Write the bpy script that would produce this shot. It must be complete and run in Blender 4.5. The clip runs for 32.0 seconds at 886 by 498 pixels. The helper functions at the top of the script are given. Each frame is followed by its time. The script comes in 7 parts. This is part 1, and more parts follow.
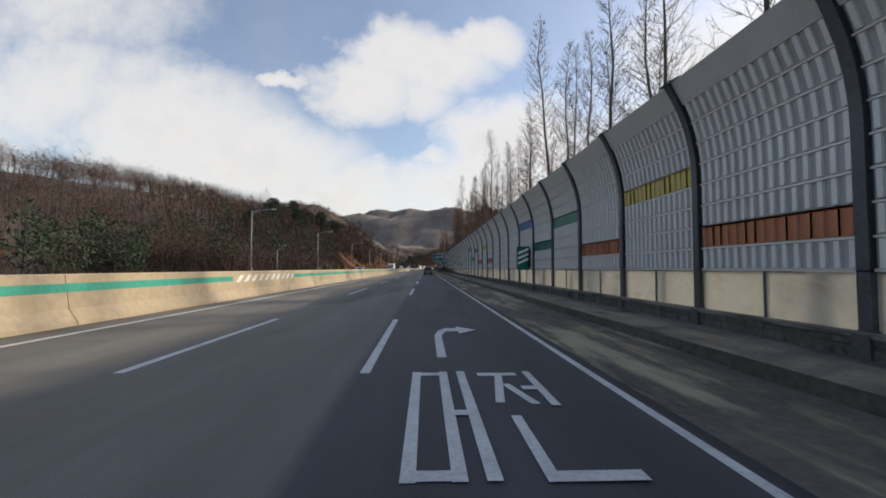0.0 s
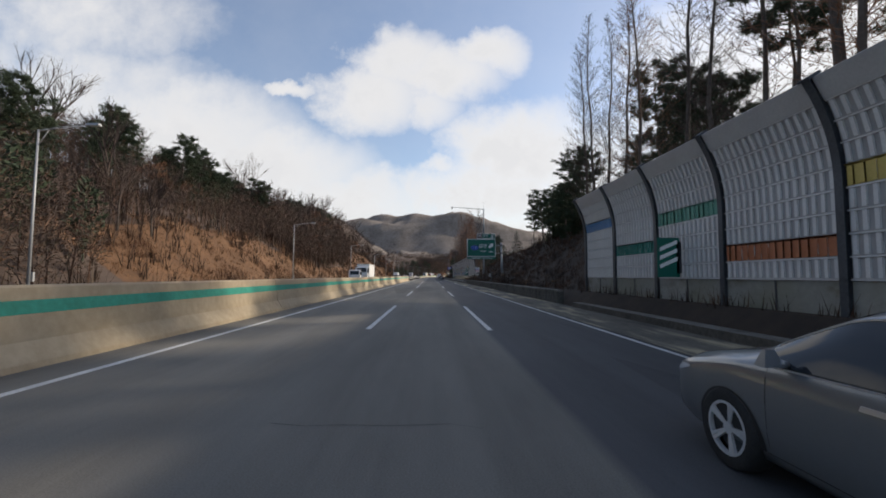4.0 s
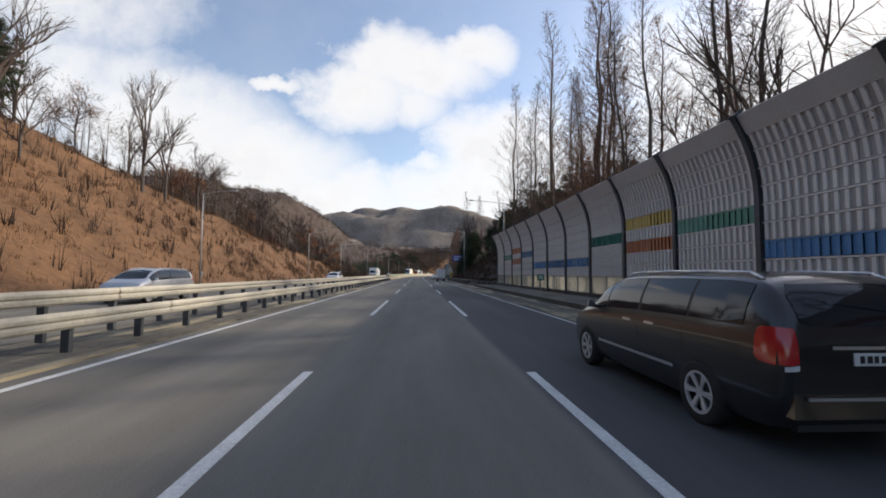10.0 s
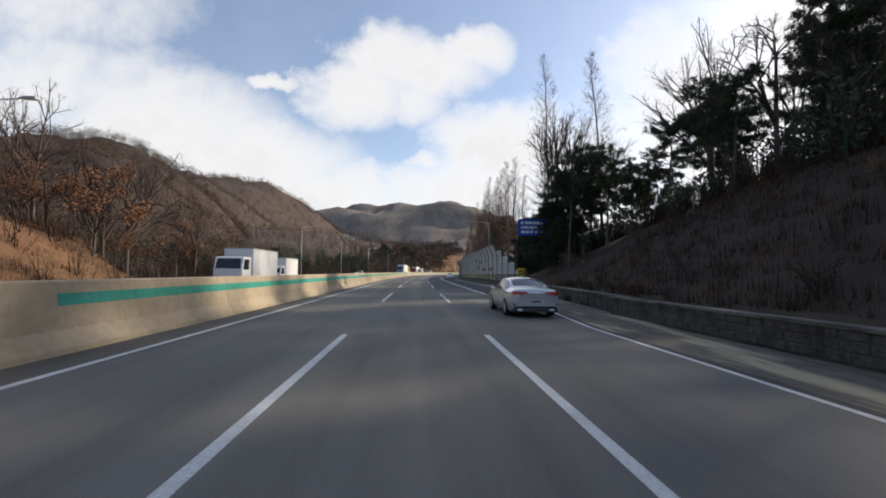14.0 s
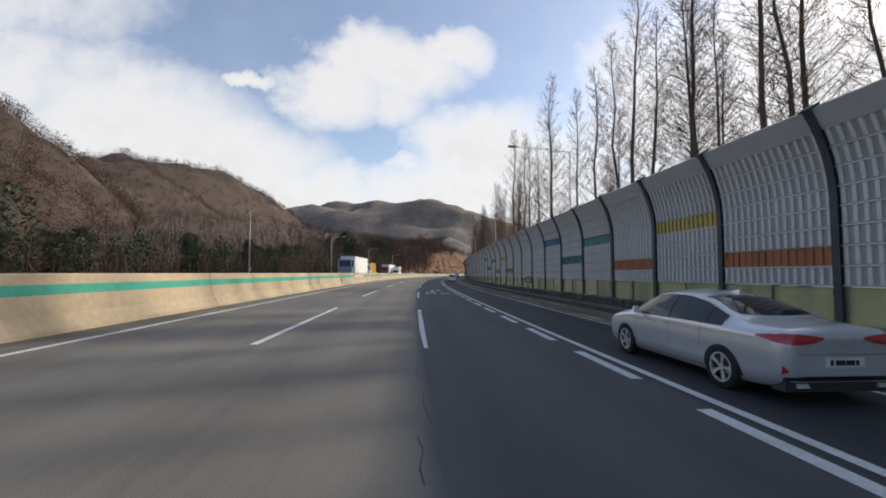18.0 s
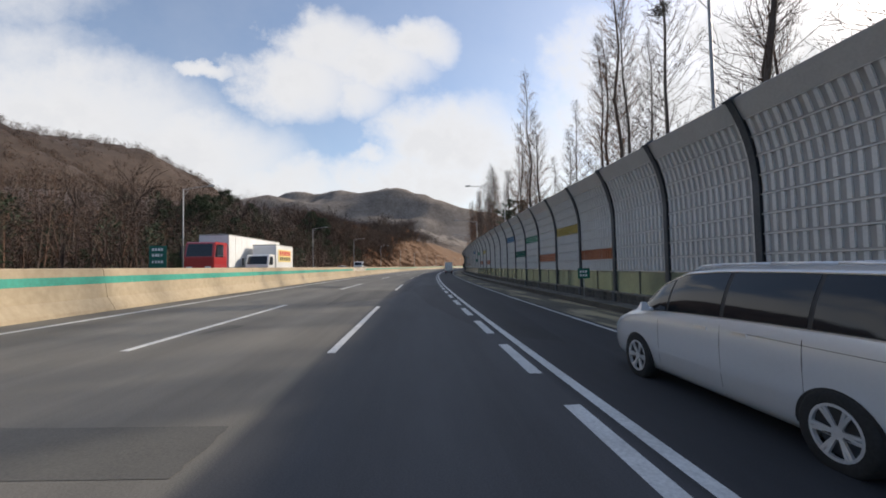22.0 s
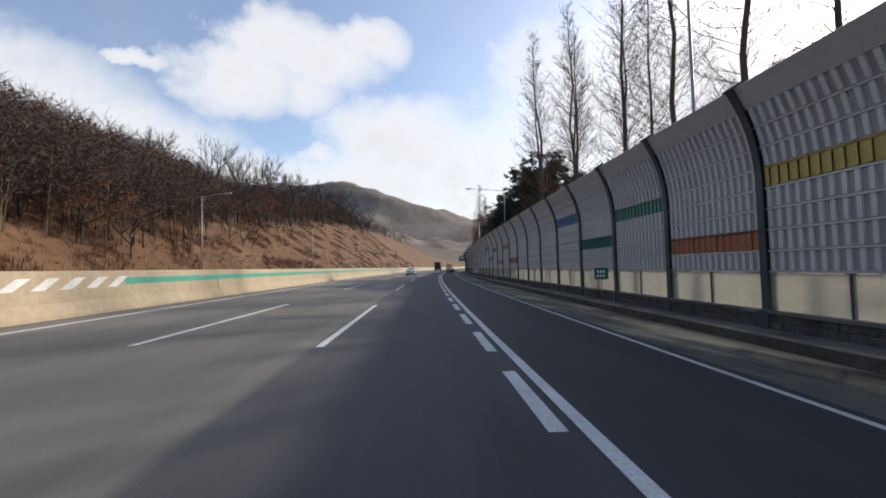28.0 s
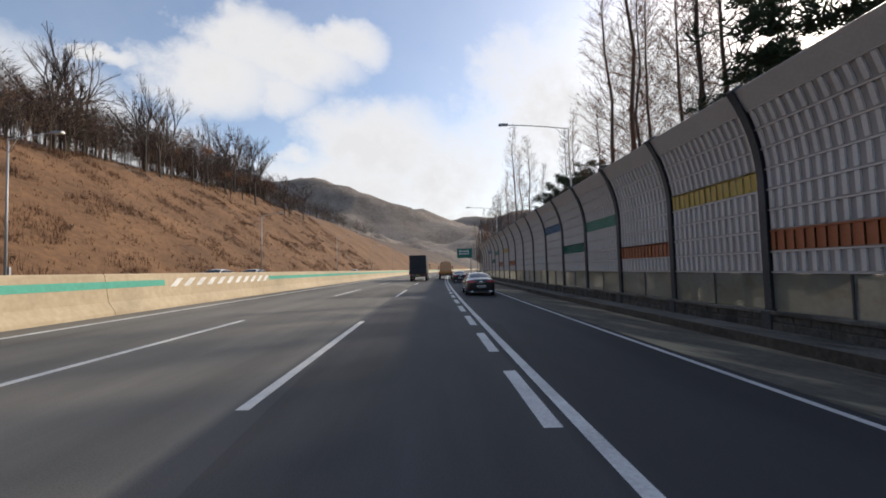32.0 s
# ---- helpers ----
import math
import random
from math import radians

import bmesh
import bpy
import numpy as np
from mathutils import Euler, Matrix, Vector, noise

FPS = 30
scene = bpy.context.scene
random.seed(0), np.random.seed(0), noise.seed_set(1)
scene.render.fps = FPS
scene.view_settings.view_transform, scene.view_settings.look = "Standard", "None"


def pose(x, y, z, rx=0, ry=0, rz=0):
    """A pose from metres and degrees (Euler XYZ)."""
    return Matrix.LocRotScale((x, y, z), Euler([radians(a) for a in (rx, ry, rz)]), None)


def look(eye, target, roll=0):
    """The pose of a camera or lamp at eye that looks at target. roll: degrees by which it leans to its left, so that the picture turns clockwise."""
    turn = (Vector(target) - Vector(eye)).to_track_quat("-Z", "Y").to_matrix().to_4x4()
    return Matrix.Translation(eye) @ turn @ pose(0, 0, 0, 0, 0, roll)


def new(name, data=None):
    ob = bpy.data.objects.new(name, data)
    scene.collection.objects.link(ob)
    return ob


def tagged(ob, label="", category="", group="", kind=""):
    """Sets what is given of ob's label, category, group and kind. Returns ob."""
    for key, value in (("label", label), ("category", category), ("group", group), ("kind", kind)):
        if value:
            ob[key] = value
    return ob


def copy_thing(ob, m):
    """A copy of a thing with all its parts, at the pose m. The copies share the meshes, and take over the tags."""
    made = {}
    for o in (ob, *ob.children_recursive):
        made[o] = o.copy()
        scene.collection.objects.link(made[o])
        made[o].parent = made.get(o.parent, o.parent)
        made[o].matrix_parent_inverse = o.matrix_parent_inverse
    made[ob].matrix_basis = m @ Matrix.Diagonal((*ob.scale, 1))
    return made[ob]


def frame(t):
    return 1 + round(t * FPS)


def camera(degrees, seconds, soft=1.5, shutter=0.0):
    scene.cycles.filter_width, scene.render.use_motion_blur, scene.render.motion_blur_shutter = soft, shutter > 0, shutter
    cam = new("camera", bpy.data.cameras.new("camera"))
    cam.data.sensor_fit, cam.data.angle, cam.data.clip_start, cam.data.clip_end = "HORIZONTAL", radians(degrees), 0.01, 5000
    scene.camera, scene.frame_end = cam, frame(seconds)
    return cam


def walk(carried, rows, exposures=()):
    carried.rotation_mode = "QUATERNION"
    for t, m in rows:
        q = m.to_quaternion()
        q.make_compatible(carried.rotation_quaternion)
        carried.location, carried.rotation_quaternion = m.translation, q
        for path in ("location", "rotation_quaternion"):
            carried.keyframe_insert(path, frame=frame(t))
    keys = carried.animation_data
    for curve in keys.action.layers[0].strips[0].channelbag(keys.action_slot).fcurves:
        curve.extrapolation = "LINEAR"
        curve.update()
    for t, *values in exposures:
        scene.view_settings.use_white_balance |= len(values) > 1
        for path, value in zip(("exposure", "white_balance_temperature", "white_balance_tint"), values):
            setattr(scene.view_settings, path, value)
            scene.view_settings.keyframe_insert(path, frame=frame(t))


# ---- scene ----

# the road's line: s metres along it, d metres to the right of the inner edge line
ROAD_START, ROAD_END, STEP = -120.0, 1700.0, 2.0
def table(x, pairs):
    return float(np.interp(x, [p[0] for p in pairs], [p[1] for p in pairs]))
BEND = [(378, 0.0), (428, .00045), (463, .00080), (508, .00088), (648, .00086), (728, .00072), (838, .00062), (1008, .00050), (1200, .0002), (1400, 0)]
BANK = [(388, .4), (528, 2.25), (908, 2.25), (1150, .4)]
LINE = []
_x = _y = _h = 0.0
_y = ROAD_START
_s = ROAD_START
while _s <= ROAD_END:
    LINE.append((_s, _x, _y, _h))
    _h -= table(_s + STEP / 2, BEND) * STEP
    _x -= math.sin(_h) * STEP
    _y += math.cos(_h) * STEP
    _s += STEP
LINE = np.array(LINE)
def heading(s):
    return float(np.interp(s, LINE[:, 0], LINE[:, 3]))
def place(s, d, z=0.0):
    """World point of a road place; the road leans with the bend."""
    h = heading(s)
    x, y = np.interp(s, LINE[:, 0], LINE[:, 1]), np.interp(s, LINE[:, 0], LINE[:, 2])
    lean = math.tan(radians(table(s, BANK)))
    drop = lean * (max(-16, min(22, d)) - 5.4)
    return Vector((x + d * math.cos(h), y + d * math.sin(h), z - drop))
def turn(s):
    return math.degrees(heading(s))

# the drive: time, way along the road, offset, then aim against the road's heading, pitch and roll in degrees
DRIVE = [(0, .59, 8.11, -2.36, 2.62, -.18), (1, 28.98, 7.53, -1.95, 2.58, -.14), (2, 58.16, 6.69, -.87, 3.12, -.09), (3, 85.74, 5.81, -.81, 3.32, -.25), (4, 113.47, 5.43, -1.66, 3.66, -.37),
         (5, 139.75, 5.38, -2.48, 3.79, -.53), (6, 165.68, 5.32, -2.94, 3.83, -.68), (7, 192.17, 5.29, -2.98, 3.76, -.8), (8, 218.46, 5.14, -3.45, 3.82, -.87), (9, 244.4, 5.25, -3.58, 3.56, -.83),
         (10, 268.3, 5.32, -3.47, 3.42, -.5), (11, 289.74, 5.24, -3.34, 3.39, -.6), (12, 315.19, 5.4, -3.41, 3.3, -.33), (13, 340.42, 5.31, -3.51, 3.15, -.46), (14, 363.7, 5.37, -3.68, 3.21, -.46),
         (15, 387.1, 5.48, -3.92, 3.28, -.47), (16, 410.51, 5.81, -4.07, 3.35, -.47), (17, 433.39, 6.32, -4.12, 3.57, -.33), (18, 457.15, 6.83, -4.8, 3.4, -.35), (19, 481.33, 7.47, -4.35, 2.81, .34),
         (20, 505.81, 7.9, -4.39, 2.64, 1.07), (21, 530.98, 8.36, -4.47, 2.2, 1.05), (22, 556.71, 8.7, -4.21, 2.4, 1.07), (23, 582.85, 8.93, -4.65, 2.62, 1.08), (24, 612.44, 9.15, -3.81, 2.3, 1.17),
         (25, 638.77, 9.26, -3.65, 2.43, 1.21), (26, 665.01, 9.25, -3.48, 2.45, 1.23), (27, 691.08, 9.24, -3.3, 2.48, 1.26), (28, 717.09, 9.23, -3.09, 2.5, 1.42), (29, 742.5, 9.24, -2.41, 2.61, 1.09),
         (30, 768.84, 9.22, -1.82, 2.69, 1.1), (31, 794.7, 9.36, -1.46, 2.83, 1.44), (32, 820.91, 9.32, -1.98, 2.82, 1.64)]
EYE = 1.59
FOV = 93.3
cam = camera(FOV, 32.0, soft=1.8, shutter=0.0)
ROWS = []
for _t, _s, _d, _aim, _pitch, _roll in DRIVE:
    _p = place(_s, _d, EYE)
    ROWS.append((_t, pose(_p[0], _p[1], _p[2], 90 + _pitch, _roll, turn(_s) + _aim)))
WARMTH = [(0, 7050), (3, 7000), (6, 6700), (8.5, 6600), (10, 6900), (20, 6950), (22, 6800), (29, 6650), (30.5, 6950), (32, 6900)]
walk(cam, ROWS, exposures=[(t, e, table(t, WARMTH), 11) for t, e in ((0, .07), (3, .03), (6, .2), (7.2, .12), (8, .03), (9, .18), (10, .3), (11, .34), (12.5, .36), (14, .22), (16, .12), (17, .1), (18, .15), (19, .08), (21, .06), (24, .18), (28, .18), (29, .24), (30, .42), (31, .36), (32, .1))])

# ---- sky and sun ----
SUN_AZ, SUN_EL = 66.0, 27.0
_dir = Vector((math.sin(radians(SUN_AZ)) * math.cos(radians(SUN_EL)), math.cos(radians(SUN_AZ)) * math.cos(radians(SUN_EL)), math.sin(radians(SUN_EL))))
sun_data = bpy.data.lights.new("sun", "SUN")
sun_data.energy, sun_data.angle, sun_data.color = 4.0, radians(2.2), (1.0, .91, .78)
sun = new("sun", sun_data)
sun.matrix_world = look(_dir * 200, (0, 0, 0))

world = bpy.data.worlds.new("world")
scene.world = world
world.use_nodes = True
_t = world.node_tree
_t.nodes.clear()
def wl(a, b, i=0):
    _t.links.new(a, b.inputs[i])
def wm(op, a, b=None, c=None):
    n = _t.nodes.new("ShaderNodeMath")
    n.operation = op
    for i, v in enumerate((a, b, c)):
        if v is None:
            continue
        if isinstance(v, (int, float)):
            n.inputs[i].default_value = v
        else:
            _t.links.new(v, n.inputs[i])
    return n.outputs[0]
sky = _t.nodes.new("ShaderNodeTexSky")
sky.sky_type, sky.sun_disc = "NISHITA", False
sky.sun_elevation, sky.sun_rotation = radians(SUN_EL), radians(SUN_AZ)
sky.air_density, sky.dust_density, sky.ozone_density = 1.0, 1.1, 2.2
coord = _t.nodes.new("ShaderNodeTexCoord")
sep = _t.nodes.new("ShaderNodeSeparateXYZ")
wl(coord.outputs["Generated"], sep)
ahead = wm("MAXIMUM", sep.outputs[1], .12)
u0, v0 = wm("DIVIDE", sep.outputs[0], ahead), wm("DIVIDE", sep.outputs[2], ahead)
comb = _t.nodes.new("ShaderNodeCombineXYZ")
wl(u0, comb, 0)
wl(v0, comb, 1)
def wnoise(scale, detail, rough, off):
    mp = _t.nodes.new("ShaderNodeMapping")
    mp.inputs["Location"].default_value = off
    wl(comb.outputs[0], mp)
    n = _t.nodes.new("ShaderNodeTexNoise")
    n.inputs["Scale"].default_value, n.inputs["Detail"].default_value, n.inputs["Roughness"].default_value = scale, detail, rough
    wl(mp.outputs[0], n)
    return n.outputs["Fac"]
# clouds: middle across and up, half sizes, weight
CLOUDS = [(-.085, .53, .125, .085, 1.0), (.145, .555, .085, .055, .95), (.03, .50, .13, .07, 1.0), (-.15, .435, .13, .085, .95), (-.01, .42, .07, .06, .7),
          (.22, .30, .20, .135, 1.0), (.12, .20, .26, .08, 1.0), (.40, .24, .20, .14, .85), (0.0, .262, .045, .024, .8), (-.335, .46, .055, .017, .8),
          (-.87, .41, .34, .13, .66), (-.62, .33, .28, .15, 1.0), (-.40, .245, .24, .12, 1.0), (-.22, .17, .22, .08, .95), (-.85, .62, .26, .10, .45),
          (-1.3, .35, .4, .3, .8), (.78, .42, .30, .24, .85), (1.2, .5, .5, .34, 1.0), (0, .09, 1.6, .075, .9)]
big, fine = wnoise(5.0, 7, .62, (3.1, 1.7, .4)), wnoise(15.0, 8, .65, (.6, 5.2, 2.0))
warp = wm("ADD", wm("MULTIPLY", wm("SUBTRACT", big, .5), .16), wm("MULTIPLY", wm("SUBTRACT", fine, .5), .07))
warp2 = wm("MULTIPLY", wm("SUBTRACT", wnoise(6.0, 6, .6, (9.0, 2.0, 4.0)), .5), .13)
uu, vv = wm("ADD", u0, warp), wm("ADD", v0, warp2)
mass = None
for cu, cv, ru, rv, w in CLOUDS:
    a = wm("POWER", wm("DIVIDE", wm("ABSOLUTE", wm("SUBTRACT", uu, cu)), ru), 2.0)
    b = wm("POWER", wm("DIVIDE", wm("ABSOLUTE", wm("SUBTRACT", vv, cv)), rv), 2.0)
    m = wm("MULTIPLY", wm("SUBTRACT", 1.15, wm("ADD", a, b)), w)
    mass = m if mass is None else wm("MAXIMUM", mass, m)
mass = wm("ADD", mass, wm("MULTIPLY", wm("SUBTRACT", big, .5), 1.5))
mass = wm("ADD", mass, wm("MULTIPLY", wm("SUBTRACT", fine, .5), 1.1))
mask = _t.nodes.new("ShaderNodeMapRange")
mask.interpolation_type = "SMOOTHSTEP"
mask.inputs["From Min"].default_value, mask.inputs["From Max"].default_value = -.75, 1.25
wl(mass, mask)
veil = wm("MAXIMUM", wm("MULTIPLY", mask.outputs[0], .97), wm("MULTIPLY", big, .17))
depth = _t.nodes.new("ShaderNodeMapRange")
depth.inputs["From Min"].default_value, depth.inputs["From Max"].default_value = .2, 1.5
wl(wm("ADD", mass, wm("MULTIPLY", fine, .5)), depth)
tone = _t.nodes.new("ShaderNodeMix")
tone.data_type = "RGBA"
tone.inputs[6].default_value, tone.inputs[7].default_value = (1.0, 1.0, 1.0, 1), (.77, .80, .85, 1)
wl(depth.outputs[0], tone, 0)
CLOUD_LIGHT, SKY_LIGHT = .95, .165
skyb = _t.nodes.new("ShaderNodeBackground")
skyb.inputs[1].default_value = SKY_LIGHT
tint = _t.nodes.new("ShaderNodeMix")
tint.data_type, tint.blend_type = "RGBA", "MULTIPLY"
tint.inputs[0].default_value = 1.0
tint.inputs[7].default_value = (1.0, 1.0, 1.02, 1)
wl(sky.outputs[0], tint, 6)
wl(tint.outputs[2], skyb)
clb = _t.nodes.new("ShaderNodeBackground")
clb.inputs[1].default_value = CLOUD_LIGHT
wl(tone.outputs[2], clb)
mixb = _t.nodes.new("ShaderNodeMixShader")
wl(veil, mixb, 0)
wl(skyb.outputs[0], mixb, 1)
wl(clb.outputs[0], mixb, 2)
outw = _t.nodes.new("ShaderNodeOutputWorld")
wl(mixb.outputs[0], outw)

# ---- materials ----
def material(name, dark, light, rough=.8, big=.6, small=12.0, bump=.15, metal=0.0, coords="Object", stretch=(1, 1, 1), each=0.0, spec=.4):
    """Two noises at real size between a dark and a light colour, with relief; each: how far single pieces differ."""
    m = bpy.data.materials.new(name)
    m.use_nodes = True
    t = m.node_tree
    b = t.nodes["Principled BSDF"]
    tc = t.nodes.new("ShaderNodeTexCoord")
    mp = t.nodes.new("ShaderNodeMapping")
    mp.inputs["Scale"].default_value = stretch
    t.links.new(tc.outputs[coords], mp.inputs[0])
    n1, n2 = t.nodes.new("ShaderNodeTexNoise"), t.nodes.new("ShaderNodeTexNoise")
    for n, s, d in ((n1, big, 5), (n2, small, 6)):
        n.inputs["Scale"].default_value, n.inputs["Detail"].default_value, n.inputs["Roughness"].default_value = s, d, .65
        t.links.new(mp.outputs[0], n.inputs["Vector"])
    add = t.nodes.new("ShaderNodeMath")
    add.operation = "ADD"
    t.links.new(n1.outputs["Fac"], add.inputs[0])
    t.links.new(n2.outputs["Fac"], add.inputs[1])
    mr = t.nodes.new("ShaderNodeMapRange")
    mr.inputs["From Min"].default_value, mr.inputs["From Max"].default_value = .68, 1.32
    t.links.new(add.outputs[0], mr.inputs[0])
    fac = mr.outputs[0]
    if each:
        oi = t.nodes.new("ShaderNodeObjectInfo")
        mm = t.nodes.new("ShaderNodeMath")
        mm.operation = "MULTIPLY_ADD"
        mm.inputs[1].default_value = each
        t.links.new(oi.outputs["Random"], mm.inputs[0])
        t.links.new(fac, mm.inputs[2])
        sb = t.nodes.new("ShaderNodeMath")
        sb.operation = "SUBTRACT"
        sb.inputs[1].default_value = each / 2
        sb.use_clamp = True
        t.links.new(mm.outputs[0], sb.inputs[0])
        fac = sb.outputs[0]
    mix = t.nodes.new("ShaderNodeMix")
    mix.data_type = "RGBA"
    mix.inputs[6].default_value, mix.inputs[7].default_value = (*dark, 1), (*light, 1)
    t.links.new(fac, mix.inputs[0])
    t.links.new(mix.outputs[2], b.inputs["Base Color"])
    b.inputs["Roughness"].default_value, b.inputs["Metallic"].default_value, b.inputs["Specular IOR Level"].default_value = rough, metal, spec
    if bump:
        bp = t.nodes.new("ShaderNodeBump")
        bp.inputs["Strength"].default_value, bp.inputs["Distance"].default_value = bump, .02
        t.links.new(n2.outputs["Fac"], bp.inputs["Height"])
        t.links.new(bp.outputs[0], b.inputs["Normal"])
    return m
def plain(name, color, rough=.5, metal=0.0, emit=0.0, spec=.5, coat=0.0):
    m = bpy.data.materials.new(name)
    m.use_nodes = True
    b = m.node_tree.nodes["Principled BSDF"]
    b.inputs["Base Color"].default_value = (*color, 1)
    b.inputs["Roughness"].default_value, b.inputs["Metallic"].default_value, b.inputs["Specular IOR Level"].default_value = rough, metal, spec
    b.inputs["Coat Weight"].default_value = coat
    if emit:
        b.inputs["Emission Color"].default_value, b.inputs["Emission Strength"].default_value = (*color, 1), emit
    return m
def road_material():
    """Asphalt in road coordinates: worn wheel tracks, paving strips of several ages, painted barrier shade, patches and
    fine stone.
    """
    m = bpy.data.materials.new("asphalt")
    m.use_nodes = True
    t = m.node_tree
    b = t.nodes["Principled BSDF"]
    uv = t.nodes.new("ShaderNodeUVMap")
    uv.uv_map = "road"
    def noise_at(sx, sy, scale, detail, off=0.0):
        mp = t.nodes.new("ShaderNodeMapping")
        mp.inputs["Scale"].default_value, mp.inputs["Location"].default_value = (sx, sy, 1), (off, off, 0)
        t.links.new(uv.outputs[0], mp.inputs[0])
        n = t.nodes.new("ShaderNodeTexNoise")
        n.inputs["Scale"].default_value, n.inputs["Detail"].default_value, n.inputs["Roughness"].default_value = scale, detail, .65
        t.links.new(mp.outputs[0], n.inputs["Vector"])
        return n.outputs["Fac"]
    def math_(op, a, c=None):
        n = t.nodes.new("ShaderNodeMath")
        n.operation = op
        for i, v in enumerate((a, c)):
            if v is None:
                continue
            if isinstance(v, (int, float)):
                n.inputs[i].default_value = v
            else:
                t.links.new(v, n.inputs[i])
        return n.outputs[0]
    sp = t.nodes.new("ShaderNodeSeparateXYZ")
    t.links.new(uv.outputs[0], sp.inputs[0])
    streak = noise_at(.025, 1.6, 1.0, 6)
    stone = noise_at(1, 1, 60.0, 3)
    blot = noise_at(.10, .45, 1.0, 6, 7.3)
    wave = math_("SINE", math_("MULTIPLY", math_("ADD", sp.outputs[1], .45), 2 * math.pi / 1.8))
    patch = t.nodes.new("ShaderNodeTexVoronoi")
    patch.inputs["Scale"].default_value = 1.0
    pm = t.nodes.new("ShaderNodeMapping")
    pm.inputs["Scale"].default_value = (.055, .28, 1)
    t.links.new(uv.outputs[0], pm.inputs[0])
    t.links.new(pm.outputs[0], patch.inputs["Vector"])
    cell = t.nodes.new("ShaderNodeSeparateColor")
    t.links.new(patch.outputs["Color"], cell.inputs[0])
    # darker bluish right lanes: newer asphalt with the barrier's shade painted in
    newer_shaded = t.nodes.new("ShaderNodeMapRange")
    newer_shaded.inputs["From Min"].default_value, newer_shaded.inputs["From Max"].default_value = 7.02, 7.2
    t.links.new(math_("ADD", sp.outputs[1], math_("MULTIPLY", noise_at(.6, .6, 1, 3), .12)), newer_shaded.inputs[0])
    base = t.nodes.new("ShaderNodeMix")
    base.data_type = "RGBA"
    base.inputs[6].default_value, base.inputs[7].default_value = (.182, .170, .148, 1), (.078, .079, .084, 1)
    def ramp(lo, hi):
        r = t.nodes.new("ShaderNodeMapRange")
        r.interpolation_type = "SMOOTHSTEP"
        r.inputs["From Min"].default_value, r.inputs["From Max"].default_value = lo, hi
        t.links.new(sp.outputs[0], r.inputs[0])
        return r.outputs[0]
    # between the barriers most of the painted lane shade is taken back
    worn = math_("MULTIPLY", ramp(316, 330), math_("SUBTRACT", 1.0, ramp(398, 412)))
    keep = math_("SUBTRACT", 1.0, math_("MULTIPLY", worn, .75))
    t.links.new(math_("MULTIPLY", newer_shaded.outputs[0], keep), base.inputs[0])
    # exit lane: newest asphalt, its tone lowered for the shade as well
    newest = t.nodes.new("ShaderNodeMapRange")
    newest.inputs["From Min"].default_value, newest.inputs["From Max"].default_value = 10.66, 10.86
    t.links.new(math_("ADD", sp.outputs[1], math_("MULTIPLY", noise_at(.6, .6, 1, 3), .1)), newest.inputs[0])
    fresh = t.nodes.new("ShaderNodeMix")
    fresh.data_type = "RGBA"
    fresh.inputs[7].default_value = (.042, .043, .048, 1)
    t.links.new(newest.outputs[0], fresh.inputs[0])
    t.links.new(base.outputs[2], fresh.inputs[6])
    base = fresh
    v = math_("ADD", .62, math_("MULTIPLY", streak, .45))
    v = math_("ADD", v, math_("MULTIPLY", math_("SUBTRACT", blot, .5), 1.0))
    v = math_("ADD", v, math_("MULTIPLY", wave, .05))
    v = math_("ADD", v, math_("MULTIPLY", math_("SUBTRACT", stone, .5), .9))
    dark = t.nodes.new("ShaderNodeMapRange")
    dark.inputs["From Min"].default_value, dark.inputs["From Max"].default_value, dark.inputs["To Max"].default_value = .84, .86, -.22
    t.links.new(cell.outputs[0], dark.inputs[0])
    v = math_("ADD", v, dark.outputs[0])
    mul = t.nodes.new("ShaderNodeMix")
    mul.data_type, mul.blend_type = "RGBA", "MULTIPLY"
    mul.inputs[0].default_value = 1
    t.links.new(base.outputs[2], mul.inputs[6])
    cc = t.nodes.new("ShaderNodeCombineColor")
    for i in range(3):
        t.links.new(v, cc.inputs[i])
    t.links.new(cc.outputs[0], mul.inputs[7])
    t.links.new(mul.outputs[2], b.inputs["Base Color"])
    b.inputs["Roughness"].default_value = .78
    b.inputs["Specular IOR Level"].default_value = .35
    bp = t.nodes.new("ShaderNodeBump")
    bp.inputs["Strength"].default_value, bp.inputs["Distance"].default_value = .25, .01
    t.links.new(stone, bp.inputs["Height"])
    t.links.new(bp.outputs[0], b.inputs["Normal"])
    return m
M_ROAD = road_material()
M_PATCH = material("patched_asphalt", (.075, .072, .066), (.145, .138, .124), .85, .5, 40, .25)
M_SEALANT = material("tar_sealant", (.02, .02, .02), (.05, .05, .05), .6, 2, 30, .1)
M_PAINT = material("road_paint", (.42, .42, .41), (.78, .78, .76), .7, 1.2, 22, .1)
M_CONC = material("warm_concrete", (.33, .262, .172), (.48, .392, .272), .85, .35, 5, .2)
M_GREEN = material("green_stripe_paint", (.015, .22, .16), (.03, .36, .27), .6, .8, 9, .05)
M_SHOULDER = material("shoulder_concrete", (.062, .057, .049), (.165, .148, .118), .9, .5, 7, .2)
# darker than the ledge top, for the kerb's upright road face only
M_KERBFACE = material("dark_kerb_face", (.035, .03, .025), (.12, .105, .085), .95, .6, 8, .3)
M_KERB = material("kerb_concrete", (.085, .08, .07), (.235, .22, .192), .88, .8, 11, .25)
M_WALLSTONE = material("wall_stone", (.038, .035, .031), (.145, .136, .12), .9, 1.1, 10, .35)
M_MORTAR = material("dark_mortar", (.045, .042, .037), (.11, .103, .09), .95, 1.0, 12, .2)
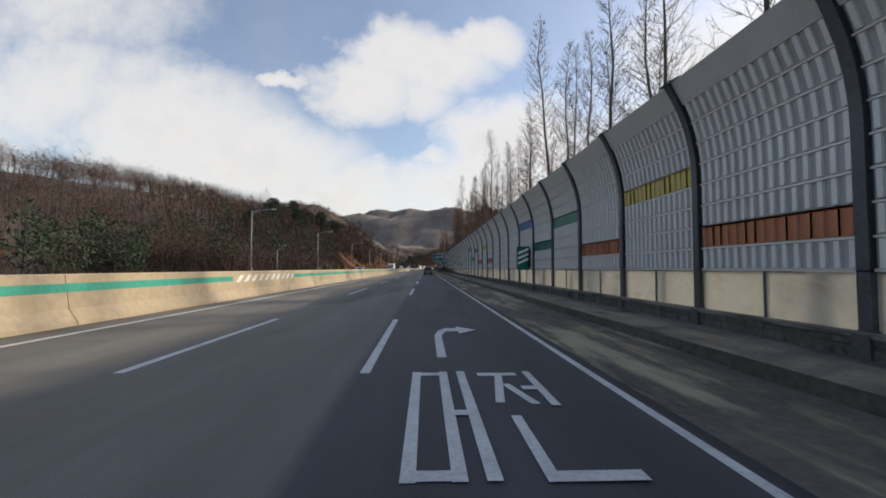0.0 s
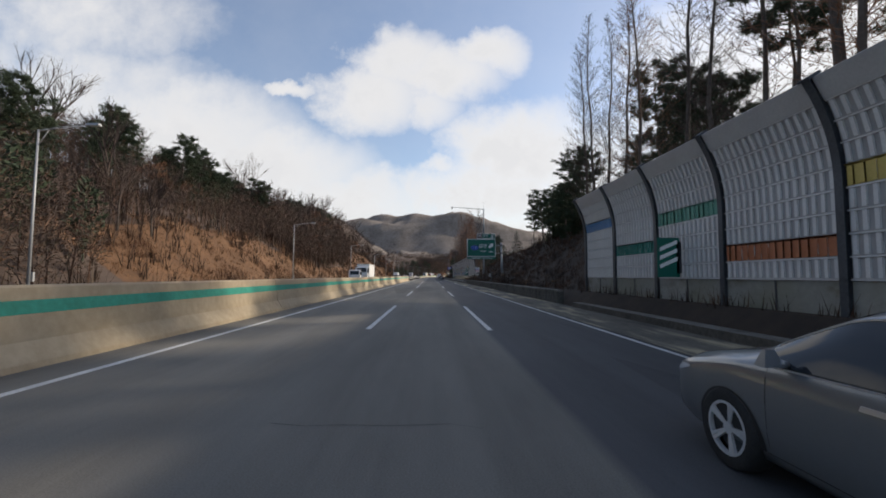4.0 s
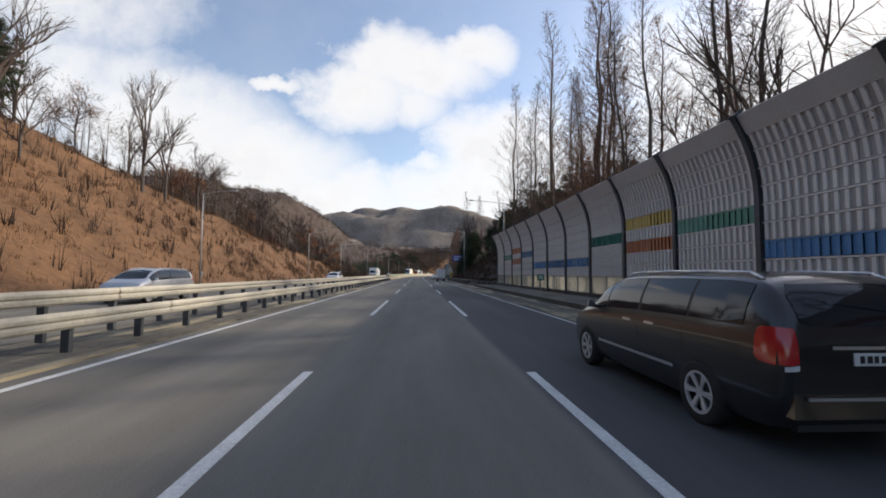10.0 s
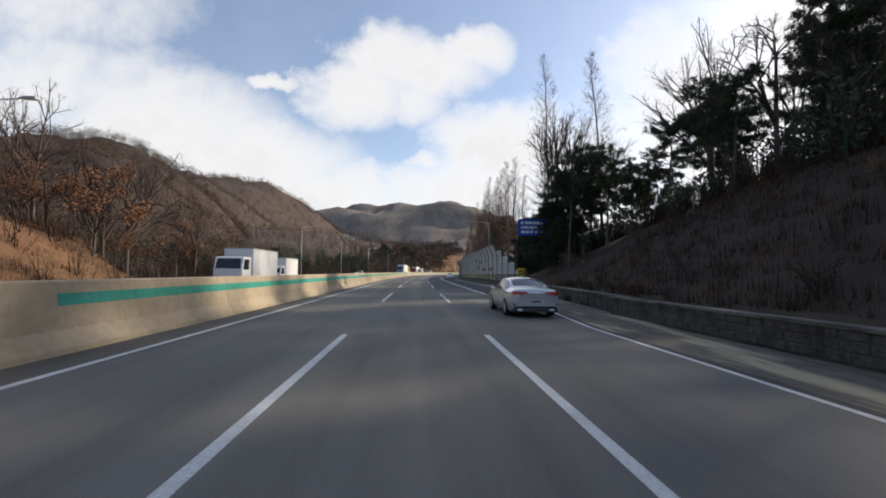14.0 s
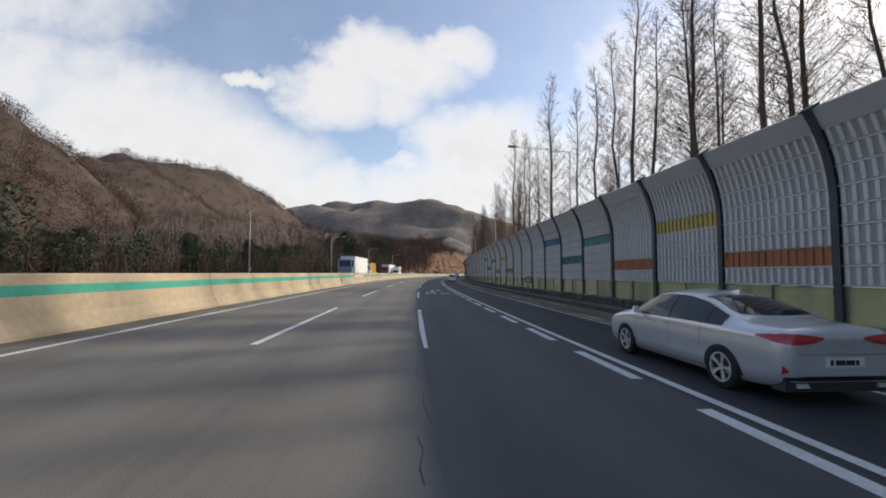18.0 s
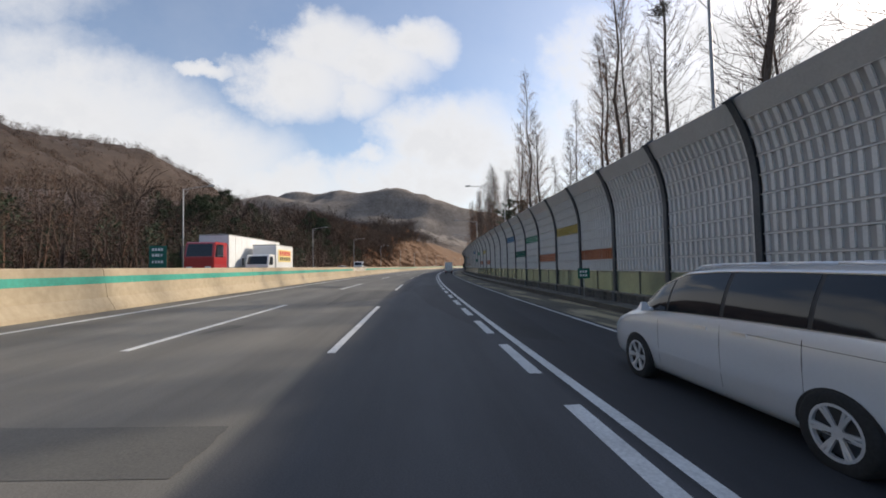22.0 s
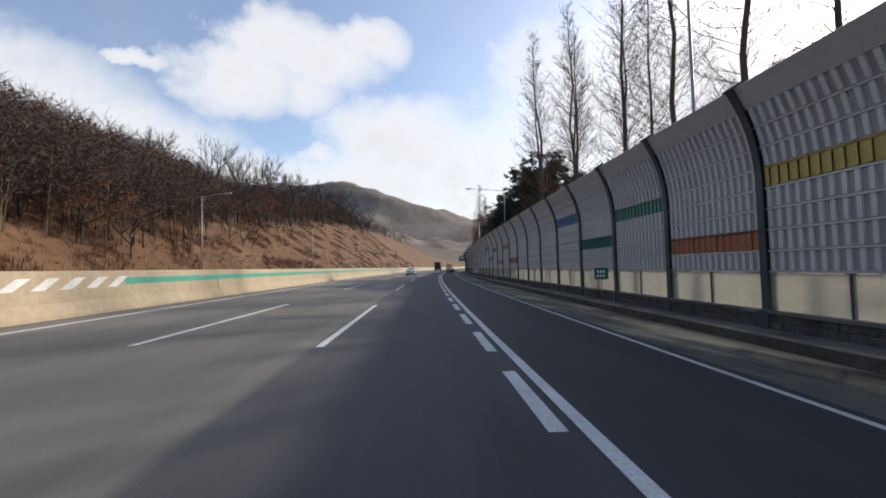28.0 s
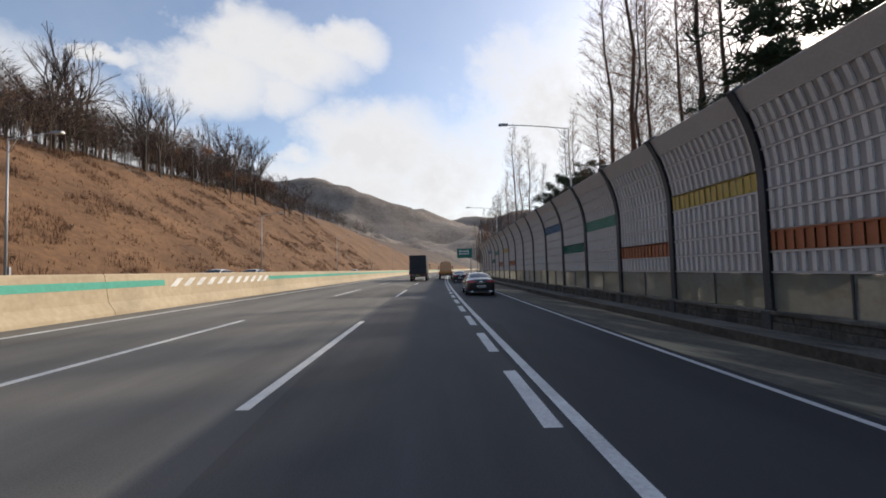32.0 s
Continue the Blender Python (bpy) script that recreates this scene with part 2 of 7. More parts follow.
M_CREAM = material("cream_panel", (.30, .295, .262), (.52, .51, .465), .6, .7, 6, .05, each=.35)
def stained(m, color, scale, lo, hi, amount=.85):
    """Lays blotches of another colour over a material."""
    t = m.node_tree
    b = t.nodes["Principled BSDF"].inputs["Base Color"]
    src = b.links[0].from_socket
    geo, mp, n = t.nodes.new("ShaderNodeNewGeometry"), t.nodes.new("ShaderNodeMapping"), t.nodes.new("ShaderNodeTexNoise")
    mp.inputs["Scale"].default_value = scale
    n.inputs["Scale"].default_value, n.inputs["Detail"].default_value, n.inputs["Roughness"].default_value = 1.0, 6, .62
    r, mix = t.nodes.new("ShaderNodeMapRange"), t.nodes.new("ShaderNodeMix")
    mix.data_type = "RGBA"
    r.interpolation_type = "SMOOTHSTEP"
    r.inputs["From Min"].default_value, r.inputs["From Max"].default_value, r.inputs["To Max"].default_value = lo, hi, amount
    t.links.new(geo.outputs["Position"], mp.inputs[0])
    t.links.new(mp.outputs[0], n.inputs["Vector"])
    t.links.new(n.outputs["Fac"], r.inputs[0])
    t.links.new(r.outputs[0], mix.inputs[0])
    t.links.new(src, mix.inputs[6])
    mix.inputs[7].default_value = (*color, 1)
    t.links.new(mix.outputs[2], b)
stained(M_CREAM, (.13, .105, .055), (1.3, 1.3, 2.2), .50, .72)
stained(M_CREAM, (.30, .30, .21), (.35, .35, .5), .42, .62, .7)
# tan blotches: sand deposits, brightened to imitate sun through the barrier's gaps
stained(M_SHOULDER, (.42, .355, .235), (.9, .16, 1), .48, .63, .9)
stained(M_SHOULDER, (.035, .032, .028), (1.6, .30, 1), .54, .70, .8)
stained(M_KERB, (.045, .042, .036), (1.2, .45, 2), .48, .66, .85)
stained(M_WALLSTONE, (.022, .020, .018), (1.1, 1.1, .5), .48, .64, .85)
def let_light(m, clear, glow, tone_in=(.84, .83, .78, 1)):
    """Makes a sheet partly see-through and translucent."""
    t = m.node_tree
    out, b = t.nodes["Material Output"], t.nodes["Principled BSDF"]
    tl, tp = t.nodes.new("ShaderNodeBsdfTranslucent"), t.nodes.new("ShaderNodeBsdfTransparent")
    tl.inputs[0].default_value, tp.inputs[0].default_value = tone_in, tone_in
    m1, m2 = t.nodes.new("ShaderNodeMixShader"), t.nodes.new("ShaderNodeMixShader")
    m1.inputs[0].default_value, m2.inputs[0].default_value = glow, clear
    t.links.new(b.outputs[0], m1.inputs[1])
    t.links.new(tl.outputs[0], m1.inputs[2])
    t.links.new(m1.outputs[0], m2.inputs[1])
    t.links.new(tp.outputs[0], m2.inputs[2])
    t.links.new(m2.outputs[0], out.inputs[0])
let_light(M_CREAM, .40, .30)
M_CLEAR = material("clear_green_panel", (.13, .15, .11), (.24, .26, .20), .25, .7, 6, .02, each=.3)
let_light(M_CLEAR, .38, .16, (.62, .68, .58, 1))
M_MESH = material("perforated_grey", (.37, .355, .343), (.47, .452, .438), .55, .5, 50, .3, .3)
M_RIB = material("galvanised_rib", (.58, .565, .545), (.74, .725, .70), .5, .6, 20, .05, .15)
M_CAP = material("grey_sheet", (.44, .425, .41), (.56, .545, .525), .5, .6, 15, .05, .15)
M_POST = material("dark_steel", (.05, .056, .064), (.10, .108, .12), .5, 1.0, 14, .05, .4)
M_STEEL = material("galvanised_steel", (.30, .30, .285), (.44, .44, .42), .5, .8, 9, .05, .6)
M_RAIL = material("weathered_rail", (.33, .31, .26), (.48, .455, .39), .6, .6, 10, .05, .3)
M_GRASS = material("dry_grass_ground", (.062, .031, .015), (.205, .108, .052), .95, .13, 1.9, .9)
M_FOREST = material("leaf_litter", (.018, .013, .010), (.058, .038, .025), .95, .12, 1.2, .6)
M_HILL = material("wooded_hill_ground", (.045, .032, .026), (.115, .080, .062), .95, .10, 1.1, .6)
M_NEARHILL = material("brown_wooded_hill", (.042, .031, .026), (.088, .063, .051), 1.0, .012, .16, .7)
# paler base colour stands in for distance haze on the far ridges
M_HAZEHILL = material("far_hill_hazed", (.10, .082, .070), (.27, .228, .198), 1.0, .014, .11, .9)
COL = {"orange": material("orange_panel", (.36, .12, .055), (.52, .19, .09), .5, .8, 20, .05), "yellow": material("yellow_panel", (.50, .36, .10), (.66, .49, .15), .5, .8, 20, .05),
       "green": material("light_green_panel", (.09, .25, .18), (.14, .36, .27), .5, .8, 20, .05), "teal": material("dark_green_panel", (.010, .15, .12), (.02, .22, .18), .5, .8, 20, .05),
       "blue": material("blue_panel", (.06, .18, .36), (.11, .28, .50), .5, .8, 20, .05)}

# ---- small mesh helpers ----
def mesh_of(name, bm, mats):
    me = bpy.data.meshes.new(name)
    bm.to_mesh(me)
    bm.free()
    for m in (mats if isinstance(mats, (list, tuple)) else [mats]):
        me.materials.append(m)
    return me
def part(name, bm, mat, parent=None, label="", m=None):
    ob = new(name, mesh_of(name, bm, mat) if isinstance(bm, bmesh.types.BMesh) else bm)
    if parent is not None:
        ob.parent = parent
    if m is not None:
        ob.matrix_basis = m
    if label:
        tagged(ob, label)
    return ob
def empty(name, label, category, m=None, group="", kind=""):
    ob = new(name)
    ob.empty_display_size = .2
    if m is not None:
        ob.matrix_basis = m
    return tagged(ob, label, category, group, kind)
def box(bm, x0, x1, y0, y1, z0, z1, mi=0, taper=0.0):
    v = [bm.verts.new(p) for p in ((x0, y0, z0), (x1, y0, z0), (x1, y1, z0), (x0, y1, z0), (x0 + taper, y0 + taper, z1), (x1 - taper, y0 + taper, z1), (x1 - taper, y1 - taper, z1), (x0 + taper, y1 - taper, z1))]
    for q in ((3, 2, 1, 0), (4, 5, 6, 7), (0, 1, 5, 4), (1, 2, 6, 5), (2, 3, 7, 6), (3, 0, 4, 7)):
        bm.faces.new([v[i] for i in q]).material_index = mi
    return v
def tube(bm, a, b, r0, r1, n=8, mi=0, caps=True):
    a, b = Vector(a), Vector(b)
    d = (b - a).normalized()
    s = d.orthogonal().normalized()
    t = d.cross(s)
    ra = [bm.verts.new(a + (s * math.cos(2 * math.pi * i / n) + t * math.sin(2 * math.pi * i / n)) * r0) for i in range(n)]
    rb = [bm.verts.new(b + (s * math.cos(2 * math.pi * i / n) + t * math.sin(2 * math.pi * i / n)) * r1) for i in range(n)]
    for i in range(n):
        f = bm.faces.new((ra[i], ra[(i + 1) % n], rb[(i + 1) % n], rb[i]))
        f.material_index, f.smooth = mi, n > 4
    if caps:
        bm.faces.new(ra[::-1]).material_index = mi
        bm.faces.new(rb).material_index = mi
def sweep(s0, s1, profile, step=4.0, closed=True, uv=False, bm=None):
    """A cross-section (offset, height) drawn along the road."""
    bm = bm or bmesh.new()
    n = max(1, round((s1 - s0) / step))
    rows = []
    for i in range(n + 1):
        s = s0 + (s1 - s0) * i / n
        rows.append([bm.verts.new(place(s, d, z)) for d, z in profile])
    k = len(profile)
    lay = bm.loops.layers.uv.new("road") if uv else None
    for i in range(n):
        for j in range(k if closed else k - 1):
            f = bm.faces.new((rows[i][j], rows[i][(j + 1) % k], rows[i + 1][(j + 1) % k], rows[i + 1][j]))
            if lay:
                for lp, (ii, jj) in zip(f.loops, ((i, j), (i, (j + 1) % k), (i + 1, (j + 1) % k), (i + 1, j))):
                    lp[lay].uv = (s0 + (s1 - s0) * ii / n, profile[jj][0])
    if closed:
        bm.faces.new(rows[0][::-1])
        bm.faces.new(rows[-1])
    bmesh.ops.recalc_face_normals(bm, faces=bm.faces)
    return bm
def at(s, d, z=0.0, extra=0.0):
    """Pose on the road, its y along the road."""
    p = place(s, d, z)
    return pose(p[0], p[1], p[2], 0, 0, turn(s) + extra)

# ---- ground ----
CREST = [(-120, 1), (60, 1), (105, 2), (130, 6), (200, 8), (245, 9), (275, 17), (325, 20), (345, 13.5), (368, 9), (395, 5), (425, 1), (560, .8), (590, 2), (640, 2.5), (690, 3), (735, 6), (790, 9), (820, 11.5), (872, 17), (893, 20.5), (940, 26), (1000, 28), (1060, 26), (1160, 10), (1300, 4)]
START = [(-120, 48), (60, 44), (110, 20), (400, 17.5), (430, 42), (560, 44), (610, 26), (680, 22), (740, 18), (1300, 18)]
BACK = [(-120, 20), (100, 22), (130, 34), (200, 40), (245, 34), (300, 20), (360, 18), (410, 14), (450, 8), (590, 8), (640, 26), (700, 36), (760, 40), (830, 26), (1000, 22), (1200, 50)]
RIGHT = [(-120, 0), (96, 0), (125, 8), (160, 10), (184, 9), (198, 6), (218, 5.5), (228, 0), (325, 0), (338, 7), (360, 8), (398, 7), (425, 0), (1400, 0)]
def lumps(s, d, k):
    return noise.noise((s * .035, d * .035, k)) + .5 * noise.noise((s * .11, d * .11, k + 3))
def ground_height(s, d):
    if d < -15.5:
        far = -d
        a = table(s, START)
        hl = table(s, CREST)
        z = min(max(0, far - a) * .74, hl)
        over = max(0, far - a - hl / .74)
        z += min(over * .48, table(s, BACK) * (1 - math.exp(-over / 75))) if over else 0
        k = min(1, max(0, far - 16.5) / 12)
        return z + lumps(s, d, 1) * k * 1.2 - .08
    if d > 13.4:
        h = table(s, RIGHT)
        st = table(s, [(326, 18.2), (338, 15.3), (372, 15.3), (404, 19.2)]) if s > 300 else 15.3
        z = min(max(0, d - st) * .68, h)
        over = max(0, d - st - h / .68)
        z += min(over * .15, 6) if h > 2 else 0
        k = min(1, max(0, d - 16) / 8)
        return z + (.85 if h > .3 and d > st - 1.8 else .0) + lumps(s, d, 7) * k * .7 - .08
    return -.08
CUTS_L = [-15.3, -16.5, -18, -20, -22, -24, -26, -28.5, -31, -34, -37, -40, -44, -48, -53, -58, -64, -72, -82, -95, -110, -130, -155, -185, -230, -300, -420, -620]
CUTS_R = [13.35, 14.2, 15.3, 16.5, 18, 20, 22, 24, 26.5, 29, 32, 36, 41, 48, 58, 75, 100, 150, 230, 340, 480]
def terrain(name, cuts, mat, label):
    bm = bmesh.new()
    rows, done = [], []
    s = ROAD_START
    while s <= 1500:
        rows.append([bm.verts.new(place(s, d, ground_height(s, d))) for d in cuts])
        s += 6.0
    for a, b in zip(rows, rows[1:]):
        for j in range(len(cuts) - 1):
            f = bm.faces.new((a[j], a[j + 1], b[j + 1], b[j]))
            f.smooth = True
            if isinstance(mat, list):
                sm = ROAD_START + 6.0 * len(done) + 3
                far = -(cuts[j] + cuts[j + 1]) / 2
                wild = noise.noise((sm * .06, far * .1, 5)) * 8
                f.material_index = 0 if (148 < sm < 222 or 262 < sm < 420 or sm > 690 or (sm > 148 and sm < 263 and far < 24.5)) and far < table(sm, START) + table(sm, CREST) / .74 + 3 + wild else 1
        done.append(1)
    bmesh.ops.recalc_face_normals(bm, faces=bm.faces)
    ob = part(name, bm, mat)
    if sum(p.normal.z for p in ob.data.polygons) < 0:
        ob.data.flip_normals()
    return tagged(ob, label, "ground", kind="structure")
terrain("ground_left", CUTS_L, [M_GRASS, M_HILL], "dry orange-brown winter grass slope along the motorway")
terrain("ground_right", CUTS_R, M_FOREST, "brown leaf-covered ground beside the motorway")
_bm = bmesh.new()
_n = 24
_v = [[_bm.verts.new((-4200 + 8400 * i / _n, -3000 + 7800 * j / _n, -9.0)) for j in range(_n + 1)] for i in range(_n + 1)]
for i in range(_n):
    for j in range(_n):
        _bm.faces.new((_v[i][j], _v[i + 1][j], _v[i + 1][j + 1], _v[i][j + 1]))
tagged(part("ground", _bm, M_FOREST), "wide brown winter land reaching the horizon", "ground", kind="structure")

# far ridges, each one swell of land: middle, length, depth, height, turn
RIDGES = [(-250, 2500, 1500, 420, 330, 0), (520, 2900, 1700, 500, 250, 8), (-900, 1750, 900, 380, 250, 35), (700, 2150, 800, 330, 120, -12), (-420, 1330, 460, 190, 120, 20), (-1000, 1000, 620, 300, 170, 60), (1200, 2600, 1200, 420, 250, -20), (120, 1900, 500, 200, 120, 10)]
# nearer wooded hills on the inside of the bend
NEAR_HILLS = [(-200, 642, 115, 110, 88, 92), (-350, 1050, 300, 190, 142, 88), (-345, 1290, 440, 220, 200, 82)]
def swell(hill, a, b, rough):
    x, y, _ln, _dp, h, _tw = hill
    e = max(0, 1 - a * a) ** .8 * max(0, 1 - b * b) ** 1.1
    n = 1 + rough * (.38 * noise.noise((a * 3.1 + x, b * 2.3, h)) + .16 * noise.noise((a * 9 + y, b * 6, 2)) + .06 * noise.noise((a * 27, b * 18, x)))
    return e * h * n - 10
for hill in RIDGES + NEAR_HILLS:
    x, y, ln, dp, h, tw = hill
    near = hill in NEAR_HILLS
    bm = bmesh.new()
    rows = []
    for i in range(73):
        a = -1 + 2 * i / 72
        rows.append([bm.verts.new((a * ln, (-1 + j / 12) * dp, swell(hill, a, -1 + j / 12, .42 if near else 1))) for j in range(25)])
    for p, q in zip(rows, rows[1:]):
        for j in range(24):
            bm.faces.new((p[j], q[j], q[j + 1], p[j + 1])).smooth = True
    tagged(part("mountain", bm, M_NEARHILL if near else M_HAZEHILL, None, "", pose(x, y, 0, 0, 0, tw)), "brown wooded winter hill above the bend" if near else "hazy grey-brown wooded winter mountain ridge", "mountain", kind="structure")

# ---- road ----
RIGHT_EDGE = [(-120, 10.64), (376, 10.64), (404, 13.3), (414, 13.98), (1700, 13.98)]
def right_edge(s):
    return table(s, RIGHT_EDGE)
_bm = bmesh.new()
_lay = _bm.loops.layers.uv.new("road")
_rows = []
_s = ROAD_START
while _s <= 1500:
    _e = right_edge(_s)
    _rows.append((_s, [(d, _bm.verts.new(place(_s, d, 0))) for d in (-15.3, -11.5, -7.8, -4.1, -.6, 0, 1.8, 3.6, 5.4, 7.2, 9.0, _e - .6, _e + .25)]))
    _s += 4.0
for (sa, a), (sb, b) in zip(_rows, _rows[1:]):
    for j in range(len(a) - 1):
        f = _bm.faces.new((a[j][1], a[j + 1][1], b[j + 1][1], b[j][1]))
        for lp, (s, d) in zip(f.loops, ((sa, a[j][0]), (sa, a[j + 1][0]), (sb, b[j + 1][0]), (sb, b[j][0]))):
            lp[_lay].uv = (s, d)
road = tagged(part("road", _bm, M_ROAD), "worn grey asphalt carriageways with darker repair patches", "road", kind="structure")
def edge_strip(name, inner, outer, z0, z1, mat, label, s0=ROAD_START, s1=1500):
    """A strip beside the right edge line, from one offset to another past that line."""
    bm = bmesh.new()
    rows, s = [], s0
    while s <= s1 + .1:
        e = right_edge(s)
        rows.append([bm.verts.new(place(s, e + d, z)) for d, z in ((inner, -.3), (inner, z0), (outer, z1), (outer, -.3))])
        s += 4.0
    for a, b in zip(rows, rows[1:]):
        for j in range(3):
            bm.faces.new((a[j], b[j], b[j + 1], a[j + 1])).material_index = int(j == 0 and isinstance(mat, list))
    bmesh.ops.recalc_face_normals(bm, faces=bm.faces)
    return tagged(part(name, bm, mat), label, "road edge", kind="structure")
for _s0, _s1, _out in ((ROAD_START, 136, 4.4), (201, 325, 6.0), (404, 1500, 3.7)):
    edge_strip("kerb", 2.45, _out, .25, .27, [M_KERB, M_KERBFACE], "raised weathered concrete kerb ledge before the wall", _s0, _s1)
edge_strip("pavement_shoulder", .25, 2.55, .004, .012, M_SHOULDER, "pale dusty concrete shoulder with painted sunlit patches beside the edge line")
def line_strip(name, d, width, s0, s1, label):
    bm = bmesh.new()
    rows, s = [], s0
    while s <= s1 + .01:
        c = d(s)
        rows.append([bm.verts.new(place(s, c - width / 2, .004)), bm.verts.new(place(s, c + width / 2, .004))])
        s += 4.0
    for a, b in zip(rows, rows[1:]):
        bm.faces.new((a[0], a[1], b[1], b[0]))
    ob = part(name, bm, M_PAINT, road, label)
    return ob
line_strip("edge_line", lambda s: 0.0, .15, -120, 1480, "solid white inner edge line")
line_strip("edge_line", right_edge, .125, -120, 1480, "solid white outer edge line")
line_strip("edge_line", lambda s: -2.75, .15, -120, 1480, "solid white line of the opposite carriageway")
line_strip("edge_line", lambda s: -13.6, .15, -120, 1480, "solid white line of the opposite carriageway")
line_strip("exit_lane_line", lambda s: table(s, [(380, 10.6), (420, 10.93), (540, 10.93), (600, 10.86)]), .17, 396, 1480, "solid white line of the exit lane")
DASH_ENDS = [-29, -9, 13.6, 33, 51.5, 72.5, 94.2, 114.5, 135.5, 156.5, 178.5, 197.3, 215.4, 233.3, 253.9, 275.2, 293, 310.5, 332.3, 354.5, 374.5, 395.5, 416.2, 435.2, 454.6, 476, 494.7, 515, 534.4, 553, 573.6, 594, 619.4, 638.4, 656.4, 676, 695.5, 715, 734.8, 755.4, 775.6, 795.4, 814.9, 833.9]
DASH_ENDS += [853.9 + 20 * k for k in range(24)]
_bm = bmesh.new()
box(_bm, -.075, .075, -9.2, 0, -.02, .005)
dash_mesh = mesh_of("lane_dash", _bm, M_PAINT)
for e in DASH_ENDS:
    _ln = table(e, [(14, 6.6), (33, 7.6), (51, 8.4), (72, 8.4), (94, 9.2), (178, 9.9), (215, 9.0), (233, 8.5), (254, 9.0), (310, 8.5), (332, 9.9), (354, 9.4), (435, 9.3), (455, 8.8), (476, 9.6), (573, 9.0), (656, 8.5), (734, 9.2), (834, 8.1)])
    for d in (3.6, 7.2):
        part("lane_dash", dash_mesh, None, road, "", at(e, d) @ Matrix.Diagonal((1, _ln / 9.2, 1, 1)))
    for d in (-6.4, -10.0):
        part("lane_dash", dash_mesh, None, road, "", at(e + 7, d))
def road_patch(s0, s1, d0, d1, rng, label="darker asphalt repair patch"):
    """A cut-out repair with an uneven edge, a little proud of the lane."""
    bm = bmesh.new()
    ring = []
    for a, b, n in (((s0, d0), (s1, d0), 8), ((s1, d0), (s1, d1), 4), ((s1, d1), (s0, d1), 8), ((s0, d1), (s0, d0), 4)):
        for i in range(n):
            f = i / n
            ring.append(bm.verts.new(place(a[0] + (b[0] - a[0]) * f + rng.uniform(-.04, .04), a[1] + (b[1] - a[1]) * f + rng.uniform(-.02, .02), .0035)))
    bm.faces.new(ring)
    bmesh.ops.recalc_face_normals(bm, faces=bm.faces)
    ob = part("asphalt_patch", bm, M_PATCH, road, label)
    if ob.data.polygons[0].normal.z < 0:
        ob.data.flip_normals()
_pr = random.Random(77)
for s0, s1, d0, d1 in ((310.5, 311.3, .2, 3.45), (343, 344.2, .2, 1.9), (345.1, 346.2, 3.9, 4.9), (197.2, 198.6, .3, 3.3), (206, 210, .4, 3.0), (432, 433.2, 3.9, 6.9), (560, 561, .3, 6.9), (586, 589, 1.0, 3.2), (730, 731, 4, 7), (60, 64, 1.2, 3.1), (36, 37, .3, 7.0)):
    road_patch(s0, s1, d0, d1, _pr)
def crack(s, d, length, across, rng):
    bm = bmesh.new()
    last = None
    n = max(6, int(length / .35))
    for i in range(n + 1):
        f = i / n
        p = (s + (0 if across else length * f) + rng.uniform(-.09, .09), d + (length * f if across else 0) + rng.uniform(-.09, .09))
        if last:
            w = rng.uniform(.004, .011)
            o = (w, 0) if across else (0, w)
            bm.faces.new([bm.verts.new(place(q[0] + k * o[0], q[1] + k * o[1], .003)) for q, k in ((last, -1), (last, 1), (p, 1), (p, -1))])
        last = p
    ob = part("crack", bm, M_SEALANT, road, "dark tar-sealed crack")
    if sum(p.normal.z for p in ob.data.polygons) < 0:
        ob.data.flip_normals()
for i in range(30):
    _cs = 12 + i * 28 + _pr.uniform(-6, 6)
    if _pr.random() < .5:
        crack(_cs, _pr.choice((.3, 3.8)), _pr.uniform(2.2, 3.2), True, _pr)
    else:
        crack(_cs, _pr.choice((1.7, 3.3, 5.2, 7.0, 8.6)), _pr.uniform(4, 11), False, _pr)
_bm = bmesh.new()
box(_bm, -.10, .10, -2.4, 0, -.02, .005)
short_mesh = mesh_of("short_dash", _bm, M_PAINT)
_s = 400.0
while _s < 1000:
    _e = _s + table(_s, [(412, 1.7), (440, 2.3), (540, 2.1), (575, 1.3), (600, 2.0), (620, 3.1), (645, 3.65)])
    part("short_dash", short_mesh, None, road, "", at(_e, table(_e, [(412, 10.50), (432, 10.54)])))
    _s += 4.0

# ---- median ----
MEDIAN = [(-.98, 0), (-1.0, .10), (-1.22, .42), (-1.36, 1.30), (-1.40, 1.34), (-1.58, 1.34), (-1.62, 1.30), (-1.76, .42), (-1.98, .10), (-2.0, 0)]
RAIL_FROM, RAIL_TO = 240.5, 367
HAZARD = [(21.5, 31), (512, 519), (617, 627.5), (724, 732.5), (838, 848.5)]
median = empty("median_barrier", "sand-coloured concrete median barrier with a painted green stripe", "barrier", kind="structure")
def segment_spans(s0, s1, length):
    out, s = [], s0
    while s < s1 - .5:
        out.append((s, min(s1, s + length)))
        s += length
    return out
for s0, s1 in segment_spans(ROAD_START, RAIL_FROM, 12.0) + segment_spans(RAIL_TO, 1460, 12.0):
    part("barrier_block", sweep(s0 + .012, s1 - .012, MEDIAN), M_CONC, median)
def side(z):
    return table(z, [(0, -.98), (.1, -1.0), (.42, -1.22), (1.30, -1.36)])
def stripe(s0, s1, z0, z1, mat, name, label):
    d0, d1 = side(z0) + .004, side(z1) + .004
    return part(name, sweep(s0, s1, [(d0, z0), (d1, z1), (d1 - .03, z1), (d0 - .03, z0)]), mat, median, label)
for s0, s1 in ((ROAD_START, 21.5), (31, RAIL_FROM - .1), (452, 512), (519, 617), (627.5, 724), (732.5, 838), (848.5, 1200), (372, 452)):
    stripe(s0, s1, .86, 1.09, M_GREEN, "green_stripe", "green painted stripe")
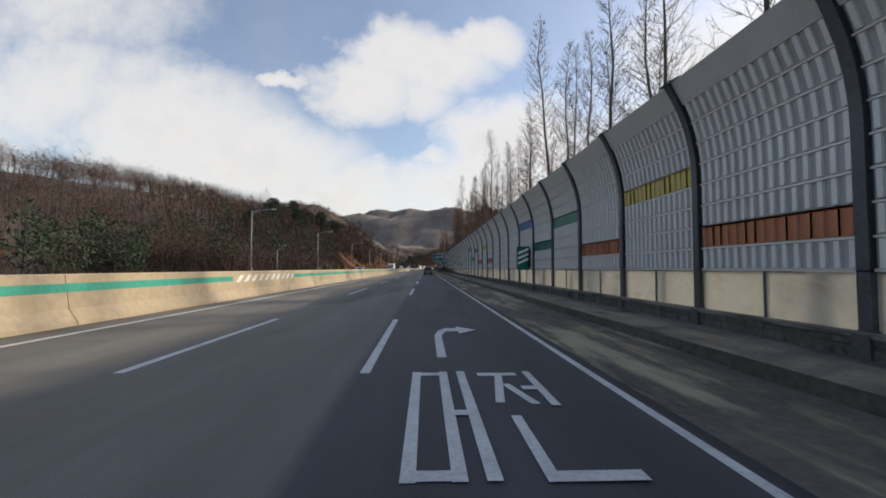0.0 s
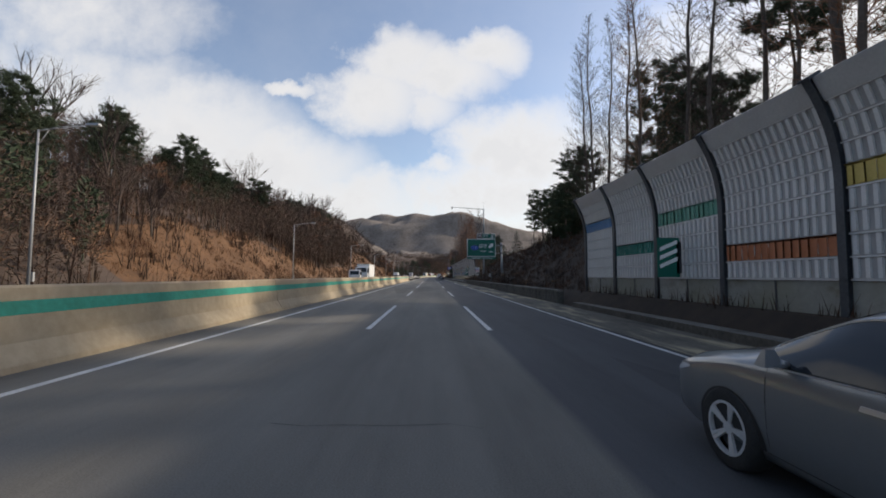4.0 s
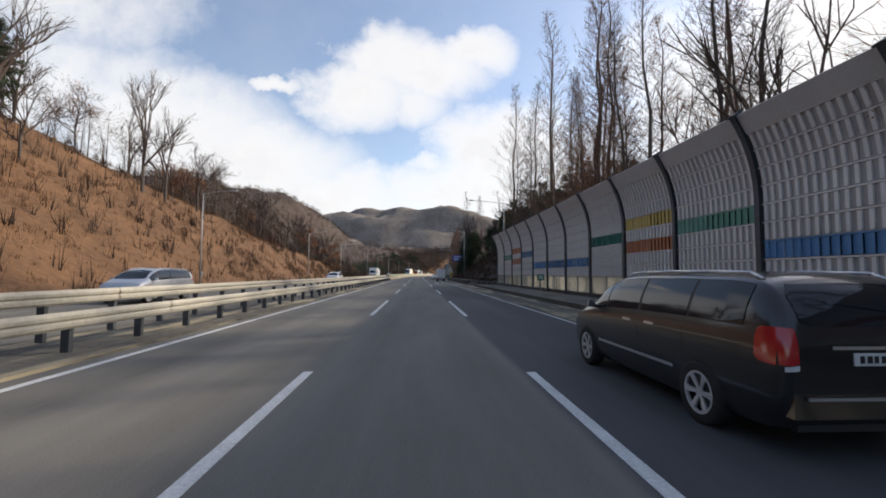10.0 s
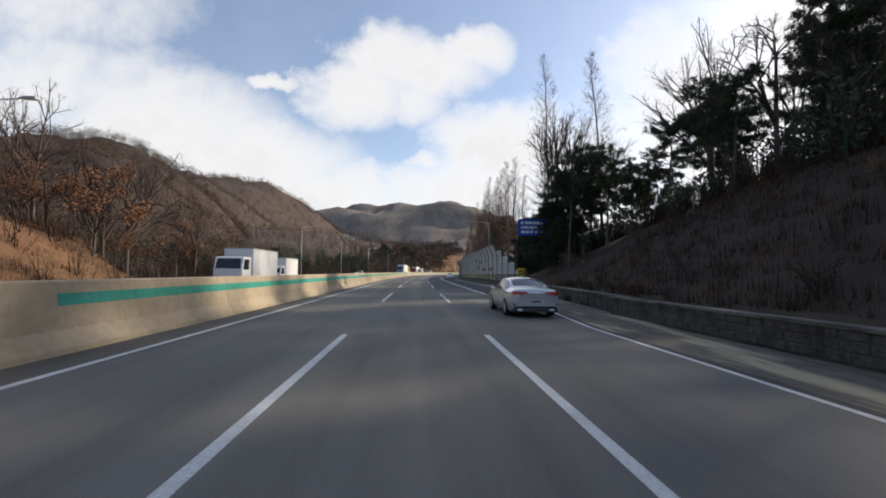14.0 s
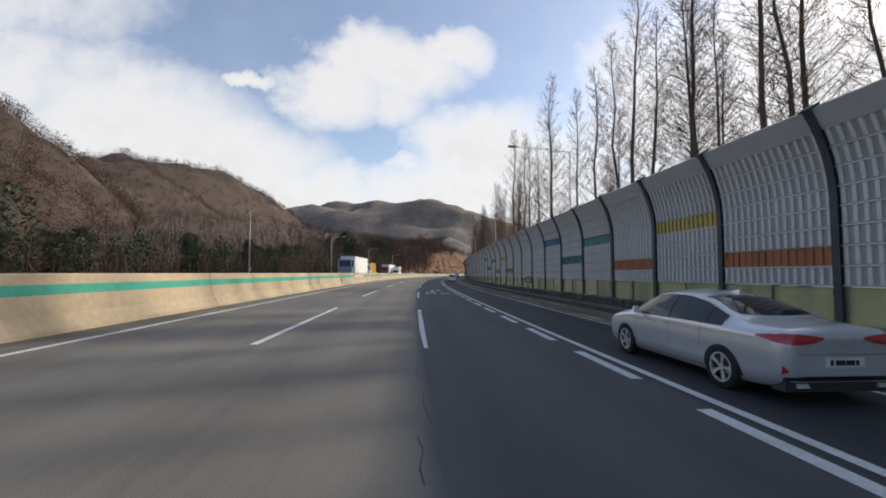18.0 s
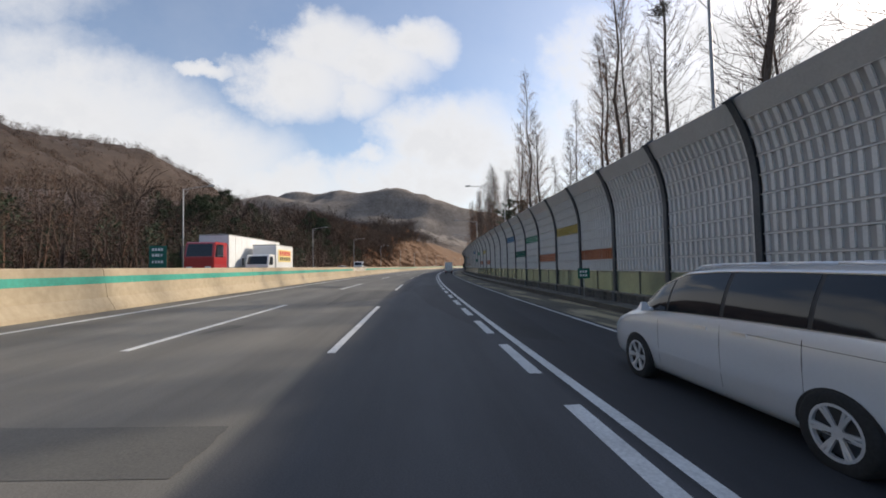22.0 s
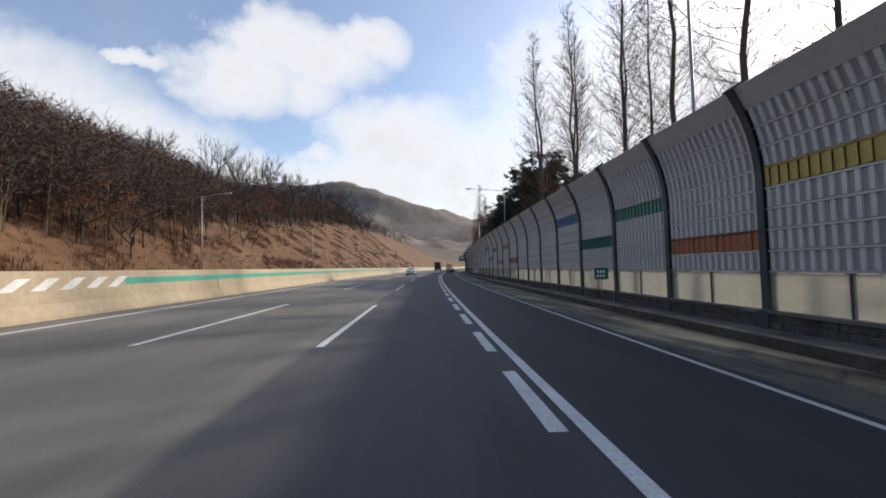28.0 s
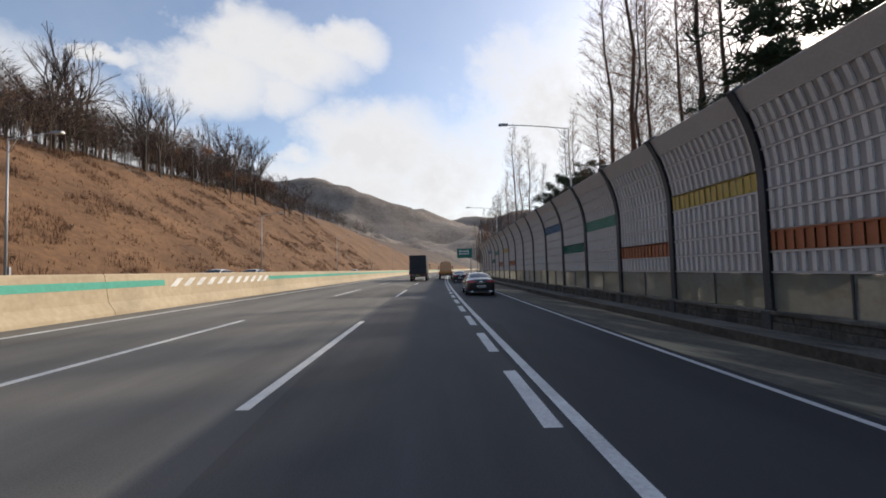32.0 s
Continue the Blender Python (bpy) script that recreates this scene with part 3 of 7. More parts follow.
for s0, s1 in HAZARD:
    s = s0 + .3
    while s < s1 - .4:
        bm = bmesh.new()
        d0, d1 = side(.80) + .005, side(1.14) + .005
        v = [bm.verts.new(place(a, d, z)) for a, d, z in ((s, d0, .80), (s + .42, d0, .80), (s + 1.0, d1, 1.14), (s + .58, d1, 1.14))]
        bm.faces.new(v)
        w = bmesh.ops.extrude_face_region(bm, geom=bm.faces[:])
        for x in w["geom"]:
            if isinstance(x, bmesh.types.BMVert):
                x.co += Vector((-.03, 0, 0))
        part("hazard_bar", bm, M_PAINT, median, "slanted white warning bar")
        s += .92
# steel guard rail, two rails back to back
rail = empty("guard_rail", "weathered double steel guard rail on short posts in the median", "guard rail", kind="structure")
WAVE = [(0, .42), (.035, .47), (.035, .53), (0, .57), (.035, .61), (.035, .67), (0, .74), (-.02, .74), (.012, .66), (.012, .62), (-.02, .57), (.012, .52), (.012, .48), (-.02, .42)]
for base, up, turnover in ((-1.02, .06, 1), (-2.3, .38, 1)):
    for s0, s1 in segment_spans(RAIL_FROM - 1, RAIL_TO + 2, 8.0):
        part("rail_beam", sweep(s0, s1 + .06, [(base + o * turnover, z + up) for o, z in WAVE]), M_RAIL, rail)
_bm = bmesh.new()
box(_bm, -.075, .075, -.05, .05, -.1, .62)
box(_bm, -.13, .13, -.1, .1, -.1, .03)
post_mesh = mesh_of("rail_post", _bm, M_POST)
_bm = bmesh.new()
box(_bm, -.075, .075, -.05, .05, -.1, 1.0)
post2_mesh = mesh_of("rail_post", _bm, M_POST)
_s = RAIL_FROM
while _s < RAIL_TO + 1:
    part("rail_post", post_mesh, None, rail, "", at(_s, -1.12))
    part("rail_post", post2_mesh, None, rail, "", at(_s + 1, -2.42))
    _s += 2.0
_bm = sweep(RAIL_FROM - 2, RAIL_TO + 2, [(-.4, .0), (-.4, .05), (-3.0, .05), (-3.0, .0)])
tagged(part("pavement_median", _bm, M_SHOULDER), "dusty concrete strip under the guard rail", "pavement", kind="structure")

# ---- noise barrier ----
def curve_at(a):
    """Lean towards the road and height at a metres up the panel face."""
    if a < 2.2:
        return 0.0, 1.6 + a
    r = 4.3
    th = (a - 2.2) / r
    return -r * (1 - math.cos(th)), 3.8 + r * math.sin(th)
def face_box(bm, y0, y1, a0, a1, t0, t1, mi=0):
    """A slab on the curved face: along the road, up the face, out of the face."""
    pts = []
    for a in (a0, a1):
        o, z = curve_at(a)
        o2, z2 = curve_at(a + .01)
        n = Vector((-(z2 - z), 0, o2 - o)).normalized()
        for t in (t0, t1):
            for y in (y0, y1):
                pts.append(bm.verts.new(Vector((o, y, z)) + n * t))
    for q in ((2, 3, 7, 6), (0, 2, 6, 4), (3, 1, 5, 7), (4, 6, 7, 5), (0, 1, 3, 2), (1, 0, 4, 5)):
        bm.faces.new([pts[i] for i in q]).material_index = mi
BAY, ROW, ROWS_UP, RIBS = 4.0, .5, 8, 15
def panel_bmesh(mats_rib=1, rows=range(ROWS_UP), back=True):
    bm = bmesh.new()
    if back:
        for k in range(10):
            face_box(bm, -1.9, 1.9, .46 * k, .46 * (k + 1), -.10, 0.0, 0)
        face_box(bm, -1.9, 1.9, ROWS_UP * ROW + .02, 4.6, -.02, .05, 2)
        face_box(bm, -1.9, 1.9, 0, .05, 0, .05, 2)
        box(bm, -.05, .05, -.022, .022, .70, 1.60, 3)
    for r in rows:
        a = .03 + r * ROW
        if not back:
            face_box(bm, -1.895, 1.895, a + .02, a + ROW - .01, -.01, .012, 0)
        face_box(bm, -1.9, 1.9, a + ROW - .035, a + ROW, 0, .045, 1)
        for i in range(RIBS):
            y = -1.9 + 3.8 * (i + .5) / RIBS
            face_box(bm, y - .048, y + .048, a + .03, a + ROW - .05, 0, .05 if back else .056, 1)
    return bm
panel_mesh = mesh_of("acoustic_panel", panel_bmesh(), [M_MESH, M_RIB, M_CAP, M_POST])
STRIP = {}
def strip_mesh(color, row):
    if (color, row) not in STRIP:
        m = COL[color]
        STRIP[color, row] = mesh_of("coloured_panel", panel_bmesh(rows=[row], back=False), [m, m, m])
    return STRIP[color, row]
def post_bmesh(top=4.6):
    bm = bmesh.new()
    box(bm, -.11, .11, -.14, .14, .55, .75)
    box(bm, -.215, -.11, -.15, .15, .02, .70, 0, .01)
    for t0, t1, w in ((.10, .125, .10), (-.15, -.125, .10), (-.13, .10, .02)):
        box(bm, -(t1), -(t0), -w, w, .7, 1.62)
        k = 12
        for i in range(k):
            face_box(bm, -w, w, top * i / k, top * (i + 1) / k, t0, t1)
    face_box(bm, -.15, .15, top, top + .06, -.18, .16)
    return bm
bpost_mesh = mesh_of("barrier_post", post_bmesh(), M_POST)
_bm = bmesh.new()
box(_bm, -.03, .03, .015, 1.885, .70, 1.585)
cream_a = mesh_of("lower_panel", _bm, M_CREAM)
_bm = bmesh.new()
box(_bm, -.03, .03, -1.885, -.015, .70, 1.585)
cream_b = mesh_of("lower_panel", _bm, M_CREAM)
clear_a, clear_b = cream_a.copy(), cream_b.copy()
for _m in (clear_a, clear_b):
    _m.materials[0] = M_CLEAR
PATTERN = {0: (("orange", 1),), 1: (("yellow", 4),), 2: (("orange", 1),), 3: (("green", 4),), 4: (("teal", 2),), 5: (("blue", 5),)}
PATTERN2 = {2: (("green", 3),), 3: (("yellow", 4), ("orange", 2)), 4: (("teal", 3),), 5: (("blue", 1),), 6: (("blue", 1),), 7: (("blue", 1),), 8: (("blue", 3),), 9: (("orange", 4), ("orange", 2)), 10: (("teal", 3),),
            11: (("blue", 1),), 12: (("blue", 1),), 13: (("green", 3),), 14: (("yellow", 4), ("orange", 2)), 15: (("teal", 3),), 16: (("blue", 1),), 17: (("blue", 1),), 18: (("blue", 1),), 19: (("blue", 3),), 20: (("orange", 4), ("orange", 2)), 21: (("green", 3),)}
def short_mesh_of(rows):
    bm = bmesh.new()
    n = rows
    for k in range(n):
        face_box(bm, -1.9, 1.9, ROW * k, ROW * (k + 1), -.10, 0.0, 0)
    for r in range(n):
        a = r * ROW
        face_box(bm, -1.9, 1.9, a + ROW - .035, a + ROW, 0, .045, 1)
        for i in range(RIBS):
            y = -1.9 + 3.8 * (i + .5) / RIBS
            face_box(bm, y - .055, y + .055, a + .03, a + ROW - .05, 0, .05, 1)
    return mesh_of("acoustic_panel", bm, [M_MESH, M_RIB, M_CAP])
SHORT = {}
def bay_pose(s, d, bay, tall):
    """A bay's pose; tall: how far it is larger than the common bay."""
    return at(s, d, 1.59 * (1 - tall)) @ Matrix.Diagonal((tall, bay / BAY, tall, 1))
def short_bay(wall, s, d, rows, bay=BAY, tall=1.0):
    """A lower bay at the end of a barrier."""
    if rows not in SHORT:
        SHORT[rows] = short_mesh_of(rows), mesh_of("barrier_post", post_bmesh(rows * ROW), M_POST)
    m = bay_pose(s + bay / 2, d, bay, tall)
    part("acoustic_panel", SHORT[rows][0], None, wall, "", m)
    part("barrier_post", SHORT[rows][1], None, wall, "", bay_pose(s, d, BAY, tall))
    part("lower_panel", cream_a, None, wall, "", m)
    part("lower_panel", cream_b, None, wall, "", m)
def barrier(s0, count, d, first, pattern, period, label, bay=BAY, tall=1.0):
    wall = empty("noise_barrier", label, "noise barrier", kind="structure")
    for i in range(count + 1):
        s = s0 + bay * i
        part("barrier_post", bpost_mesh, None, wall, "", bay_pose(s, d, BAY, tall))
        if i == count:
            break
        m = bay_pose(s + bay / 2, d, bay, tall)
        part("acoustic_panel", panel_mesh, None, wall, "", m)
        for pane in ((clear_a, clear_b) if 425 < s < 625 else (cream_a, cream_b)):
            part("lower_panel", pane, None, wall, "", m)
        for tone in pattern.get((i - first) % period, ()):
            part("coloured_panel", strip_mesh(*tone), None, wall, tone[0] + " ribbed panel", m)
    return wall
LBL = "grey ribbed metal noise barrier with coloured panels and curved dark posts"
B1, B2, B3, BAY2 = -101.2, 204.96, 426.85, 4.489
D1, D2, D3 = 15.0, 16.54, 17.54
barrier(B1, 60, D1, 0, PATTERN, 9, LBL, BAY, 1.06)
_w = barrier(B2 + 4 * BAY2, 23, D2, 0, PATTERN2, 99, LBL, BAY2, 1.2)
for _i, _r in enumerate((7, 4, 1)):
    short_bay(_w, B2 + (3 - _i) * BAY2, D2, _r, BAY2, 1.2)
_w = barrier(B3, 118, D3, 1, PATTERN, 9, LBL)
for _i, _r in enumerate((7, 5, 3, 1)):
    short_bay(_w, B3 - 4 - 4 * _i, D3, _r)
def low_wall(s0, s1, d, h, label):
    w = empty("low_wall", label, "wall", kind="structure")
    for a, b in segment_spans(s0, s1, 4.0):
        part("wall_block", sweep(a + .008, b - .008, [(d - .14, -.2), (d - .14, h - .03), (d - .13, h), (d + .13, h), (d + .16, h - .03), (d + .16, -.2)]), M_MORTAR, w)
    rng = random.Random(int(s0))
    vs, fs = [], []
    for z0, z1 in ((.02, .22), (.235, .44), (.455, h - .07)):
        s = s0 + rng.uniform(0, .4)
        while s < min(s1, 900) - .9:
            ln = rng.uniform(.42, .85)
            t = rng.uniform(.010, .030)
            k = len(vs)
            for x, ins in ((d - .13, 0), (d - .14 - t, .025)):
                for y, z in ((s + ins, z0 + ins * .7), (s + ln - .02 - ins, z0 + ins * .7), (s + ln - .02 - ins, z1 - ins * .7), (s + ins, z1 - ins * .7)):
                    vs.append(tuple(place(y, x, z)))
            fs += [(k + 4, k + 5, k + 6, k + 7), (k, k + 1, k + 5, k + 4), (k + 1, k + 2, k + 6, k + 5), (k + 2, k + 3, k + 7, k + 6), (k + 3, k, k + 4, k + 7)]
            s += ln
    me = bpy.data.meshes.new("stone")
    me.from_pydata(vs, [], fs)
    me.materials.append(M_WALLSTONE)
    part("stone_facing", me, None, w, "rough dark stone courses")
    part("coping", sweep(s0, s1, [(d - .20, h - .075), (d - .20, h - .005), (d - .18, h + .012), (d + .18, h + .012), (d + .20, h - .005), (d + .20, h - .075)]), M_KERB, w, "pale concrete coping")
    return w
low_wall(B1, B1 + 240, D1, .66, "dark stained stone wall under the noise barrier")
low_wall(B1 + 240, 205, 13.35, .80, "dark stained concrete retaining wall")
for _i in range(4):
    low_wall(205 + _i, 206.05 + _i, 13.75 + .85 * _i, .70, "dark stained concrete wall stepping back to the barrier")
low_wall(209, 326.5, D2, .53, "dark stained stone wall under the noise barrier")
for _i in range(6):
    low_wall(326.5 + 2 * _i, 328.55 + 2 * _i, 16.2 - .5 * _i, .60 + .02 * _i, "dark stained concrete wall running out from the barrier")
low_wall(338.5, 380.5, 13.5, .72, "dark stained concrete retaining wall")
for _i in range(8):
    _a = 380.5 + 3.86 * _i
    low_wall(_a, _a + 3.9, table(_a + 2, [(376, 13.5), (404, 16.9), (411, 17.5)]), .72, "dark stained concrete retaining wall where the road widens")
low_wall(B3 - 16, B3 + 470, D3, .70, "dark stained stone wall under the noise barrier")

# ---- trees ----
M_BARK = material("dark_bark", (.058, .048, .042), (.135, .112, .096), .95, 1.5, 9, .4)
M_TWIG = material("winter_twigs", (.044, .032, .027), (.094, .067, .056), .95, .5, 4, 0)
M_RUSTTWIG = material("rusty_twigs", (.15, .075, .045), (.27, .15, .095), .95, .5, 4, 0)
M_NEEDLE = material("dark_needles", (.018, .030, .016), (.052, .075, .036), .8, .5, 5, 0)
M_FIR = material("fir_needles", (.016, .030, .022), (.045, .07, .05), .8, .5, 5, 0)
M_BROWNLEAF = material("brown_oak_leaves", (.13, .057, .026), (.29, .138, .064), .9, .5, 5, 0)
M_DRYBUSH = material("dry_brush", (.13, .085, .05), (.30, .195, .115), .95, .4, 4, 0)
M_WOODS = bpy.data.materials.new("far_woods")
M_WOODS.use_nodes = True
_wt = M_WOODS.node_tree
_geo = _wt.nodes.new("ShaderNodeNewGeometry")
_ramp = _wt.nodes.new("ShaderNodeValToRGB")
_ramp.color_ramp.elements[0].color, _ramp.color_ramp.elements[1].color = (.053, .038, .032, 1), (.125, .086, .066, 1)
for _p, _c in ((.45, (.080, .056, .046, 1)), (.80, (.13, .068, .040, 1)), (.93, (.034, .042, .026, 1))):
    _e = _ramp.color_ramp.elements.new(_p)
    _e.color = _c
_wt.links.new(_geo.outputs["Random Per Island"], _ramp.inputs[0])
_wt.links.new(_ramp.outputs[0], _wt.nodes["Principled BSDF"].inputs["Base Color"])
_wt.nodes["Principled BSDF"].inputs["Roughness"].default_value = 1.0

class Sticks:
    """Collects limbs, twigs and leaves as plain faces."""
    def __init__(self):
        self.v, self.f = [], []
    def limb(self, a, b, r0, r1, n=3):
        d = (b - a)
        if d.length < 1e-4:
            return
        d.normalize()
        s = d.orthogonal().normalized()
        t = d.cross(s)
        k = len(self.v)
        for p, r in ((a, r0), (b, r1)):
            for i in range(n):
                w = 2 * math.pi * i / n
                self.v.append(p + (s * math.cos(w) + t * math.sin(w)) * r)
        for i in range(n):
            j = (i + 1) % n
            self.f.append((k + i, k + j, k + n + j, k + n + i))
    def loft(self, pts, radii, n=7):
        k = len(self.v)
        for p, r in zip(pts, radii):
            for i in range(n):
                w = 2 * math.pi * i / n
                self.v.append(p + Vector((math.cos(w) * r, math.sin(w) * r, 0)))
        for j in range(len(pts) - 1):
            for i in range(n):
                i2 = (i + 1) % n
                self.f.append((k + j * n + i, k + j * n + i2, k + (j + 1) * n + i2, k + (j + 1) * n + i))
    def twig(self, a, b, w, rng):
        d = (b - a).normalized()
        s = d.cross(Vector((rng.uniform(-1, 1), rng.uniform(-1, 1), rng.uniform(-1, 1)))).normalized() * w
        k = len(self.v)
        self.v += [a - s, a + s, b]
        self.f.append((k, k + 1, k + 2))
    def leaf(self, p, size, rng):
        a = Vector((rng.gauss(0, 1), rng.gauss(0, 1), rng.gauss(0, 1))).normalized()
        b = a.orthogonal().normalized()
        k = len(self.v)
        self.v += [p - a * size, p + b * size * .55, p + a * size, p - b * size * .55]
        self.f.append((k, k + 1, k + 2, k + 3))
    def mesh(self, name, mat):
        me = bpy.data.meshes.new(name)
        me.from_pydata([tuple(p) for p in self.v], [], self.f)
        me.materials.append(mat)
        return me
def tree_thing(name, trunk, crown, mat_crown, label, category="tree", mat_trunk=M_BARK):
    t = empty(name, label, category, Matrix.Translation((0, 0, -900)))
    part("trunk", trunk.mesh("trunk", mat_trunk), None, t)
    part("crown", crown.mesh("crown", mat_crown), None, t)
    return t
def sway(rng, k):
    return Vector((rng.uniform(-k, k), rng.uniform(-k, k), rng.uniform(-k, k)))
def redwood(seed, h, mat, label, leafy=0):
    rng = random.Random(seed)
    tr, cr = Sticks(), Sticks()
    pts = [Vector((rng.uniform(-.05, .05) * i, rng.uniform(-.05, .05) * i, h * i / 7)) for i in range(8)]
    tr.loft(pts, [.175 * (1 - i / 7.3) + .01 for i in range(8)])
    z = h * .22
    while z < h * .985:
        k = z / h
        c = pts[int(k * 7)].lerp(pts[min(7, int(k * 7) + 1)], k * 7 - int(k * 7))
        reach = (1 - k) ** .75 * h * .19 + .25
        for _ in range(3):
            w = rng.uniform(0, 6.283)
            ln = reach * rng.uniform(.65, 1.1)
            up = .45 + .55 * k
            out = Vector((math.cos(w), math.sin(w), up)).normalized()
            mid = c + out * ln * .55 + sway(rng, .08 * ln)
            tip = mid + (out + Vector((0, 0, .35))).normalized() * ln * .5 + sway(rng, .1 * ln)
            cr.limb(c, mid, .006 + .004 * ln, .004 + .002 * ln, 3)
            cr.limb(mid, tip, .004 + .002 * ln, .002, 3)
            for _ in range(int(6 + ln * 3.2)):
                f = rng.uniform(.15, 1)
                p = c.lerp(mid, f * 2) if f < .5 else mid.lerp(tip, f * 2 - 1)
                d = (out + sway(rng, .9) + Vector((0, 0, .3))).normalized()
                q = p + d * rng.uniform(.25, .35 + .22 * ln)
                cr.twig(p, q, .0105, rng)
                if rng.random() < .7:
                    cr.twig(p.lerp(q, .5), q + sway(rng, .35), .0085, rng)
                for _ in range(leafy):
                    cr.leaf(q + sway(rng, .2), rng.uniform(.035, .065), rng)
        z += .42 - .14 * k
    return tree_thing("dawn_redwood", tr, cr, mat, label)
def bare_tree(seed, h, spread, mat, label, leaves=0, leafmat=None, name="bare_tree", levels=4, lean=0.0):
    rng = random.Random(seed)
    tr, cr = Sticks(), Sticks()
    tips = []
    def grow(p, d, ln, r, lev):
        q = p + d * ln + sway(rng, .06 * ln)
        (tr if lev < 1 else cr).limb(p, q, r, r * .68, 7 if lev < 1 else 5 if lev < 2 else 3)
        if lev >= levels:
            for _ in range(5):
                a = p.lerp(q, rng.uniform(.2, 1))
                b = a + (d + sway(rng, .9)).normalized() * ln * rng.uniform(.4, .9)
                cr.twig(a, b, max(.009, .004 * ln + .007), rng)
                cr.twig(a.lerp(b, .55), b + sway(rng, .35 * ln), .009, rng)
                tips.append(b)
            return
        for i in range(3 if lev else 4):
            k = rng.uniform(.45, 1.0) if i else 1.0
            nd = (d + sway(rng, spread) + Vector((0, 0, .12))).normalized()
            grow(p.lerp(q, k), nd, ln * rng.uniform(.58, .80), r * .62, lev + 1)
    grow(Vector((0, 0, -.3)), Vector((lean, 0, 1)).normalized(), h * .33, h * .013, 0)
    if leaves:
        lf = Sticks()
        for _ in range(leaves):
            lf.leaf(rng.choice(tips) + sway(rng, .5), rng.uniform(.09, .17), rng)
        t = tree_thing(name, tr, cr, mat, label)
        part("foliage", lf.mesh("foliage", leafmat), None, t, "clinging dry brown leaves")
        return t
    return tree_thing(name, tr, cr, mat, label)
def pine(seed, h, label, width=.26, bare=.5, dense=1.0):
    rng = random.Random(seed)
    tr, cr = Sticks(), Sticks()
    pts = [Vector((0, 0, -.3))]
    for i in range(6):
        pts.append(Vector((pts[-1].x + rng.uniform(-.25, .25), pts[-1].y + rng.uniform(-.25, .25), h * (i + 1) / 6)))
    tr.loft(pts, [.20 * (1 - i / 6.6) for i in range(7)])
    n = int(44 * dense)
    for i in range(n):
        k = bare + (1 - bare) * (i + rng.random()) / n
        c = pts[int(k * 5.99)].lerp(pts[int(k * 5.99) + 1], k * 5.99 - int(k * 5.99))
        w = rng.uniform(0, 6.283)
        prof = math.sin(min(1, (1 - k) / (1 - bare) * 1.15 + .18) * math.pi * .62)
        ln = h * width * prof * rng.uniform(.55, 1.1) + .3
        tip = c + Vector((math.cos(w) * ln, math.sin(w) * ln, ln * rng.uniform(.02, .35)))
        cr.limb(c, tip, .035, .012, 3)
        for _ in range(int(5 + 2.6 * ln)):
            p = c.lerp(tip, rng.uniform(.35, 1.05)) + sway(rng, .25)
            size = rng.uniform(.35, .70)
            for _ in range(20):
                d = Vector((rng.gauss(0, 1), rng.gauss(0, 1), rng.gauss(.35, .6))).normalized()
                cr.twig(p + d * .05 + sway(rng, .12), p + d * size * rng.uniform(.7, 1.1), .032, rng)
    return tree_thing("pine_tree", tr, cr, M_NEEDLE, label)
def fir(seed, h, label):
    rng = random.Random(seed)
    tr, cr = Sticks(), Sticks()
    tr.limb(Vector((0, 0, -.3)), Vector((0, 0, h)), .15, .02, 6)
    z = h * .18
    while z < h * .98:
        k = z / h
        for i in range(6):
            w = i * 1.047 + rng.uniform(-.4, .4)
            ln = (1 - k) ** .8 * h * .30 * rng.uniform(.7, 1.1) + .2
            tip = Vector((math.cos(w) * ln, math.sin(w) * ln, z - ln * .12 + .1 * k))
            c = Vector((0, 0, z))
            cr.limb(c, tip, .02, .008, 3)
            for j in range(int(8 + ln * 16)):
                p = c.lerp(tip, rng.uniform(.12, 1))
                d = (tip - c).normalized() + sway(rng, .9)
                cr.twig(p, p + d.normalized() * rng.uniform(.25, .55) + Vector((0, 0, -.06)), .075, rng)
        z += h * .055
    return tree_thing("fir_tree", tr, cr, M_FIR, label)
def shrub(seed, h, mat, label, name="shrub"):
    rng = random.Random(seed)
    tr, cr = Sticks(), Sticks()
    for _ in range(9):
        w = rng.uniform(0, 6.283)
        d = Vector((math.cos(w) * .5, math.sin(w) * .5, 1)).normalized()
        q = d * h * rng.uniform(.5, .8)
        tr.limb(Vector((0, 0, -.2)), q, .03, .012, 3)
        for _ in range(16):
            a = q * rng.uniform(.25, 1)
            b = a + (d + sway(rng, .9)).normalized() * h * rng.uniform(.2, .5)
            cr.twig(a, b, .02, rng)
            cr.twig(a.lerp(b, .5), b + sway(rng, .3), .016, rng)
    return tree_thing(name, tr, cr, mat, label, "shrub")
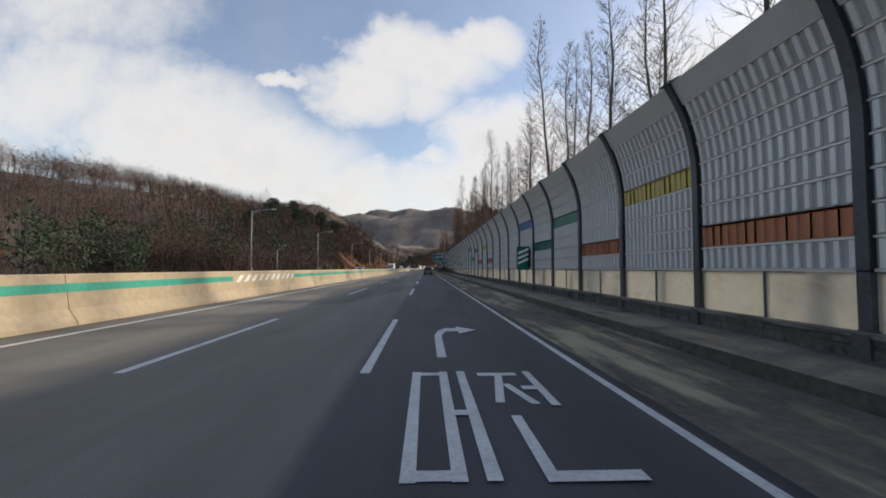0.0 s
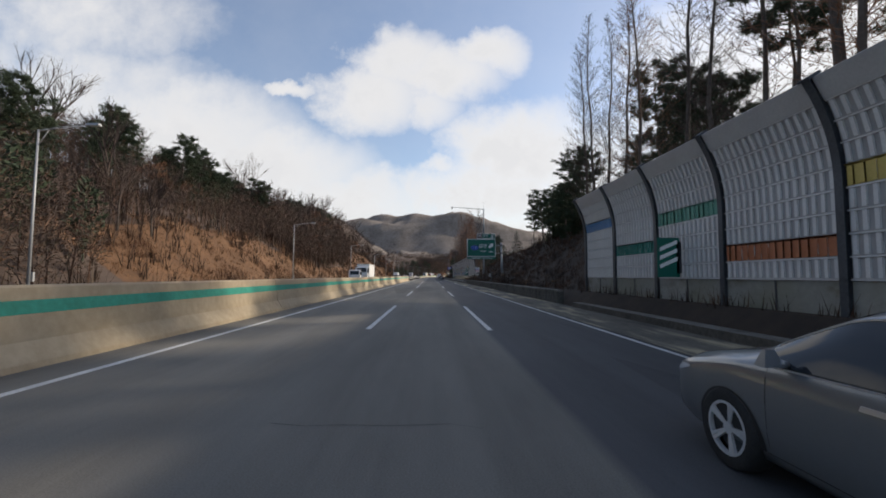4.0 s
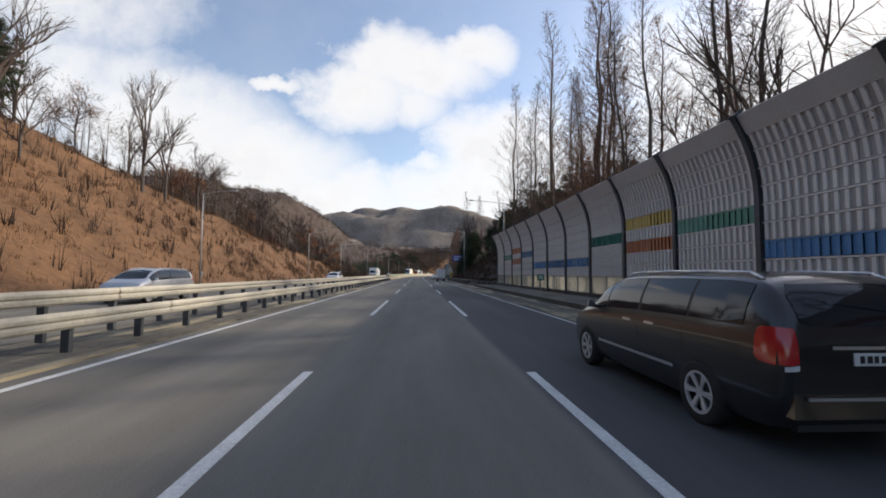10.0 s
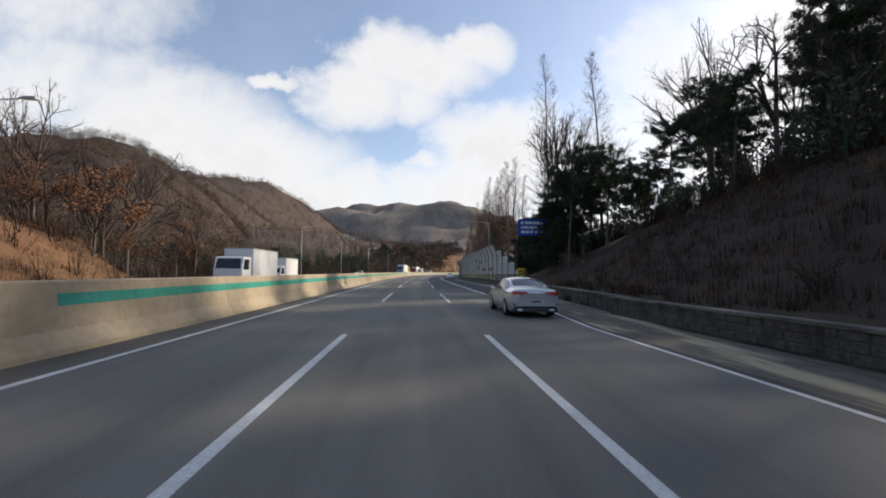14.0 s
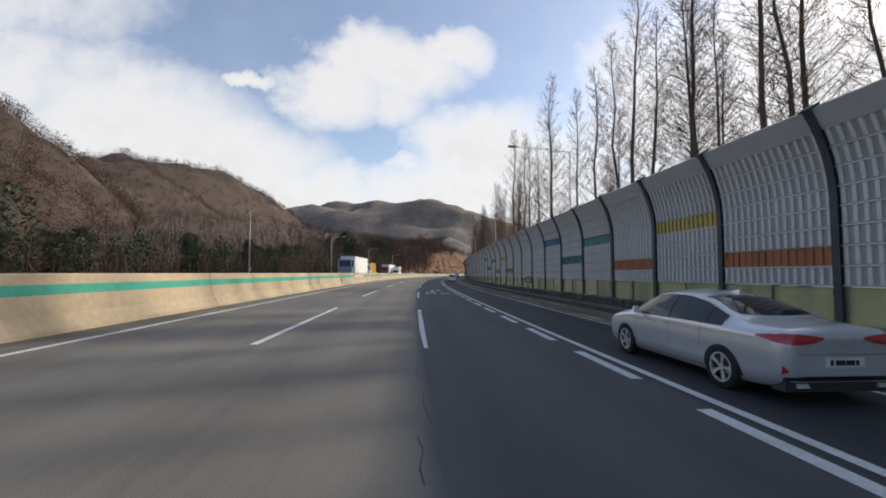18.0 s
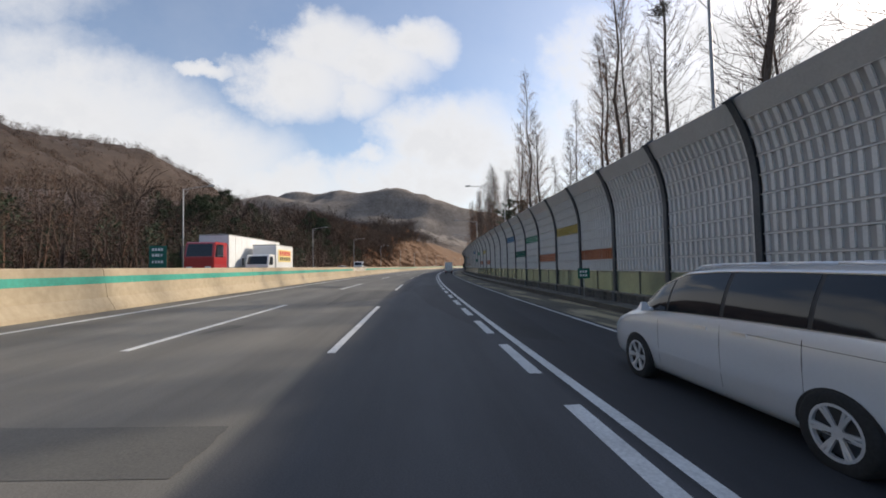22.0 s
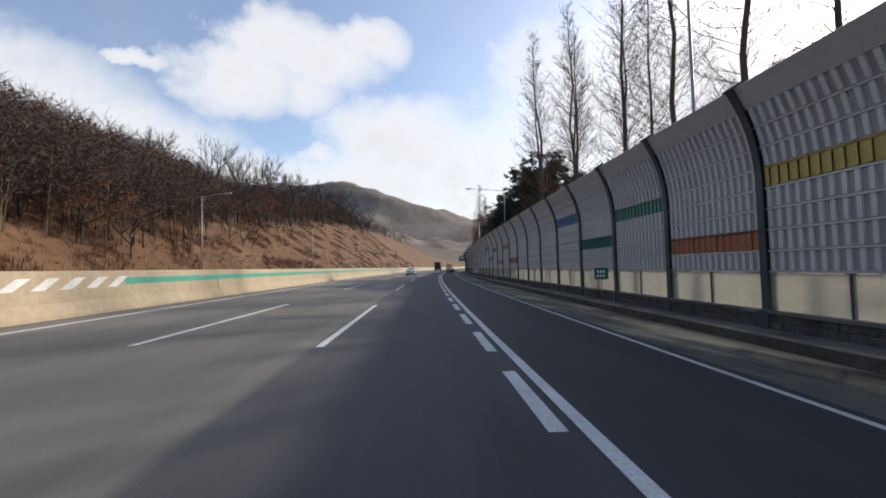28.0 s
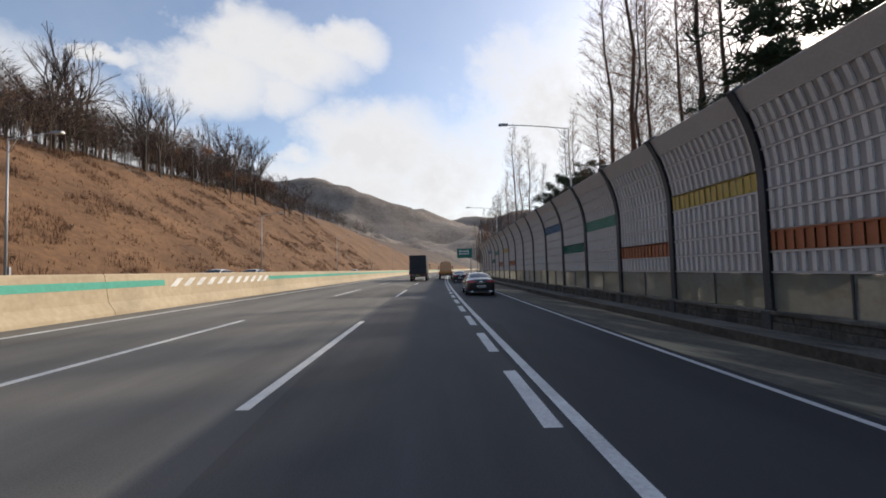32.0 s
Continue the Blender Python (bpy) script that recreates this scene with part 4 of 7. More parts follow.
KINDS = {
    "red": [redwood(1, 22, M_RUSTTWIG, "tall bare dawn redwood with rusty twigs behind the barrier"), redwood(2, 24, M_TWIG, "tall bare dawn redwood with fine grey-brown twigs"), redwood(3, 20, M_TWIG, "slim bare dawn redwood beside the motorway", 0), redwood(4, 23, M_RUSTTWIG, "bare dawn redwood with a few rusty cones", 1)],
    "bare": [bare_tree(11, 13, .62, M_TWIG, "bare broad winter tree with fine grey twigs"), bare_tree(12, 11, .75, M_TWIG, "bare spreading winter tree on the hillside"), bare_tree(13, 15, .5, M_TWIG, "tall bare winter tree with upright limbs")],
    "oak": [bare_tree(21, 11, .7, M_TWIG, "winter oak with clinging rust-brown leaves", 1500, M_BROWNLEAF, "oak_tree"), bare_tree(22, 13, .6, M_TWIG, "tall oak holding dry orange-brown leaves", 1200, M_BROWNLEAF, "oak_tree")],
    "pine": [pine(31, 13, "dark green pine with a bare lower trunk", .24, .45), pine(32, 11, "dark wind-shaped pine on the slope", .30, .4), pine(33, 15, "tall dark pine with a flat crown", .22, .55)],
    "thick": [pine(41, 11, "dense dark evergreen pine behind the barrier", .30, .08, 2.1), pine(42, 9, "bushy dark evergreen beside the road", .34, .05, 1.7)],
    "fir": [fir(51, 12, "dark layered fir tree on the embankment"), fir(52, 14, "tall dark fir with drooping boughs")],
    "shrub": [shrub(61, 2.2, M_DRYBUSH, "dry leafless shrub on the slope"), shrub(62, 3.0, M_TWIG, "tangled bare brush beside the road"), shrub(63, 1.5, M_DRYBUSH, "low tuft of dry brown brush")],
}
USED = set()
_tr = random.Random(5)
def plant(kind, s, d, size=1.0, which=None, z=None, group=""):
    base = KINDS[kind][which if which is not None else _tr.randrange(len(KINDS[kind]))]
    p = place(s, d, ground_height(s, d) if z is None else z)
    k = size * _tr.uniform(.9, 1.1)
    m = pose(p[0], p[1], p[2] - .1, _tr.uniform(-2, 2), _tr.uniform(-2, 2), _tr.uniform(0, 360)) @ Matrix.Diagonal((k, k, k, 1))
    if kind == "red" and 805 < s < 835:      # the redwoods leave a gap here
        return None
    if base.name not in USED:
        USED.add(base.name)
        base.matrix_basis = m
        ob = base
    else:
        ob = copy_thing(base, m)
    if group:
        tagged(ob, group=group)
    return ob
def row(kinds, s0, s1, step, d0, d1, size0=.85, size1=1.15, group=""):
    s = s0
    while s < s1:
        plant(_tr.choice(kinds), s + _tr.uniform(-.4, .4) * step, _tr.uniform(d0, d1), _tr.uniform(size0, size1), group=group)
        s += step
G1, G2, G3 = "redwoods behind the barrier", "trees on the right bank", "trees on the left hill"
# right side
row(["red"], -10, 98, 3.6, 19.2, 21.5, .85, 1.08, G1)
row(["red", "bare"], 0, 128, 7, 22, 29, .8, 1.0, G1)
row(["bare", "red"], 98, 128, 4, 20, 27, .85, 1.05, G1)
row(["red"], 110, 150, 2.8, 17.6, 22, .85, 1.05, G1)
row(["pine", "thick", "pine"], 134, 168, 3.0, 27, 33, .75, 1.0, G2)
row(["pine", "pine", "thick"], 166, 190, 2.7, 22.5, 27, .72, .9, G2)
for _k in range(13):
    _ps = 198 + 2.1 * _k
    plant("thick" if _k % 3 == 1 else "pine", _ps, max(36, (_ps - 188) * 1.06 + 5) + (_k % 3) * 2.5, 1.15, group=G2)
row(["shrub"], 112, 205, 5, 15.2, 17.4, .4, .7, G2)
row(["shrub"], 112, 200, 6.0, 18, 27, .5, .8, G2)
for s, d, k in ((235, 24.0, .80), (236, 26.8, .80), (216, 22.0, .60), (216, 26.5, .56)):
    plant("fir", s, d, k, group=G2)
plant("bare", 228, 24, .8, 2)
plant("red", 249, 20.2, 1.05, 1, group=G1)
plant("red", 240, 20.2, 1.05, 2, group=G1)
plant("fir", 237, 22.6, 1.25, group=G2)
row(["red", "bare"], 240, 300, 5.2, 18.5, 23, .85, 1.05, G1)
row(["red"], 262, 312, 3.0, 18.2, 21.5, .9, 1.1, G1)
row(["red", "bare", "bare"], 304, 322, 3.4, 19, 25, 1.05, 1.22, G1)
row(["red"], 322, 332, 2.6, 18.5, 23, .75, .9, G1)
row(["bare", "red", "red"], 296, 330, 3.4, 19.5, 28, 1.0, 1.2, G1)
row(["pine"], 326, 420, 3.8, 27, 32, .7, .95, G2)
row(["pine", "thick", "bare"], 322, 425, 3.0, 31, 46, .85, 1.15, G2)
row(["bare"], 316, 430, 11, 24, 36, .9, 1.2, G2)
row(["shrub"], 326, 415, 5, 15.2, 17.4, .45, .8, G2)
row(["shrub"], 326, 418, 6.0, 18, 26, .5, .8, G2)
row(["pine", "thick"], 404, 430, 2.2, 21, 26, .75, .95, G2)
row(["bare", "bare", "red"], 410, 440, 3.0, 22.5, 29, 1.15, 1.5, G2)
row(["red"], 430, 700, 4.0, 20.6, 23.5, .8, 1.08, G1)
row(["red"], 432, 640, 11, 24, 30, .8, 1.0, G1)
for s, d, k in ((440, 25, .8), (446, 27, .9), (556, 21.5, .7), (616, 21.3, .75), (621, 22.5, .8), (573, 22, .6)):
    plant("pine", s, d, k, group=G1)
row(["red"], 700, 760, 2.8, 20.2, 24, .95, 1.12, G1)
row(["pine", "thick", "pine"], 764, 800, 3.0, 22.2, 25.5, .9, 1.15, G1)
row(["pine"], 770, 806, 4.0, 25, 29, .95, 1.2, G1)
row(["red"], 812, 1040, 5.5, 21, 24.5, .75, 1.0, G1)
row(["thick", "pine"], 838, 866, 3.4, 22, 25, .8, 1.0, G1)
row(["red"], 836, 850, 5, 21, 22.5, 1.05, 1.2, G1)
# left side
row(["thick", "bare", "bare"], -30, 70, 3.2, -50, -30, .5, .8, G3)
row(["bare", "oak", "thick"], 20, 130, 3.6, -50, -28, .5, .75, G3)
row(["shrub"], 0, 130, 4.5, -32, -20, .7, 1.1, G3)
row(["bare", "oak", "bare"], 100, 117, 3.6, -36, -28, .3, .45, G3)
row(["bare", "oak", "bare"], 118, 170, 3.6, -36, -28, .5, .75, G3)
row(["bare", "oak", "bare"], 222, 250, 3.6, -36, -29, .75, 1.0, G3)
row(["bare", "oak", "thick"], 110, 133, 4.0, -46, -37, .4, .55, G3)
row(["bare", "oak", "thick"], 134, 232, 4.0, -46, -37, .85, 1.1, G3)
row(["oak", "bare", "bare"], 232, 318, 2.8, -46, -34, 1.1, 1.5, G3)
row(["thick", "bare", "pine"], 180, 280, 3.6, -56, -45, .8, 1.05, G3)
plant("pine", 224, -40.5, 1.3, 1, group=G3)
row(["shrub"], 130, 400, 6, -31, -19, .3, .6, G3)
row(["oak", "bare", "oak"], 224, 264, 2.8, -34, -26, .7, 1.0, G3)
row(["thick", "bare"], 262, 330, 3.2, -54, -45, .8, 1.05, G3)
row(["bare", "bare", "oak"], 330, 385, 2.8, -44, -33, .9, 1.3, G3)
row(["bare", "oak"], 376, 412, 3.0, -38, -26, .7, 1.0, G3)
row(["oak", "bare"], 390, 448, 2.6, -31, -20.5, .9, 1.2, G3)
row(["shrub"], 425, 640, 6, -30, -21, .75, 1.15, G3)
row(["thick"], 440, 640, 4.4, -30, -21, .28, .46, G3)
row(["bare", "thick", "oak"], 430, 640, 5.0, -46, -30, .5, .75, G3)
plant("bare", 656, -37, 1.45, 1, group=G3)
plant("bare", 651, -35, 1.2, 0, group=G3)
plant("bare", 664, -41, 1.3, 1, group=G3)
plant("bare", 626, -38, 1.4, 1, group=G3)
plant("bare", 630, -42, 1.25, 0, group=G3)
plant("thick", 606, -18.6, .3, 1, group=G3)
plant("thick", 610, -19.4, .28, 1, group=G3)
plant("thick", 112, -18.6, .26, 1, group=G3)
plant("thick", 135, -18.4, .28, 1, group=G3)
row(["bare", "thick", "oak", "bare"], 620, 720, 2.6, -46, -25, .7, 1.0, G3)
row(["oak", "bare", "oak"], 716, 800, 2.6, -32, -21, .65, 1.0, G3)
row(["bare", "oak", "oak"], 716, 835, 2.6, -46, -31, 1.0, 1.4, G3)
row(["bare", "bare", "oak", "bare"], 796, 860, 2.3, -52, -35, 1.05, 1.4, G3)
row(["bare", "bare", "bare", "oak"], 860, 985, 2.6, -66, -46, 1.3, 1.7, G3)
row(["shrub"], 790, 960, 6, -42, -20, .25, .5, G3)
row(["thick"], 819, 836, 2.6, 25.5, 27, 1.2, 1.4, G1)
row(["red"], 838, 845, 3.2, 21.5, 23.5, .95, 1.1, G1)
row(["red"], 446, 482, 3, 20.5, 22.5, .85, 1.05, G1)
for _s, _d, _k in ((768, 23, 1.15), (772, 24, 1.2), (778, 24, 1.2), (784, 24.5, 1.2), (791, 23, 1.05), (796, 23.6, 1.1), (801, 23.2, 1.0), (806, 24, .95)):
    plant("pine", _s, _d, _k, 2, group=G1)
plant("pine", 450, 23.5, 1.0, 2, group=G1)
plant("pine", 455, 24, 1.1, 2, group=G1)
for _b in [b for k in KINDS.values() for b in k if b.name not in USED]:
    plant([k for k, v in KINDS.items() if _b in v][0], 1040 + 3 * len(USED), 30, 1.0, [v.index(_b) for v in KINDS.values() if _b in v][0])

# woods too many to count, each a stem with a haze of twigs
def woods(name, label, count, pick, tall=(6, 11), seed=3, wide=(.010, .028), twigs=110, low=.3, mat=M_WOODS, spread=.27, long=(.06, .16)):
    rng = random.Random(seed)
    vs, fs = [], []
    for _ in range(count):
        spot = pick(rng)
        p = place(spot[0], spot[1], ground_height(*spot)) if len(spot) == 2 else Vector(spot)
        h = rng.uniform(*tall)
        wide_at = spread * rng.uniform(.75, 1.25) * h
        lx, ly = rng.gauss(0, .04) * h, rng.gauss(0, .04) * h
        stems = [(p.x, p.y, p.z - .5, p.x + lx, p.y + ly, p.z + h * .92, .09)]
        for _ in range(3):
            w, g = rng.uniform(0, 6.283), rng.uniform(.15, .4)
            stems.append((p.x + lx * g, p.y + ly * g, p.z + h * g, p.x + math.cos(w) * wide_at * .7, p.y + math.sin(w) * wide_at * .7, p.z + h * rng.uniform(.65, .9), .05))
        for x0, y0, z0, x1, y1, z1, t in stems:
            a = rng.uniform(0, 3.14)
            ox, oy, k = math.cos(a) * t, math.sin(a) * t, len(vs)
            vs += [(x0 - ox, y0 - oy, z0), (x0 + ox, y0 + oy, z0), (x1, y1, z1)]
            fs.append((k, k + 1, k + 2))
        mid, half = (low + 1) / 2, (1 - low) / 2
        for _ in range(twigs):
            w, u = rng.uniform(0, 6.283), rng.uniform(-1, 1)
            r = math.sqrt(1 - u * u) * rng.random() ** .4 * wide_at
            c = (p.x + lx + math.cos(w) * r, p.y + ly + math.sin(w) * r, p.z + h * (mid + half * u * rng.random() ** .25))
            ln = h * rng.uniform(*long)
            w2, e = w + rng.gauss(0, .8), rng.uniform(0, 6.283)
            q = (c[0] + math.cos(w2) * ln * .75, c[1] + math.sin(w2) * ln * .75, c[2] + ln * rng.uniform(-.25, 1))
            t = rng.uniform(*wide)
            k = len(vs)
            vs += [(c[0] + math.cos(e) * t, c[1] + math.sin(e) * t, c[2] - t), (c[0] - math.cos(e) * t, c[1] - math.sin(e) * t, c[2] + t), q]
            fs.append((k, k + 1, k + 2))
    me = bpy.data.meshes.new(name)
    me.from_pydata(vs, [], fs)
    me.materials.append(mat)
    return tagged(new(name, me), label, "woods", kind="stuff")
def pick_left(s0, s1, margin, depth):
    def f(rng):
        s = rng.uniform(s0, s1)
        return s, -(table(s, START) + table(s, CREST) / .74 + margin + depth * rng.random() ** 1.4)
    return f
woods("woods", "grey-brown bare woods covering the low hill", 1300, pick_left(-60, 240, 2, 90), (5.5, 9.5), seed=1, twigs=80, wide=(.014, .036))
woods("woods", "grey-brown bare woods on the crest of the cut slope", 800, pick_left(240, 430, 2, 60), seed=2, twigs=80, wide=(.014, .036))
woods("woods", "grey-brown bare woods on the rising hillside", 1900, pick_left(425, 720, 0, 170), (6, 10), seed=4, twigs=80, wide=(.014, .036))
woods("woods", "rust and grey winter woods on the hillside", 1300, pick_left(715, 1100, 2, 80), seed=5, twigs=80, wide=(.014, .036))
def slope_pick(s0, s1, d0, d1):
    return lambda r: (r.uniform(s0, s1), -r.uniform(d0, d1))
woods("woods", "dense grey-brown bare woods on the lower slope", 950, slope_pick(208, 268, 23.5, 46), (4.5, 8), seed=7, low=.22, twigs=140, wide=(.014, .036))
woods("woods", "low bare woods over the grassy slope", 420, slope_pick(100, 205, 27, 42), (3, 5.5), seed=11)
woods("woods", "dense rust-brown bare woods on the lower slope", 300, slope_pick(722, 800, 28, 48), (5, 9), seed=8)
woods("woods", "dense bare woods on the high crest", 1100, pick_left(770, 985, 1, 34), (6.5, 12), seed=9, low=.2, twigs=150, wide=(.014, .036))
woods("woods", "dense dark bare woods beside the opposite carriageway", 900, slope_pick(62, 150, 19.5, 44), (3.5, 7), seed=21, low=.03, twigs=160, wide=(.014, .038))
woods("woods", "dark evergreens among the bare woods", 70, slope_pick(40, 150, 22, 50), (5, 9), seed=22, low=.08, mat=M_NEEDLE, twigs=330, wide=(.05, .13), spread=.22, long=(.04, .09))
woods("woods", "dense dark bare woods beside the opposite carriageway", 1000, slope_pick(432, 560, 19.5, 48), (2.2, 4.6), seed=23, low=.05, twigs=120)
woods("woods", "dense dark bare woods beside the opposite carriageway", 1300, slope_pick(556, 722, 19.5, 50), (3.5, 7.5), seed=27, low=.05, twigs=120)
woods("woods", "dark evergreens among the bare woods", 190, slope_pick(436, 720, 21, 60), (3.5, 8.5), seed=24, low=.08, mat=M_NEEDLE, twigs=330, wide=(.05, .13), spread=.22, long=(.04, .09))
def foot_pick(r):
    d = r.uniform(23, 54)
    return r.uniform(715, 775 + (d - 20) * 1.5), -d
woods("woods", "tall rust-brown woods with bare stems at the foot", 800, foot_pick, (7, 11.5), seed=25, low=.28, twigs=200, wide=(.015, .042))
def hill_pick(hill):
    x, y, ln, dp, _h, tw = hill
    m = pose(x, y, 0, 0, 0, tw)
    def f(r):
        a, b = r.uniform(-.96, .96), r.uniform(-.96, .25)
        return m @ Vector((a * ln, b * dp, swell(hill, a, b, .42) - .6))
    return f
for _k, _h in enumerate(NEAR_HILLS):
    woods("woods", "soft brown bare woods covering the hill", (2200, 2800, 2400)[_k], hill_pick(_h), ((5, 9), (6, 10), (7, 12))[_k], seed=31 + _k, wide=((.035, .11), (.08, .24), (.10, .32))[_k], twigs=(80, 36, 30)[_k], low=.05, spread=.38, long=(.10, .26))
woods("woods", "dark evergreen undergrowth below the pines", 170, lambda r: (r.uniform(326, 428), r.uniform(26, 40)), (2.4, 5), seed=41, low=.02, mat=M_NEEDLE, twigs=240, wide=(.05, .12), spread=.35, long=(.05, .11))
woods("woods", "dark evergreen undergrowth below the pines", 90, lambda r: (r.uniform(134, 192), r.uniform(25.5, 34)), (2, 4.2), seed=42, low=.02, mat=M_NEEDLE, twigs=240, wide=(.05, .12), spread=.35, long=(.05, .11))
woods("woods", "grey-brown bare woods on the back of the hill", 1300, pick_left(95, 250, 18, 125), (7, 11), seed=43, twigs=70, wide=(.02, .05))
def cut_pick(r):
    s = r.uniform(222, 302)
    return s, -r.uniform(table(s, [(222, 24), (285, 27), (302, 38)]), 62)
woods("woods", "tall dense dark woods above the strip of dry grass", 1500, cut_pick, (7, 11), seed=44, low=.12, twigs=150, wide=(.017, .044))
woods("woods", "bare woods behind the noise barrier", 350, lambda r: (r.uniform(240, 1100), r.uniform(27, 60)), (7, 12), seed=6)

# dry grass and brush on the slopes, past counting
def tufts(name, label, count, pick, mat, h0, h1, seed, blades=7, wide=.05):
    rng = random.Random(seed)
    vs, fs = [], []
    for _ in range(count):
        s, d = pick(rng)
        p = place(s, d, ground_height(s, d))
        for _ in range(blades):
            w = rng.uniform(0, 6.283)
            h = rng.uniform(h0, h1)
            lean = h * rng.uniform(.1, .7)
            bx, by = p.x + rng.uniform(-.35, .35), p.y + rng.uniform(-.35, .35)
            k = len(vs)
            ox, oy = -math.sin(w) * wide, math.cos(w) * wide
            vs += [(bx - ox, by - oy, p.z - .1), (bx + ox, by + oy, p.z - .1), (bx + math.cos(w) * lean, by + math.sin(w) * lean, p.z + h)]
            fs.append((k, k + 1, k + 2))
    me = bpy.data.meshes.new(name)
    me.from_pydata(vs, [], fs)
    me.materials.append(mat)
    return tagged(new(name, me), label, "grass", kind="stuff")
M_TUFT = material("dry_grass_blades", (.12, .062, .030), (.25, .142, .072), .95, .10, .9, 0)
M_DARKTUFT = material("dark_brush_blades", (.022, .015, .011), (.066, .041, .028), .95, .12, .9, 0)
def on_slope(s0, s1):
    def f(rng):
        s = rng.uniform(s0, s1)
        a = table(s, START)
        return s, -(a - 1.5 + (table(s, CREST) / .74 + 6) * rng.random())
    return f
tufts("dry_grass", "dry orange-brown grass on the cut slope", 8000, on_slope(150, 425), M_TUFT, .12, .42, 11, 8, .03)
tufts("dry_grass", "dry orange-brown grass on the hillside", 8000, on_slope(700, 1000), M_TUFT, .12, .42, 12, 8, .03)
def by_wall(s, d):
    """Keeps the growth behind the barrier and the wall that runs out from it."""
    return s, max(d, table(s, [(327, 17.6), (339, 14.4)])) if s > 300 else d
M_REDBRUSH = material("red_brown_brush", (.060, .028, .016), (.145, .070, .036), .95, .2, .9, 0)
def in_clumps(s0, s1, seed):
    base = on_slope(s0, s1)
    def f(rng):
        for _ in range(12):
            s, d = base(rng)
            if noise.noise((s * .16, d * .22, seed)) > .12:
                break
        return s, d
    return f
tufts("low_brush", "clumps of red-brown brush on the grassy slope", 4200, in_clumps(150, 425, 3.0), M_REDBRUSH, .2, .8, 17, 10, .02)
tufts("low_brush", "clumps of red-brown brush on the grassy hillside", 7000, in_clumps(715, 1000, 8.0), M_REDBRUSH, .2, .9, 18, 10, .02)
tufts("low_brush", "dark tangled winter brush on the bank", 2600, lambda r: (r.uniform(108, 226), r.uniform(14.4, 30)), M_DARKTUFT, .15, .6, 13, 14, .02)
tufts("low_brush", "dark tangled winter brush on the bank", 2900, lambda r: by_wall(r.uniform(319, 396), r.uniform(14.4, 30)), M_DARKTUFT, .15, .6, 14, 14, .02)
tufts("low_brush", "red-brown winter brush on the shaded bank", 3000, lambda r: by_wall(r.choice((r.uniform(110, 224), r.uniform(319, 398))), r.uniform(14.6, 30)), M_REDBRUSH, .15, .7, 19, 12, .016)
tufts("low_brush", "tall dark undergrowth below the pines", 800, lambda r: (r.choice((r.uniform(132, 200), r.uniform(334, 420))), r.uniform(26, 38)), M_DARKTUFT, .8, 3.2, 16, 26, .03)
tufts("low_brush", "grey-brown thicket beside the opposite carriageway", 3200, lambda r: (r.uniform(-40, 700), -r.uniform(17.5, 44)), M_DARKTUFT, .6, 2.6, 15, 9, .04)

# birds' nests of sticks, high in the redwoods
_nr = random.Random(91)
_ns = Sticks()
for _ in range(260):
    _a = Vector((_nr.gauss(0, 1), _nr.gauss(0, 1), _nr.gauss(0, .8))).normalized() * _nr.uniform(.15, .42)
    _ns.twig(_a, _a + sway(_nr, .3), .022, _nr)
_nest = None
for _s, _d, _z in ((642.3, 21.84, 14.1), (637.4, 21.84, 12.5), (577.8, 21.82, 15.5), (548, 22.2, 15.0)):
    plant("red", _s, _d, 1.0, 1, group=G1)
    _p = place(_s, _d, _z)
    _m = pose(_p[0], _p[1], _p[2], 0, 0, _nr.uniform(0, 360))
    if _nest is None:
        _nest = empty("bird_nest", "dark round nest of sticks in a bare redwood", "nest", _m, G1 + " nests")
        part("twig_ball", _ns.mesh("twig_ball", M_BARK), None, _nest)
    else:
        copy_thing(_nest, _m)

# ---- lamps, poles and signs ----
M_LAMPGREY = material("lamp_post_grey", (.27, .275, .28), (.40, .405, .41), .5, .5, 12, .03, .3)
M_SIGNPOLE = material("blue_grey_pole", (.20, .225, .25), (.31, .34, .37), .5, .5, 12, .03, .3)
M_SIGNGREEN = material("sign_green", (.004, .115, .085), (.008, .145, .105), .45, .5, 14, .0)
M_SIGNBLUE = material("sign_blue", (.015, .07, .38), (.02, .10, .48), .45, .5, 14, .0)
M_SIGNWHITE = plain("sign_white", (.82, .83, .82), .5)
M_SIGNRED = plain("sign_red", (.55, .05, .05), .5)
M_SIGNBACK = material("sign_back", (.30, .30, .30), (.40, .40, .40), .5, 1, 10, 0, .4)
M_BROWN = plain("sign_brown", (.13, .085, .075), .5)
M_LENS = plain("lamp_lens", (.55, .55, .5), .3)
M_BLACK = plain("black_plastic", (.02, .02, .021), .55)
M_YELLOW = plain("sign_yellow", (.75, .50, .03), .5)
